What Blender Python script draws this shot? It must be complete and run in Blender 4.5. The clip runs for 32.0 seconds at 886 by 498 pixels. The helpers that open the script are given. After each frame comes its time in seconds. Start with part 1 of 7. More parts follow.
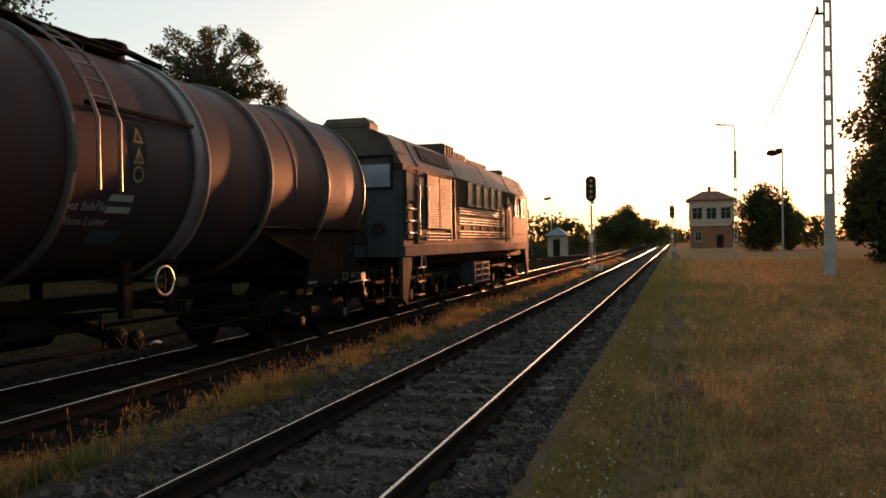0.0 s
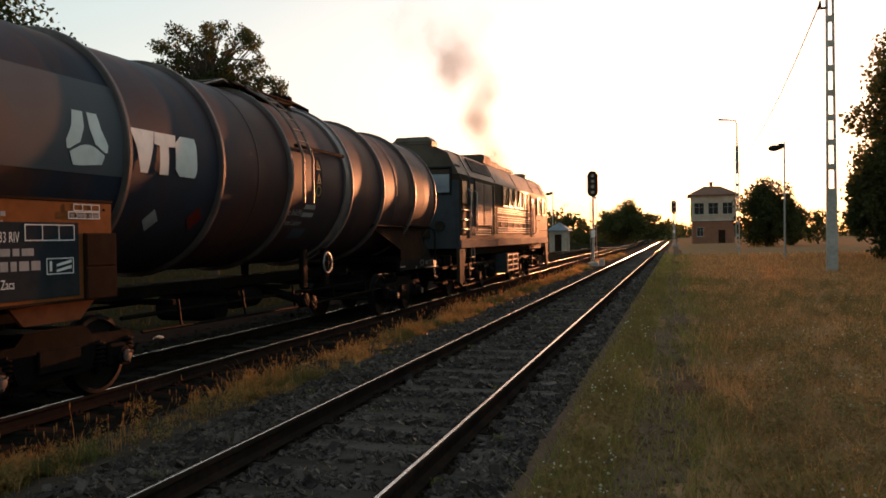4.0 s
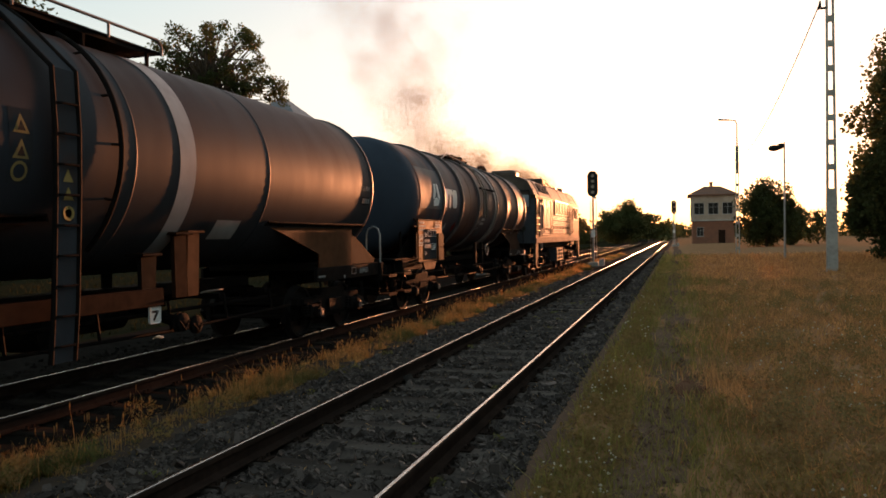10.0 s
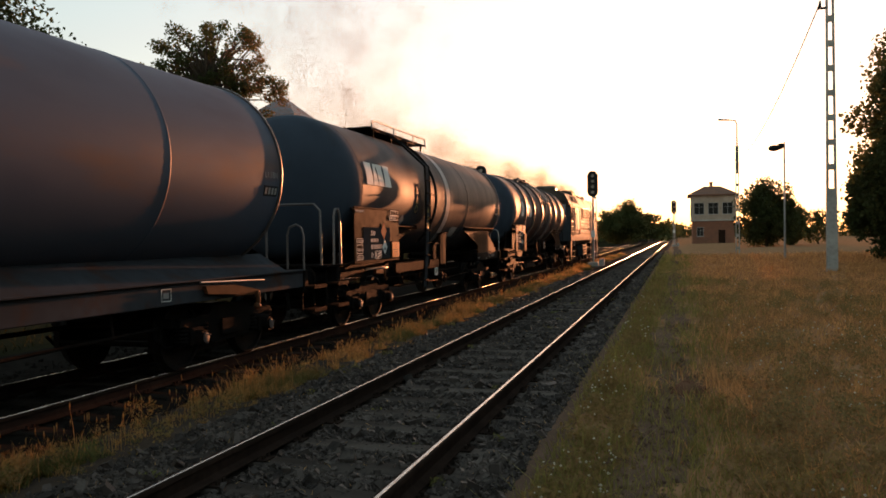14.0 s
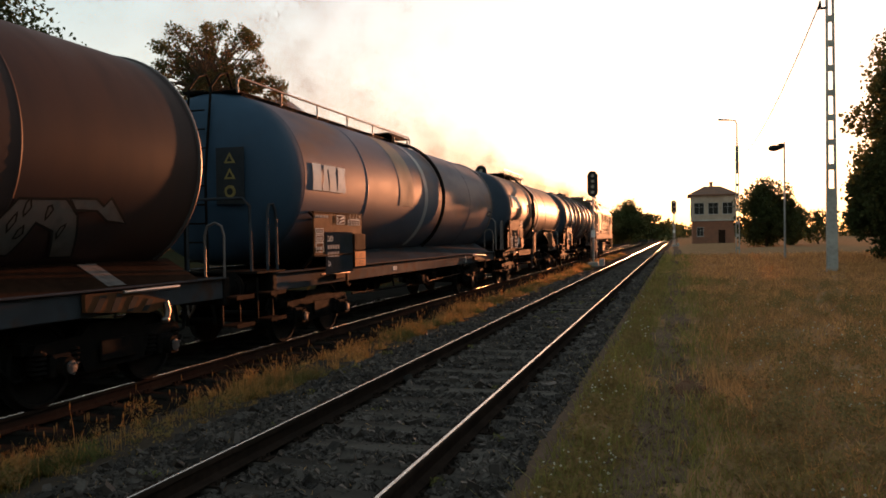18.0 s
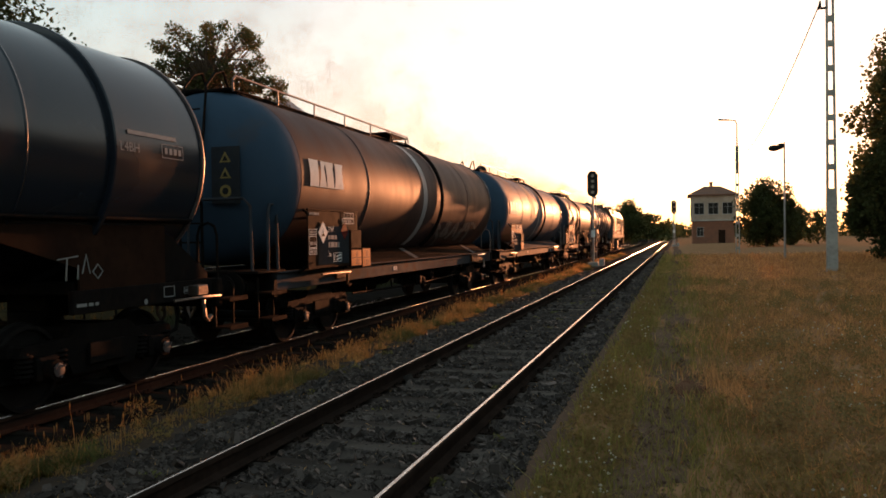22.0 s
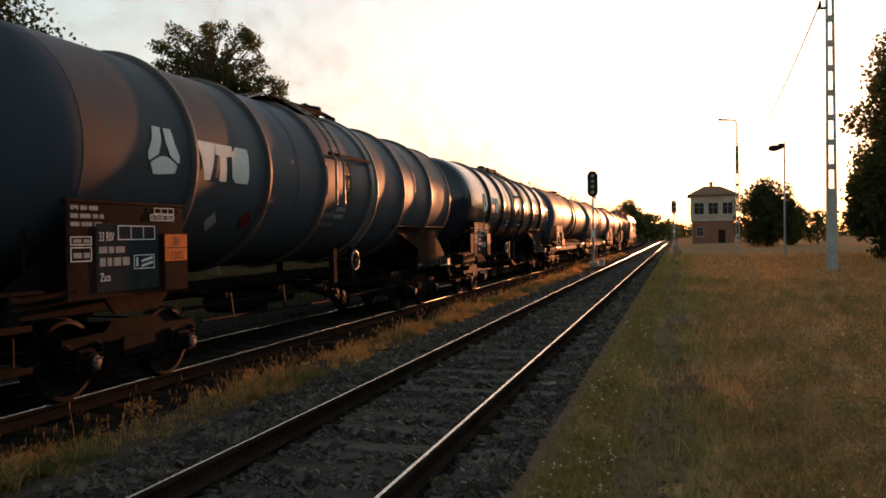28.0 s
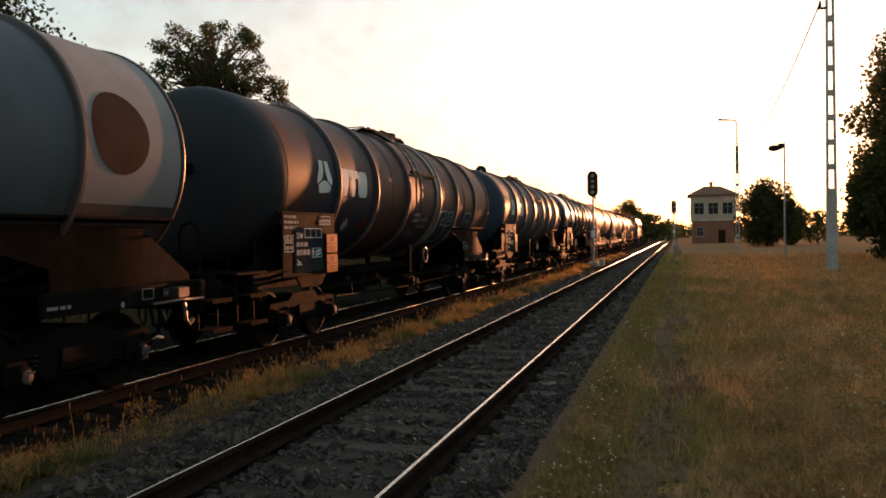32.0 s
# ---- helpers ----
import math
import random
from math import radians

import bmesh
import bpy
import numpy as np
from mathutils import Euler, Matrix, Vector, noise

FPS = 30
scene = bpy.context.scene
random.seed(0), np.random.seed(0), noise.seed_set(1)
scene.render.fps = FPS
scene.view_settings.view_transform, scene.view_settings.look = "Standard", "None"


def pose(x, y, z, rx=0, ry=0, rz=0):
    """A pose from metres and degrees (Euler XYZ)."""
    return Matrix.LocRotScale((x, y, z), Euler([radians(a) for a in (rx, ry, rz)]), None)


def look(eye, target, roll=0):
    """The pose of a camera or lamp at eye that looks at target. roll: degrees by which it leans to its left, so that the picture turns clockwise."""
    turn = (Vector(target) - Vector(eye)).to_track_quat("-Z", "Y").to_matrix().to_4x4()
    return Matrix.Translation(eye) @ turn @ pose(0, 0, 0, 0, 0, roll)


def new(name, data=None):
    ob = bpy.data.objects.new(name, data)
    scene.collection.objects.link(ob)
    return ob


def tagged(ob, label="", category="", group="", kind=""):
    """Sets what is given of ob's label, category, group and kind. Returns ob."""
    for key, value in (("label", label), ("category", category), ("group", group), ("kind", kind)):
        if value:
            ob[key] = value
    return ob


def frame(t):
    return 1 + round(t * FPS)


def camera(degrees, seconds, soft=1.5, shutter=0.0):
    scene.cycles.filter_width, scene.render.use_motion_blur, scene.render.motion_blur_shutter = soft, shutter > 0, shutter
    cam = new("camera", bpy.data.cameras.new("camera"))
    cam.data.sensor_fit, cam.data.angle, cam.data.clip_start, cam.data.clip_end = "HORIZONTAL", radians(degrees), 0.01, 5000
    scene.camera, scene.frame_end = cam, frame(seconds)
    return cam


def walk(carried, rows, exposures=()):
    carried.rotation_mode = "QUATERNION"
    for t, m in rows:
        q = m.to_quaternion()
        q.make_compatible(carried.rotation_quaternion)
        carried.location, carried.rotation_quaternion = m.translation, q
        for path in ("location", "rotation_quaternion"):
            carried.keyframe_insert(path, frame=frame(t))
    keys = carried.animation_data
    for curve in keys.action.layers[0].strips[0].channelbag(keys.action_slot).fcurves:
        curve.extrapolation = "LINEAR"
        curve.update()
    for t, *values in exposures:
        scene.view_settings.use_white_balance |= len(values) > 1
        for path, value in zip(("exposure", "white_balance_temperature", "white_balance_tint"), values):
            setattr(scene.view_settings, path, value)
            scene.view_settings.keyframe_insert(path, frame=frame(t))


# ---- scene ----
# Sizes of the plan: metres, z = 0 at the top of the near rails, y along the line.
NEAR_X = -2.53          # axis of the near track
TRAIN_X = -7.37         # axis of the train's track
TRAIN_Z = -0.195        # top of its rails
EYE = (0.0, 0.0, 1.588)
DURATION = 32.0

cam = camera(58.5, DURATION, soft=1.7)


def aim(yaw, tilt):
    return pose(*EYE, 90 - tilt, 0, yaw) @ pose(0, 0, 0, 0, 0, -0.8)


walk(cam, [(0.0, aim(16.368, 0.522)), (0.5, aim(16.408, 0.706)), (1.0, aim(16.427, 0.767)), (1.5, aim(16.439, 0.799)),
           (2.0, aim(16.476, 0.799)), (3.0, aim(16.484, 0.803)), (3.5, aim(16.485, 0.86)), (5.0, aim(16.485, 0.868)),
           (32.0, aim(16.485, 0.868))])

# ---- light ----
SUN_TURN, SUN_RISE = 3.17, 3.4      # degrees to the right of the line, and above the horizon
scene.view_settings.exposure = 2.5
scene.view_settings.use_white_balance = True
scene.view_settings.white_balance_temperature, scene.view_settings.white_balance_tint = 6900, 14
world = bpy.data.worlds.new("evening_sky")
scene.world = world
world.use_nodes = True
wn = world.node_tree.nodes
sky = wn.new("ShaderNodeTexSky")
sky.sky_type = "NISHITA"
sky.sun_disc = False
sky.sun_elevation = radians(SUN_RISE)
sky.sun_rotation = radians(SUN_TURN)
sky.air_density, sky.dust_density, sky.ozone_density = 1.0, 1.3, 1.5
wn["Background"].inputs["Strength"].default_value = 0.1
hazy = wn.new("ShaderNodeHueSaturation")
hazy.inputs["Saturation"].default_value = 1.0
hazy.inputs["Hue"].default_value = 0.468
soft_sky = wn.new("ShaderNodeGamma")
soft_sky.inputs["Gamma"].default_value = 0.6
world.node_tree.links.new(sky.outputs[0], soft_sky.inputs["Color"])
world.node_tree.links.new(soft_sky.outputs[0], hazy.inputs["Color"])
world.node_tree.links.new(hazy.outputs[0], wn["Background"].inputs["Color"])
sun_data = bpy.data.lights.new("sun", "SUN")
sun_data.energy, sun_data.angle, sun_data.color = 1.75, radians(0.53), (1.0, 0.37, 0.16)
sun = new("sun", sun_data)
towards = Vector((math.sin(radians(SUN_TURN)), math.cos(radians(SUN_TURN)), math.tan(radians(SUN_RISE))))
sun.matrix_world = look(Vector((0, 0, 30)), Vector((0, 0, 30)) - towards)


# ---- materials ----
def mat(name, base, other=None, rough=0.6, metal=0.0, grain=8.0, mix=0.5, bump=0.2, rust=None, rust_at=0.6,
        spread=0.0, thin=None, stretch=(1, 1, 1), fine=90.0, rough_to=None, coat=0.0, spec=0.02):
    """Two scales of colour change, a grain that also moves the gloss, fine relief, rust in patches; thin: light through leaves."""
    m = bpy.data.materials.new(name)
    m.use_nodes = True
    nt = m.node_tree
    n, lk = nt.nodes, nt.links
    p = n["Principled BSDF"]
    co = n.new("ShaderNodeTexCoord")
    mp = n.new("ShaderNodeMapping")
    mp.inputs["Scale"].default_value = stretch
    lk.new(co.outputs["Object"], mp.inputs["Vector"])

    def noise_at(scale, detail=5.0):
        t = n.new("ShaderNodeTexNoise")
        t.inputs["Scale"].default_value, t.inputs["Detail"].default_value = scale, detail
        lk.new(mp.outputs[0], t.inputs["Vector"])
        return t

    def ramp(source, lo, hi):
        r = n.new("ShaderNodeMapRange")
        r.inputs["From Min"].default_value, r.inputs["From Max"].default_value = lo, hi
        lk.new(source, r.inputs["Value"])
        return r.outputs[0]

    def blend(f, a, b, kind="MIX"):
        x = n.new("ShaderNodeMix")
        x.data_type, x.blend_type = "RGBA", kind
        for s, val in ((0, f), (6, a), (7, b)):
            if hasattr(val, "is_linked"):
                lk.new(val, x.inputs[s])
            else:
                x.inputs[s].default_value = val if s == 0 else (*val, 1)
        return x.outputs[2]

    big, small = noise_at(grain / 6), noise_at(grain)
    other = other or tuple(c * 0.6 for c in base)
    col = blend(ramp(big.outputs["Fac"], 0.35, 0.68), base, other)
    dark = tuple(c * (1 - mix) for c in base)
    col = blend(ramp(small.outputs["Fac"], 0.45, 0.8), col, blend(0.5, dark, other))
    if rust:
        rn = noise_at(grain * 0.45, 8.0)
        col = blend(ramp(rn.outputs["Fac"], rust_at - 0.05, rust_at + 0.1), col, rust)
    if spread:
        info = n.new("ShaderNodeObjectInfo")
        geo = n.new("ShaderNodeNewGeometry")
        add = n.new("ShaderNodeMath")
        add.operation = "ADD"
        lk.new(info.outputs["Random"], add.inputs[0])
        lk.new(geo.outputs["Random Per Island"], add.inputs[1])
        k = n.new("ShaderNodeMapRange")
        k.inputs["From Max"].default_value = 2.0
        k.inputs["To Min"].default_value, k.inputs["To Max"].default_value = 1 - spread, 1 + spread
        lk.new(add.outputs[0], k.inputs["Value"])
        hsv = n.new("ShaderNodeHueSaturation")
        lk.new(k.outputs[0], hsv.inputs["Value"])
        lk.new(col, hsv.inputs["Color"])
        col = hsv.outputs[0]
    lk.new(col, p.inputs["Base Color"])
    p.inputs["Metallic"].default_value = metal
    p.inputs["Specular IOR Level"].default_value = spec
    rr = n.new("ShaderNodeMapRange")
    rr.inputs["To Min"].default_value = max(0.03, rough - 0.12)
    rr.inputs["To Max"].default_value = min(1.0, rough_to or rough + 0.15)
    lk.new(small.outputs["Fac"], rr.inputs["Value"])
    lk.new(rr.outputs[0], p.inputs["Roughness"])
    p.inputs["Coat Weight"].default_value = coat
    if bump:
        bp = n.new("ShaderNodeBump")
        bp.inputs["Strength"].default_value, bp.inputs["Distance"].default_value = bump, 0.01
        lk.new(noise_at(fine, 3.0).outputs["Fac"], bp.inputs["Height"])
        lk.new(bp.outputs[0], p.inputs["Normal"])
    if thin:
        tr = n.new("ShaderNodeBsdfTranslucent")
        lk.new(col, tr.inputs["Color"])
        mx = n.new("ShaderNodeMixShader")
        mx.inputs[0].default_value = thin
        lk.new(p.outputs[0], mx.inputs[1])
        lk.new(tr.outputs[0], mx.inputs[2])
        lk.new(mx.outputs[0], n["Material Output"].inputs["Surface"])
    return m


BALLAST = mat("ballast", (0.034, 0.026, 0.022), (0.02, 0.016, 0.013), 0.95, grain=14, bump=0.9, fine=40, spec=0.0)
STONE = mat("ballast_stone", (0.095, 0.072, 0.06), (0.028, 0.021, 0.018), 0.6, grain=20, bump=0.3, spread=0.95, spec=0.12)
TURF = mat("turf", (0.36, 0.19, 0.1), (0.28, 0.152, 0.08), 0.95, grain=5, bump=0.8, fine=30, spec=0.0)
DIRT = mat("trodden_earth", (0.19, 0.116, 0.078), (0.13, 0.08, 0.056), 0.95, grain=9, bump=0.9, fine=45, spec=0.0)
GRASS = mat("grass_blade", (0.5, 0.258, 0.1), (0.66, 0.325, 0.14), 0.55, grain=1.2, bump=0, spread=0.75, thin=0.6, spec=0.08)
LUSH = mat("lush_grass_blade", (0.21, 0.195, 0.052), (0.31, 0.225, 0.075), 0.55, grain=1.2, bump=0, spread=0.7, thin=0.6, spec=0.08)
DRY = mat("dry_grass", (0.52, 0.28, 0.095), (0.33, 0.2, 0.075), 0.6, grain=0.9, bump=0, spread=0.5, thin=0.6, spec=0.05)
GREEN = mat("green_grass_blade", (0.14, 0.15, 0.05), (0.22, 0.17, 0.065), 0.6, grain=1.5, bump=0, spread=0.4, thin=0.5, spec=0.0)
PETAL = mat("white_petal", (0.85, 0.8, 0.7), (0.75, 0.68, 0.55), 0.7, bump=0, thin=0.75)
LEAF = mat("leaf", (0.046, 0.062, 0.024), (0.074, 0.076, 0.03), 0.5, grain=2, bump=0, spread=0.4, thin=0.45, spec=0.03)
FAR_LEAF = mat("far_leaf", (0.06, 0.075, 0.028), (0.085, 0.085, 0.035), 0.6, grain=0.6, bump=0, spread=0.35, thin=0.3, spec=0.0)
BARK = mat("bark", (0.12, 0.09, 0.065), (0.07, 0.055, 0.045), 0.9, grain=12, bump=0.8, stretch=(1, 1, 0.25), spec=0.0)
# Ballast of the train's track: the train's shade is put into this colour.
SHADED_BALLAST = mat("shaded_ballast", (0.024, 0.02, 0.017), (0.015, 0.0125, 0.0105), 0.95, grain=14, bump=0.9, fine=40, spec=0.0)
# Field past the train: the shade it lies in is put into the colour.
FIELD = mat("shaded_field", (0.02, 0.02, 0.011), (0.026, 0.023, 0.013), 0.95, grain=3, bump=0.6, fine=20, spec=0.0)
VERGE = mat("dark_verge_earth", (0.085, 0.06, 0.044), (0.058, 0.043, 0.033), 0.95, grain=9, bump=0.8, fine=30, spec=0.0)
# Field grass darkened in colour to go with the field's shade.
FIELD_GRASS = mat("shaded_field_grass", (0.024, 0.028, 0.012), (0.032, 0.03, 0.015), 0.7, grain=1.2, bump=0, spread=0.3, thin=0.3, spec=0.0)
# Ribs and frames: body green made paler, their glints put into the colour.
TRIM = mat("glint_green_trim", (0.12, 0.095, 0.06), (0.07, 0.055, 0.035), 0.36, grain=6, bump=0.1, spec=0.25)
# Sleepers of the train's track, darkened in colour to stand for shade.
SLEEPER_SHADED = mat("shaded_sleeper_wood", (0.042, 0.033, 0.027), (0.025, 0.02, 0.017), 0.85, grain=16, bump=0.8, spread=0.3, stretch=(0.2, 1, 1), spec=0.0)
SLEEPER = mat("sleeper_wood", (0.125, 0.1, 0.085), (0.055, 0.043, 0.036), 0.85, grain=16, bump=0.8, spread=0.6, stretch=(0.2, 1, 1), spec=0.0)
RAIL_RUST = mat("rusty_rail", (0.034, 0.022, 0.017), (0.022, 0.015, 0.012), 0.9, grain=10, bump=0.4, spec=0.0)
RAIL_TOP = mat("polished_rail", (0.62, 0.58, 0.54), (0.5, 0.46, 0.42), 0.22, 1.0, grain=30, bump=0.03, spec=0.5)
WHEEL = mat("dark_wheel_steel", (0.018, 0.015, 0.014), (0.012, 0.01, 0.009), 0.6, 0.0, grain=10, bump=0.2, spec=0.05)
IRON = mat("black_underframe", (0.013, 0.0105, 0.0095), (0.009, 0.0075, 0.007), 0.65, 0.0, grain=9, bump=0.3, rust=(0.02, 0.012, 0.009), spec=0.008)
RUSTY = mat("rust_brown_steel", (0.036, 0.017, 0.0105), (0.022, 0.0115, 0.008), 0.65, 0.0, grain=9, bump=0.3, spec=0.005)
WORN = mat("worn_steel", (0.2, 0.16, 0.14), (0.1, 0.075, 0.06), 0.42, 0.8, grain=14, bump=0.15)
# Scrap metal with the sun's orange glint put into its colour.
GLINT_METAL = mat("glint_scrap_metal", (0.6, 0.3, 0.15), (0.45, 0.2, 0.1), 0.3, 0.9, grain=20, bump=0.1, spec=0.4)
MOUND = mat("crumbly_red_earth", (0.22, 0.105, 0.062), (0.15, 0.075, 0.048), 0.95, grain=12, bump=0.9, fine=40, spec=0.0)
GALV = mat("galvanised_bar", (0.42, 0.41, 0.40), (0.32, 0.30, 0.28), 0.42, 0.7, grain=20, bump=0.1, spec=0.5)
TANK_BROWN = mat("brown_grey_tank_paint", (0.066, 0.027, 0.020), (0.021, 0.033, 0.05), 0.48, 0.0, grain=1.8, mix=0.3, bump=0.05, rust=(0.084, 0.034, 0.022), rust_at=0.57, fine=50, rough_to=0.68, stretch=(0.5, 1, 0.5), spec=0.06)
TANK_GREY = mat("grey_tank_paint", (0.043, 0.041, 0.043), (0.026, 0.031, 0.04), 0.48, 0.0, grain=1.8, mix=0.3, bump=0.04, rust=(0.066, 0.04, 0.03), rust_at=0.64, fine=50, rough_to=0.68, stretch=(0.4, 1, 0.4), spec=0.045)
TANK_BLUE = mat("blue_tank_paint", (0.06, 0.09, 0.142), (0.08, 0.087, 0.11), 0.5, 0.0, grain=2.0, mix=0.35, bump=0.05, rust=(0.12, 0.078, 0.07), rust_at=0.58, fine=50, rough_to=0.7, stretch=(0.9, 0.3, 0.9), spec=0.04)
TANK_BLUE_END = mat("bright_blue_tank_end_paint", (0.036, 0.072, 0.115), (0.042, 0.062, 0.088), 0.55, grain=1.6, mix=0.3, bump=0.06, rust=(0.09, 0.06, 0.045), rust_at=0.62, fine=50, rough_to=0.8, spec=0.045)
# Ochre levers use it; as rust it is RUSTY with sunlight in its colour.
RUST_LIT = mat("sunlit_rust_and_ochre", (0.12, 0.048, 0.023), (0.075, 0.034, 0.018), 0.6, grain=6, bump=0.2, spec=0.01)
TANK_RED = mat("red_brown_tank_paint", (0.07, 0.035, 0.027), (0.033, 0.033, 0.039), 0.48, 0.0, grain=1.8, mix=0.3, bump=0.05, rust=(0.06, 0.033, 0.025), fine=50, rough_to=0.68, stretch=(0.4, 1, 0.4), spec=0.03)
TANK_BLACK = mat("glossy_black_tank_paint", (0.013, 0.018, 0.027), (0.016, 0.018, 0.023), 0.17, 0.0, grain=1.5, mix=0.3, bump=0.015, fine=30, rough_to=0.3, spec=0.4)
TANK_SLATE = mat("slate_grey_tank_paint", (0.055, 0.074, 0.1), (0.058, 0.06, 0.068), 0.48, 0.0, grain=2.0, mix=0.3, bump=0.05, rust=(0.085, 0.047, 0.034), rust_at=0.62, fine=50, rough_to=0.68, stretch=(0.4, 1, 0.4), spec=0.06)
# Tank ends: slate paint with the blue sky's reflection put into the tone.
TANK_END = mat("slate_sky_tint_end_paint", (0.046, 0.059, 0.081), (0.042, 0.049, 0.062), 0.6, grain=1.8, mix=0.3, bump=0.06, rust=(0.038, 0.029, 0.024), rust_at=0.66, fine=50, rough_to=0.8, spec=0.05)
SILL_BLUE = mat("slate_blue_sill_paint", (0.055, 0.06, 0.07), (0.042, 0.04, 0.042), 0.6, grain=5, mix=0.3, bump=0.1, rust=(0.06, 0.035, 0.027), spec=0.005)
PALE_WEED = mat("pale_weed_leaf", (0.27, 0.21, 0.085), (0.38, 0.25, 0.11), 0.65, grain=1.5, bump=0, spread=0.6, thin=0.5, spec=0.08)
WEED = mat("low_weed_leaf", (0.165, 0.125, 0.044), (0.3, 0.168, 0.076), 0.65, grain=1.2, bump=0, spread=0.6, thin=0.45, spec=0.08)
# Pale field on the blue tank; the sun's warm tint is put into it.
CREAM_WARM = mat("sun_warmed_cream_field", (0.3, 0.25, 0.2), (0.2, 0.165, 0.135), 0.6, grain=2.0, mix=0.3, bump=0.05, rough_to=0.8, spec=0.03)
TANK_TAN = mat("tan_primer_patch", (0.13, 0.085, 0.065), (0.1, 0.07, 0.055), 0.55, grain=2.5, mix=0.3, bump=0.05, spec=0.04)
DISC = mat("dark_brown_disc_paint", (0.06, 0.034, 0.027), (0.045, 0.027, 0.022), 0.6, grain=3, bump=0.05, spec=0.01)
TANK_PALE = mat("pale_grey_primer", (0.34, 0.32, 0.315), (0.25, 0.23, 0.225), 0.6, grain=2.0, mix=0.25, bump=0.05, rough_to=0.8, spec=0.02)
RED = mat("dark_red_label", (0.17, 0.022, 0.015), (0.13, 0.02, 0.015), 0.6, grain=9, bump=0.05, spec=0.01)
WHITE = mat("dirty_white_paint", (0.8, 0.79, 0.76), (0.68, 0.65, 0.6), 0.5, grain=6, mix=0.3, bump=0.05, spec=0.01)
BAND = mat("dusty_pale_band_paint", (0.36, 0.365, 0.37), (0.27, 0.265, 0.265), 0.5, grain=5, mix=0.3, bump=0.04, spec=0.03)
TANK_DUSTY = mat("dusty_blue_grey_tank_paint", (0.1, 0.115, 0.135), (0.085, 0.085, 0.09), 0.5, 0.0, grain=2.0, mix=0.3, bump=0.05, rust=(0.12, 0.08, 0.065), rust_at=0.62, fine=50, rough_to=0.7, stretch=(0.4, 1, 0.4), spec=0.06)
# Scuffed paint, paler than the tanks: ring highlights are put into the colour.
RING = mat("scuffed_highlight_paint", (0.12, 0.095, 0.09), (0.07, 0.056, 0.054), 0.4, 0.0, grain=5, bump=0.1, spec=0.2)
RING_WIDE = mat("pale_scuffed_ring_paint", (0.2, 0.165, 0.155), (0.11, 0.085, 0.08), 0.38, 0.0, grain=5, bump=0.1, spec=0.25)
FAINT = mat("faded_white_paint", (0.34, 0.33, 0.32), (0.24, 0.23, 0.22), 0.6, grain=6, mix=0.3, bump=0.05, spec=0.01)
# Data board as the sun lights it: BOARD with orange light in its colour.
LIT_BOARD = mat("sunlit_data_board", (0.26, 0.085, 0.025), (0.18, 0.06, 0.022), 0.55, grain=7, bump=0.08, spec=0.01)
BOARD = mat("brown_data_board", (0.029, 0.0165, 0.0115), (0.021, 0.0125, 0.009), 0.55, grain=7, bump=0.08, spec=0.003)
DARK_BOARD = mat("dark_blue_data_panel", (0.03, 0.034, 0.042), (0.04, 0.038, 0.036), 0.4, grain=8, bump=0.05, spec=0.0)
ORANGE = mat("orange_hazard_plate", (0.62, 0.13, 0.02), (0.48, 0.11, 0.03), 0.5, grain=9, bump=0.05)
YELLOW = mat("yellow_warning_paint", (0.3, 0.21, 0.07), (0.22, 0.16, 0.07), 0.5, grain=9, bump=0.05)
BLACK = mat("black_paint", (0.02, 0.02, 0.02), (0.03, 0.028, 0.026), 0.5, grain=8, bump=0.05)
TEAL_DARK = mat("dark_teal_spray_paint", (0.022, 0.04, 0.048), (0.03, 0.045, 0.05), 0.6, grain=5, bump=0.0, spec=0.02)
GREY_SPRAY = mat("dusty_grey_spray_paint", (0.15, 0.14, 0.135), (0.11, 0.1, 0.095), 0.65, grain=7, bump=0.0, spec=0.02)
TEAL = mat("pale_blue_spray_paint", (0.16, 0.25, 0.29), (0.24, 0.29, 0.31), 0.6, grain=9, bump=0.0)
LOCO_BODY = mat("dark_green_loco_paint", (0.038, 0.033, 0.024), (0.026, 0.023, 0.018), 0.55, 0.0, grain=4, mix=0.35, bump=0.25, rust=(0.06, 0.034, 0.02), rust_at=0.6, fine=14, spec=0.004)
LOCO_ROOF = mat("sooty_roof_paint", (0.09, 0.07, 0.055), (0.05, 0.04, 0.032), 0.42, 0.0, grain=2.5, bump=0.1, spec=0.05)
LOCO_END = mat("faded_grey_cab_paint", (0.062, 0.067, 0.074), (0.045, 0.046, 0.05), 0.6, grain=3, bump=0.08, spec=0.003)
GLASS = mat("window_glass", (0.025, 0.024, 0.022), (0.03, 0.028, 0.025), 0.12, 0.0, grain=1, bump=0, coat=0.0, spec=0.02)
# Windscreen: the sky's pale reflection is put into the base colour.
SCREEN = mat("sky_tinted_windscreen_glass", (0.22, 0.235, 0.26), (0.18, 0.19, 0.21), 0.15, 0.0, grain=3, bump=0, spec=0.5)
LENS = mat("signal_lens", (0.5, 0.46, 0.42), (0.4, 0.36, 0.34), 0.12, 0.0, bump=0, spec=0.5)
CONCRETE = mat("pale_concrete", (0.42, 0.39, 0.35), (0.3, 0.28, 0.25), 0.85, grain=7, bump=0.5)
PLASTER = mat("aged_plaster", (0.42, 0.34, 0.27), (0.3, 0.24, 0.19), 0.85, grain=3, bump=0.3, spec=0.0)
BRICK = mat("red_brick", (0.26, 0.12, 0.075), (0.2, 0.1, 0.07), 0.85, grain=9, bump=0.4, spread=0.2)
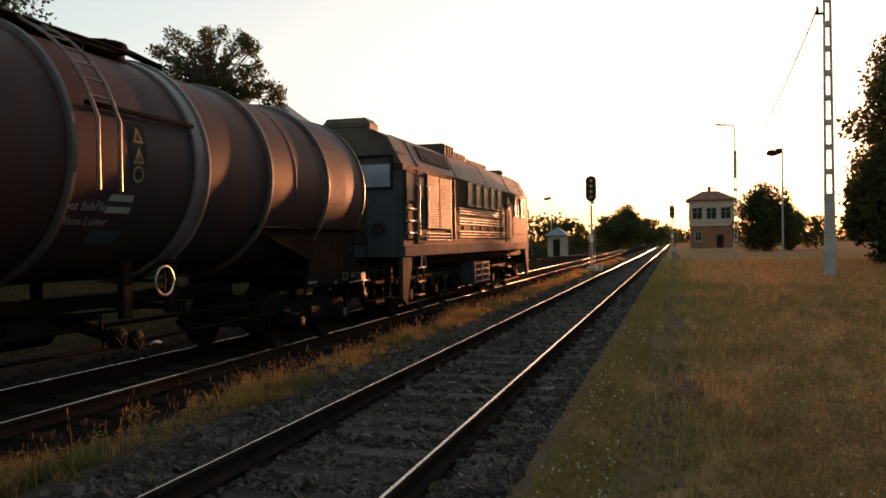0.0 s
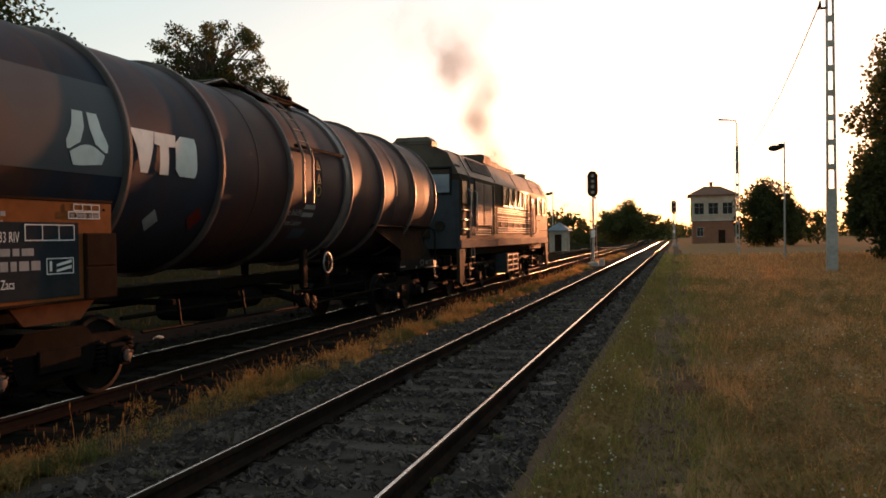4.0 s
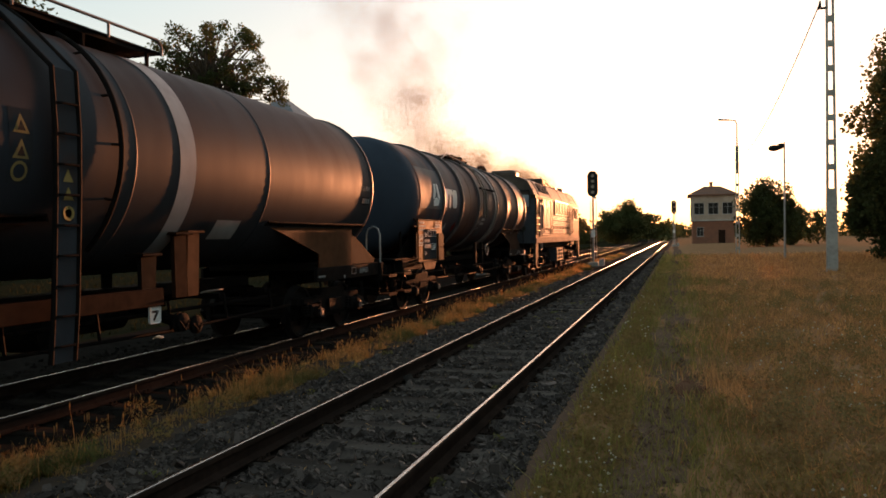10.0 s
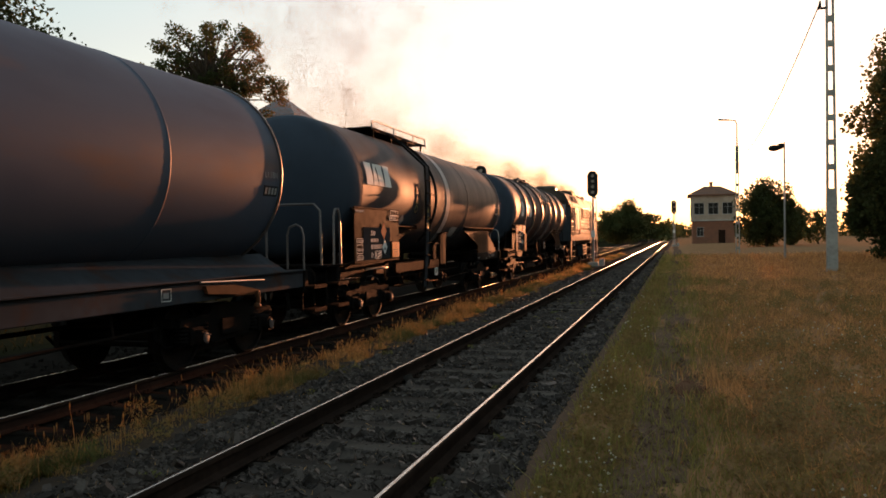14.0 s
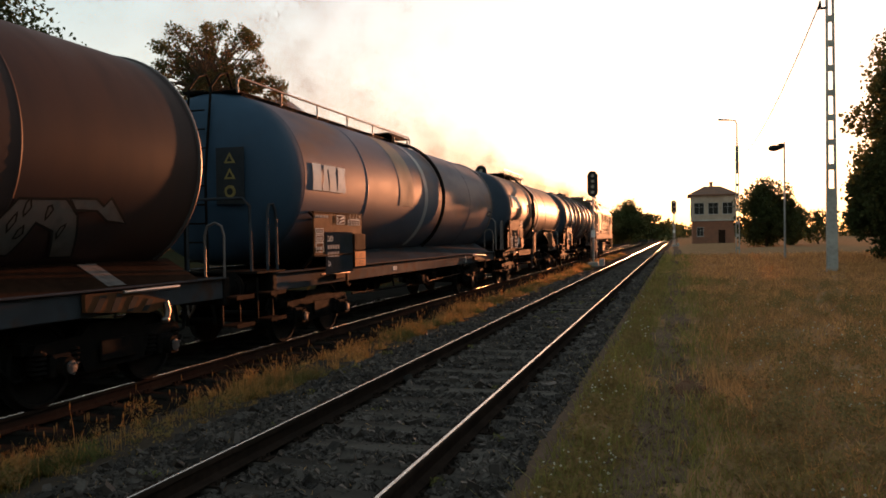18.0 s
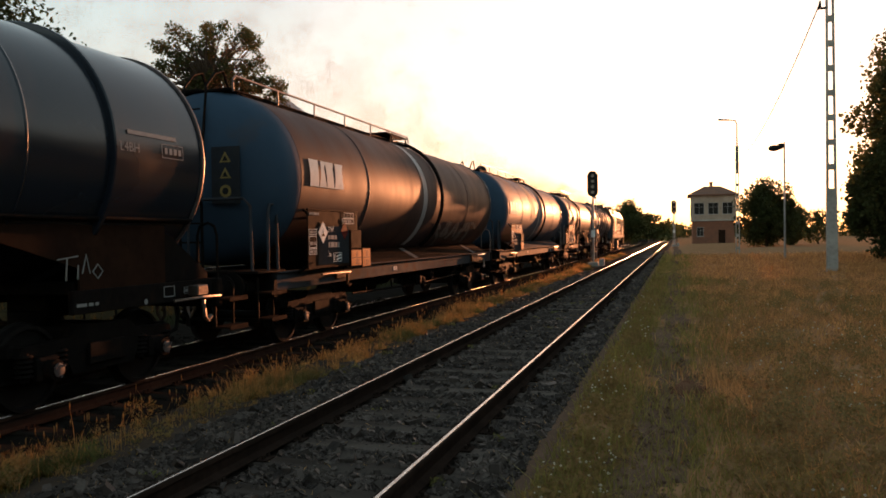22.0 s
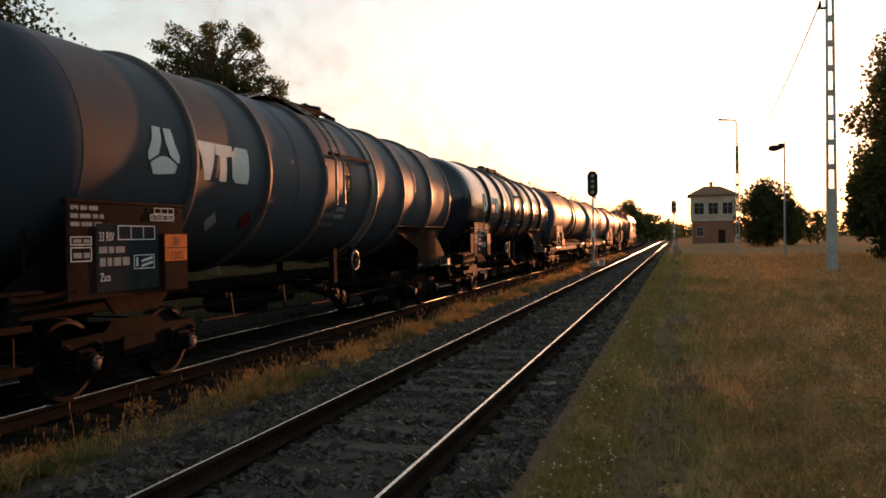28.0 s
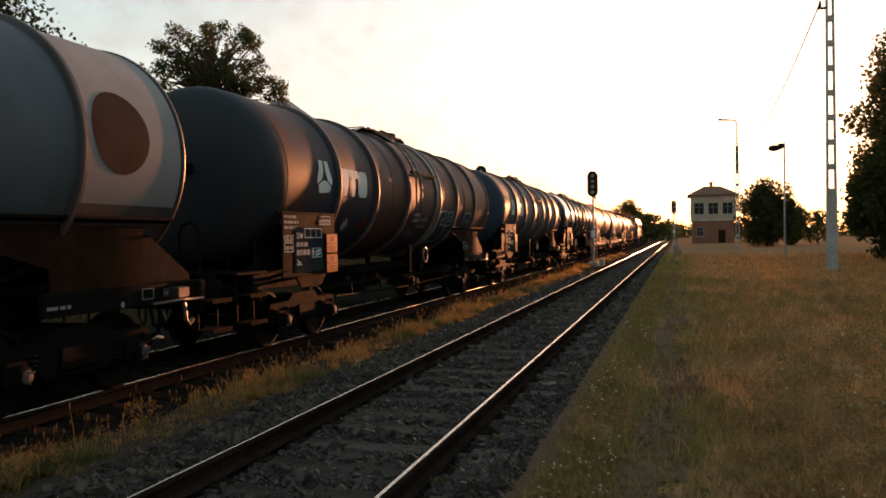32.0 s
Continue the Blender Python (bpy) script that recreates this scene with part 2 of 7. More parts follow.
ROOFING = mat("grey_sheet_roof", (0.2, 0.22, 0.24), (0.15, 0.16, 0.17), 0.45, 0.3, grain=4, bump=0.15)
TILES = mat("weathered_roof_tile", (0.2, 0.1, 0.065), (0.14, 0.08, 0.06), 0.8, grain=6, bump=0.5)
SOOT = mat("diesel_soot", (0.3, 0.155, 0.075), (0.21, 0.11, 0.055), 0.9, bump=0, thin=0.45, spec=0.0)


# ---- mesh tools ----
class Geo:
    """Points and faces of one mesh, gathered piece by piece."""

    def __init__(self):
        self.v, self.f = [], []

    def add(self, vs, fs):
        n = len(self.v)
        self.v += [tuple(p) for p in vs]
        self.f += [tuple(i + n for i in q) for q in fs]
        return self

    def box(self, x0, x1, y0, y1, z0, z1, b=0.0):
        lo, hi = (x0, y0, z0), (x1, y1, z1)
        if b <= 0:
            vs = [(x, y, z) for x in (x0, x1) for y in (y0, y1) for z in (z0, z1)]
            return self.add(vs, [(0, 1, 3, 2), (4, 6, 7, 5), (0, 4, 5, 1), (2, 3, 7, 6), (0, 2, 6, 4), (1, 5, 7, 3)])
        ids, vs = {}, []
        for c in range(8):
            s = [(c >> k) & 1 for k in range(3)]
            for k in range(3):
                p = [(hi[a] if s[a] else lo[a]) + (0 if a == k else (-b if s[a] else b)) for a in range(3)]
                ids[c, k] = len(vs)
                vs.append(p)
        fs = []
        for k in range(3):
            i, j = [a for a in range(3) if a != k]
            for s in (0, 1):
                cs = [(s << k) | (u << i) | (w << j) for u, w in ((0, 0), (1, 0), (1, 1), (0, 1))]
                fs.append([ids[c, k] for c in cs])
            for u in (0, 1):
                for w in (0, 1):
                    c0 = (u << i) | (w << j)
                    c1 = c0 | (1 << k)
                    fs.append([ids[c0, i], ids[c0, j], ids[c1, j], ids[c1, i]])
        for c in range(8):
            fs.append([ids[c, 0], ids[c, 1], ids[c, 2]])
        return self.add(vs, fs)

    def cyl(self, p, q, r, n=12, r2=None, cap=True):
        p, q = Vector(p), Vector(q)
        d = (q - p).normalized()
        a = d.orthogonal().normalized()
        b = d.cross(a)
        r2 = r if r2 is None else r2
        vs = []
        for o, rad in ((p, r), (q, r2)):
            vs += [o + (a * math.cos(2 * math.pi * k / n) + b * math.sin(2 * math.pi * k / n)) * rad for k in range(n)]
        fs = [(k, (k + 1) % n, n + (k + 1) % n, n + k) for k in range(n)]
        if cap:
            fs += [tuple(range(n)), tuple(range(n, 2 * n))]
        return self.add(vs, fs)

    def tube(self, pts, r, n=8):
        pts = [Vector(p) for p in pts]
        vs, fs, up = [], [], None
        for i, p in enumerate(pts):
            d = (pts[min(i + 1, len(pts) - 1)] - pts[max(i - 1, 0)]).normalized()
            a = d.orthogonal().normalized() if up is None else (up - d * up.dot(d)).normalized()
            up = a
            b = d.cross(a)
            vs += [p + (a * math.cos(2 * math.pi * k / n) + b * math.sin(2 * math.pi * k / n)) * r for k in range(n)]
        for i in range(len(pts) - 1):
            fs += [(i * n + k, i * n + (k + 1) % n, (i + 1) * n + (k + 1) % n, (i + 1) * n + k) for k in range(n)]
        fs += [tuple(range(n)), tuple(range((len(pts) - 1) * n, len(pts) * n))]
        return self.add(vs, fs)

    def prism(self, poly, axis, a, b):
        """poly in (y, z), (x, z) or (x, y), drawn out along x, y or z from a to b."""
        def at(p, h):
            return {"x": (h, p[0], p[1]), "y": (p[0], h, p[1]), "z": (p[0], p[1], h)}[axis]
        n = len(poly)
        vs = [at(p, a) for p in poly] + [at(p, b) for p in poly]
        fs = [(k, (k + 1) % n, n + (k + 1) % n, n + k) for k in range(n)] + [tuple(range(n)), tuple(range(n, 2 * n))]
        return self.add(vs, fs)

    def lathe(self, profile, centre=(0, 0, 0), axis="y", n=32, a0=0.0, a1=360.0):
        """profile: rows of (place along the axis, radius); angles from +x (or +y) upwards."""
        full = a1 - a0 >= 359.9
        m = n if full else n + 1
        vs, fs = [], []
        for h, r in profile:
            for k in range(m):
                a = radians(a0 + (a1 - a0) * k / n)
                c, s = r * math.cos(a), r * math.sin(a)
                p = {"y": (c, h, s), "x": (h, c, s), "z": (c, s, h)}[axis]
                vs.append((p[0] + centre[0], p[1] + centre[1], p[2] + centre[2]))
        for i in range(len(profile) - 1):
            for k in range(n):
                j = (k + 1) % m
                fs.append((i * m + k, i * m + j, (i + 1) * m + j, (i + 1) * m + k))
        if full:
            fs += [tuple(range(m)), tuple(range((len(profile) - 1) * m, len(profile) * m))]
        return self.add(vs, fs)

    def ball(self, c, r, n=10, m=6, sx=1, sy=1, sz=1):
        vs, fs = [], []
        for i in range(m + 1):
            t = math.pi * i / m
            rr = max(math.sin(t), 0.02)
            for k in range(n):
                a = 2 * math.pi * k / n
                vs.append((c[0] + r * sx * rr * math.cos(a), c[1] + r * sy * rr * math.sin(a), c[2] + r * sz * math.cos(t)))
        for i in range(m):
            fs += [(i * n + k, i * n + (k + 1) % n, (i + 1) * n + (k + 1) % n, (i + 1) * n + k) for k in range(n)]
        fs += [tuple(range(n)), tuple(range(m * n, (m + 1) * n))]
        return self.add(vs, fs)

    def bent(self, fn):
        self.v = [fn(*p) for p in self.v]
        return self


def mesh_of(name, geo, material, sharp=35):
    me = bpy.data.meshes.new(name)
    me.from_pydata(geo.v, [], geo.f)
    bm = bmesh.new()
    bm.from_mesh(me)
    bmesh.ops.recalc_face_normals(bm, faces=bm.faces)
    bm.to_mesh(me)
    bm.free()
    me.shade_smooth()
    me.set_sharp_from_angle(angle=radians(sharp))
    me.materials.append(material)
    return me


def part(name, geo, material, parent=None, label="", sharp=35):
    """One mesh object under a thing or a part; geo may be a mesh that is shared."""
    me = geo if isinstance(geo, bpy.types.Mesh) else mesh_of(name, geo, material, sharp)
    ob = new(name, me)
    ob.parent = parent
    return tagged(ob, label)


def raw(name, verts, faces, material, parent=None):
    """A large joined mesh from arrays, with no clean-up."""
    me = bpy.data.meshes.new(name)
    verts, faces = np.asarray(verts, np.float32), np.asarray(faces, np.int32)
    k = faces.shape[1]
    me.vertices.add(len(verts))
    me.vertices.foreach_set("co", verts.ravel())
    me.loops.add(faces.size)
    me.loops.foreach_set("vertex_index", faces.ravel())
    me.polygons.add(len(faces))
    me.polygons.foreach_set("loop_start", np.arange(0, faces.size, k, dtype=np.int32))
    me.update(calc_edges=True)
    me.materials.append(material)
    ob = new(name, me)
    ob.parent = parent
    return ob


def scatter(tv, tf, place, turn, size):
    """Copies of a small shape: tv (n, 3), tf (m, k); place (c, 3), turn (c,) about z or (c, 3, 3), size (c, 3)."""
    c = len(place)
    tv = np.asarray(tv, float)
    pts = tv[None] * np.asarray(size)[:, None, :]
    turn = np.asarray(turn)
    if turn.ndim == 1:
        co, si = np.cos(turn)[:, None], np.sin(turn)[:, None]
        pts = np.stack([pts[..., 0] * co - pts[..., 1] * si, pts[..., 0] * si + pts[..., 1] * co, pts[..., 2]], -1)
    else:
        pts = np.einsum("cij,cnj->cni", turn, pts)
    pts = pts + np.asarray(place)[:, None, :]
    fs = np.asarray(tf)[None] + (np.arange(c) * len(tv))[:, None, None]
    return pts.reshape(-1, 3), fs.reshape(-1, fs.shape[-1])


def random_turns(rng, c):
    q = rng.normal(size=(c, 4))
    q /= np.linalg.norm(q, axis=1)[:, None]
    w, x, y, z = q.T
    return np.stack([np.stack([1 - 2 * (y * y + z * z), 2 * (x * y - z * w), 2 * (x * z + y * w)], -1),
                     np.stack([2 * (x * y + z * w), 1 - 2 * (x * x + z * z), 2 * (y * z - x * w)], -1),
                     np.stack([2 * (x * z - y * w), 2 * (y * z + x * w), 1 - 2 * (x * x + y * y)], -1)], 1)


WORDS = {}


def words(body, size=0.1):
    """The built-in font as flat faces in (x, z), from x = 0, on the line z = 0."""
    if body not in WORDS:
        cu = bpy.data.curves.new("lettering", "FONT")
        cu.body, cu.resolution_u = body, 2
        ob = new("lettering", cu)
        bpy.context.view_layer.update()
        me = bpy.data.meshes.new_from_object(ob.evaluated_get(bpy.context.evaluated_depsgraph_get()))
        WORDS[body] = ([tuple(v.co) for v in me.vertices], [tuple(p.vertices) for p in me.polygons])
        bpy.data.objects.remove(ob)
        bpy.data.curves.remove(cu)
        bpy.data.meshes.remove(me)
    vs, fs = WORDS[body]
    g = Geo()
    return g.add([(x * size, 0, y * size) for x, y, z in vs], fs)


def thing(name, m, label, category, group="", kind=""):
    ob = new(name)
    ob.matrix_world = m
    return tagged(ob, label, category, group, kind)


# ---- ground, tracks ----
rng = np.random.default_rng(7)


def ground_z(x, y):
    """Height of the ground: a low grassy platform, two track beds, a strip of grass between them, a field beyond."""
    rows = [(-400, -0.6), (-40, -0.45), (-14, -0.35), (-11.3, -0.36), (-10.2, -0.46), (-9.2, -0.40), (-5.75, -0.40), (-5.4, -0.30), (-4.6, -0.24),
            (-4.2, -0.222), (-3.9, -0.195), (-3.4, -0.203), (-2.0, -0.203), (-1.5, -0.194), (-1.2, -0.182), (-1.0, -0.1), (-0.75, -0.01), (3, 0.0), (12, 0.1), (400, 0.3)]
    return np.interp(x, [r[0] for r in rows], [r[1] for r in rows])


def build_ground():
    xs = np.concatenate([[-2500, -600, -150, -60, -30, -20, -15], np.arange(-14, -5.8, 0.4), np.arange(-5.8, -1.3, 0.16), np.arange(-1.3, 1.2, 0.09), np.arange(1.2, 3.0, 0.2), np.arange(3, 16, 0.7),
                         [18, 24, 40, 90, 300, 900, 2500]])
    ys = np.concatenate([[-2500, -500, -100, -30, -14], np.arange(-10, 2, 0.2), np.arange(2, 14, 0.12), np.arange(14, 60, 1.2), np.arange(60, 200, 8), [230, 300, 500, 1000, 2500]])
    X, Y = np.meshgrid(xs, ys, indexing="ij")
    rough = np.where((np.abs(X + 1) < 15) & (Y > -5) & (Y < 60), 1, 0)
    Z = ground_z(X, Y) + rough * (0.03 * np.sin(X * 2.3 + Y * 0.7) * np.sin(Y * 1.1) * (X > -0.9) + rng.normal(0, 0.008, X.shape))
    ny = len(ys)
    idx = np.arange(X.size).reshape(X.shape)
    f = np.stack([idx[:-1, :-1], idx[1:, :-1], idx[1:, 1:], idx[:-1, 1:]], -1).reshape(-1, 4)
    ob = raw("ground", np.stack([X, Y, Z], -1).reshape(-1, 3), f, TURF)
    me = ob.data
    for m in (BALLAST, DIRT, SHADED_BALLAST, FIELD, VERGE):
        me.materials.append(m)
    cx = (X[:-1, :-1] + X[1:, 1:]).ravel() / 2
    cy = (Y[:-1, :-1] + Y[1:, 1:]).ravel() / 2
    slot = np.zeros(len(f), np.int32)
    slot[(cx > -4.25) & (cx < -1.05)] = 1
    # Bed of the train's track, painted dark where the train shades it.
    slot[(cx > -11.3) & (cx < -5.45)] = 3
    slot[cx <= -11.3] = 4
    slot[(cx >= -5.45) & (cx <= -4.25)] = 5
    slot[(cx >= -1.12) & (cx < -0.76 + 0.05 * np.sin(cy * 1.7) + 0.04 * np.sin(cy * 4.3))] = 2
    wob = 0.12 * np.sin(cy * 0.9) + 0.08 * np.sin(cy * 2.3)
    jit = 0.05 * np.sin(cy * 5.3) + 0.03 * np.sin(cy * 11.1 + 2)
    slot[(cx > -0.42 + wob + jit) & (cx < 0.16 + wob - jit)] = 2
    me.polygons.foreach_set("material_index", slot)
    me.shade_smooth()
    tagged(ob, "grassy ground with gravel track beds and a trodden path", "ground", kind="structure")


def rail_profile():
    half = [(0.0, 0.0), (0.03, 0.0), (0.036, -0.008), (0.036, -0.035), (0.01, -0.05), (0.009, -0.125), (0.03, -0.14), (0.07, -0.148), (0.07, -0.158), (0.0, -0.158)]
    return half


def rail_geo(path, off, zt, head, shine=1.0):
    """One rail along a path of (x, y); head: only the worn running surface."""
    half = rail_profile()
    prof = [(-x, z) for x, z in half[::-1]] + half[1:-1]
    if head:
        prof = [(-0.016 * shine, -0.001), (-0.012 * shine, 0.0035), (0.01 * shine, 0.0035), (0.014 * shine, -0.001)]
    g, n = Geo(), len(prof)
    vs, fs = [], []
    for i, (x, y) in enumerate(path):
        x2, y2 = path[min(i + 1, len(path) - 1)]
        x1, y1 = path[max(i - 1, 0)]
        d = Vector((x2 - x1, y2 - y1)).normalized()
        side = Vector((d.y, -d.x))
        vs += [(x + side.x * (off + px), y + side.y * (off + px), zt + pz) for px, pz in prof]
    for i in range(len(path) - 1):
        for k in range(n if not head else n - 1):
            j = (k + 1) % n
            fs.append((i * n + k, i * n + j, (i + 1) * n + j, (i + 1) * n + k))
    if not head:
        fs += [tuple(range(n)), tuple(range((len(path) - 1) * n, len(path) * n))]
    return g.add(vs, fs)


def track(label, path, zt):
    t = thing("railway_track", Matrix(), label, "track", kind="structure")
    for off in (-0.7535, 0.7535):
        r = part("rail", rail_geo(path, off, zt, False), RAIL_RUST, t, "rust-brown steel rail", 50)
        part("running_surface", rail_geo(path, off, zt, True, 0.38 if zt < -0.1 else 1.0), RAIL_TOP, r, "polished shiny top of the rail")
    return t


def sleepers(t, x, y0, y1, zt, near, wood):
    """Wooden sleepers with plates and screws, singly up to `near`, joined past it."""
    kinds = []
    for k in range(6):
        # a hewn beam with worn, uneven edges
        n, sec = 14, [(-0.125, -0.31), (0.125, -0.31), (0.125, -0.19), (0.105, -0.17), (0.03, -0.166), (-0.05, -0.167), (-0.105, -0.17), (-0.125, -0.19)]
        vs = []
        for i in range(n + 1):
            u = -1.28 + 2.56 * i / n + (rng.normal(0, 0.015) if i in (0, n) else 0)
            vs += [(u, y + rng.normal(0, 0.008), zt + z + (min(0, rng.normal(-0.006, 0.008)) if z > -0.2 else 0)) for y, z in sec]
        m = len(sec)
        fs = [(i * m + j, i * m + (j + 1) % m, (i + 1) * m + (j + 1) % m, (i + 1) * m + j) for i in range(n) for j in range(m)]
        fs += [tuple(range(m)), tuple(range(n * m, n * m + m))]
        kinds.append(mesh_of("sleeper", Geo().add(vs, fs), wood, 25))
    gp = Geo()
    for s in (-0.7535, 0.7535):
        gp.box(s - 0.16, s + 0.16, -0.075, 0.075, zt - 0.171, zt - 0.156, 0.004)
        for dx in (-0.115, 0.115):
            for dy in (-0.04, 0.04):
                gp.cyl((s + dx, dy, zt - 0.16), (s + dx, dy, zt - 0.125), 0.017, 6)
    pm = mesh_of("rail_plate", gp, RAIL_RUST)
    rest, far, y = Geo(), 0, y0
    while y < y1:
        if y < near:
            s = part("sleeper", kinds[int(rng.integers(6))], None, t)
            s.location = (x + rng.normal(0, 0.02), y + rng.normal(0, 0.015), rng.normal(0, 0.005))
            s.rotation_euler = (rng.normal(0, 0.01), rng.normal(0, 0.006), rng.normal(0, 0.015))
            part("rail_plate", pm, None, s)
        else:
            rest.box(x - 1.28, x + 1.28, y - 0.125, y + 0.125, zt - 0.31, zt - 0.17)
        y += 0.635
    if rest.v:
        tagged(part("far_sleepers", rest, wood, t), kind="stuff")


def stones(name, zones, material, label):
    """Crushed-rock ballast, each stone a rough block."""
    base = np.array([(x, y, z) for x in (-1, 1) for y in (-1, 1) for z in (-1, 1)], float)
    tf = np.array([(0, 1, 3, 2), (4, 6, 7, 5), (0, 4, 5, 1), (2, 3, 7, 6), (0, 2, 6, 4), (1, 5, 7, 3)])
    V, F, n = [], [], 0
    for shape in range(6):
        tv = base * rng.uniform(0.5, 1.0, base.shape)
        for x0, x1, y0, y1, c in zones:
            x, y = rng.uniform(x0, x1, c), rng.uniform(y0, y1, c)
            near = (np.abs(np.abs(x - NEAR_X) - 0.7535) > 0.09) & (np.abs(np.abs(x - TRAIN_X) - 0.7535) > 0.09)
            x, y = x[near], y[near]
            c = len(x)
            s = rng.lognormal(math.log(0.0115), 0.5, c) * np.where(y > 18, 1.6, np.where(y > 8, 1.15, 1.0))
            z = ground_z(x, y) + rng.uniform(-0.3, 0.6, c) * s
            v, f = scatter(tv, tf, np.stack([x, y, z], -1), random_turns(rng, c), np.stack([s * 1.4, s, s * 0.6], -1))
            V.append(v)
            F.append(f + n)
            n += len(v)
    ob = raw(name, np.concatenate(V), np.concatenate(F), material)
    ob.data.shade_flat()
    tagged(ob, label, "gravel", kind="stuff")


BLADE_V = np.array([(-0.5, 0, 0), (0.5, 0, 0), (-0.38, 0.12, 0.5), (0.38, 0.12, 0.5), (-0.04, 0.42, 1), (0.04, 0.42, 1)])
BLADE_F = np.array([(0, 1, 3, 2), (2, 3, 5, 4)])


def blades(name, x, y, height, width, material, label):
    c = len(x)
    size = np.stack([width, height * rng.uniform(0.1, 3.2, c), height * rng.uniform(0.65, 1.05, c)], -1)
    v, f = scatter(BLADE_V, BLADE_F, np.stack([x, y, ground_z(x, y) - 0.015], -1), rng.uniform(0, 6.28, c), size)
    return tagged(raw(name, v, f, material), label, "grass", kind="stuff")


def patches(x, y, scale):
    return np.array([noise.noise(Vector((a * scale, b * scale, 3.1))) for a, b in zip(x, y)])


def grass():
    c = 170000
    y = 2.2 + 58 * rng.uniform(0, 1, c) ** 2.1
    x = -0.98 + (2.2 + y * 0.42) * rng.uniform(0, 1, c) ** 0.9
    p = patches(x, y, 0.9)
    path = (np.abs(x + 0.13 - 0.12 * np.sin(y * 0.9) + rng.normal(0, 0.07, c)) < 0.22) | (x < -0.86 + 0.08 * np.sin(y * 1.3) + 0.06 * np.sin(y * 3.1 + 1) + rng.normal(0, 0.06, c))
    keep = ((p > -0.25) | (rng.uniform(0, 1, c) < 0.45)) & (~path | (rng.uniform(0, 1, c) < 0.4))
    x, y, p = x[keep], y[keep], p[keep]
    more = 34000
    x, y = np.append(x, rng.uniform(-0.8, 7, more)), np.append(y, rng.uniform(-7, 2.6, more))
    bare = (np.abs(x + 0.13 - 0.12 * np.sin(y * 0.9)) < 0.24) & (y < 2.2) & (rng.uniform(0, 1, len(x)) < 0.8)
    x, y, p = x[~bare], y[~bare], np.append(p, np.zeros(more))[~bare]
    c = len(x)
    h = (0.035 + 0.11 * rng.uniform(0, 1, c) ** 1.8) * (1.1 + 0.9 * np.clip(p, -0.6, 1)) * (1 + np.maximum(y, 0) / 60)
    w = rng.uniform(0.003, 0.0065, c) * (1 + np.abs(y) / 7)
    h *= np.where((x < -0.3) & (y > 0), 1.35, 1.0)
    lush = (0.42 - 0.8 * x + 1.0 * patches(x, y, 0.4) + rng.normal(0, 0.3, c)) > 0
    blades("meadow_grass", x[~lush], y[~lush], h[~lush], w[~lush], GRASS, "short sun-dried meadow grass with bare patches")
    blades("lush_meadow_grass", x[lush], y[lush], h[lush] * 1.1, w[lush], LUSH, "short green meadow grass beside the trodden path")
    # taller tufts
    c = 520
    ty = 2.8 + 34 * rng.uniform(0, 1, c) ** 1.5
    tx = 0.4 + (1.5 + ty * 0.42) * rng.uniform(0, 1, c)
    k = 34
    tuft = rng.uniform(0.03, 0.09, c).repeat(k)
    x, y = tx.repeat(k) + rng.normal(0, 1, c * k) * tuft, ty.repeat(k) + rng.normal(0, 1, c * k) * tuft
    blades("meadow_tufts", x, y, rng.uniform(0.06, 0.22, c).repeat(k) * rng.uniform(0.5, 1.1, c * k), rng.uniform(0.003, 0.007, c * k) * (1 + y / 9), GRASS,
           "taller sunlit grass tufts standing in the meadow")
    c = 7000
    y = 2.5 + 40 * rng.uniform(0, 1, c) ** 1.9
    x = 0.5 + (1.5 + y * 0.42) * rng.uniform(0, 1, c)
    p = patches(x, y, 0.5)
    keep = p > 0.0
    x, y = x[keep], y[keep]
    blades("tall_meadow_stalks", x, y, rng.uniform(0.12, 0.3, len(x)), rng.uniform(0.004, 0.007, len(x)) * (1 + y / 12), DRY, "thin straw-coloured stalks in the meadow")
    # dry strip between the two tracks: tufts of bent blades, weeds and bare gaps
    c, k = 4400, 30
    ty = 3.2 + 70 * rng.uniform(0, 1, c) ** 1.75
    tx = -4.95 + 0.12 * np.sin(ty * 0.8) + rng.normal(0, 0.24, c)
    p = patches(tx, ty, 0.7) + 0.6 * patches(tx, ty, 1.9)
    keep = (p > 0.0) | (rng.uniform(0, 1, c) < 0.2)
    tx, ty, p = tx[keep], ty[keep], p[keep]
    c = len(tx)
    tall = ((0.08 + 0.235 * rng.uniform(0, 1, c) ** 1.4) * (0.9 + 0.9 * np.clip(p, -0.4, 1)) * np.exp(-((tx + 4.95) / 0.6) ** 2)).repeat(k)
    root = rng.uniform(0.01, 0.06, c).repeat(k)
    dry = (patches(tx, ty, 0.45) + rng.normal(0, 0.15, c) > -0.02).repeat(k)
    x, y = tx.repeat(k) + rng.normal(0, 1, c * k) * root, ty.repeat(k) + rng.normal(0, 1, c * k) * root
    h = tall * rng.uniform(0.35, 1.15, c * k)
    w = rng.uniform(0.0028, 0.006, c * k) * (1 + y / 12)
    blades("dry_track_grass", x[dry], y[dry], h[dry], w[dry], DRY, "tall dry yellow grass growing in tufts between the tracks")
    blades("green_track_grass", x[~dry], y[~dry], h[~dry] * 0.9, w[~dry], GREEN, "short green grass growing between the tracks")
    c = 300
    y = 3.2 + 40 * rng.uniform(0, 1, c) ** 1.6
    x = -4.9 + rng.normal(0, 0.3, c)
    v, f = leaf_cloud(np.stack([x, y, ground_z(x, y) + rng.uniform(0.02, 0.16, c)], -1), rng.uniform(0.03, 0.11, c), 9000, 0.03, 71, 1.1)
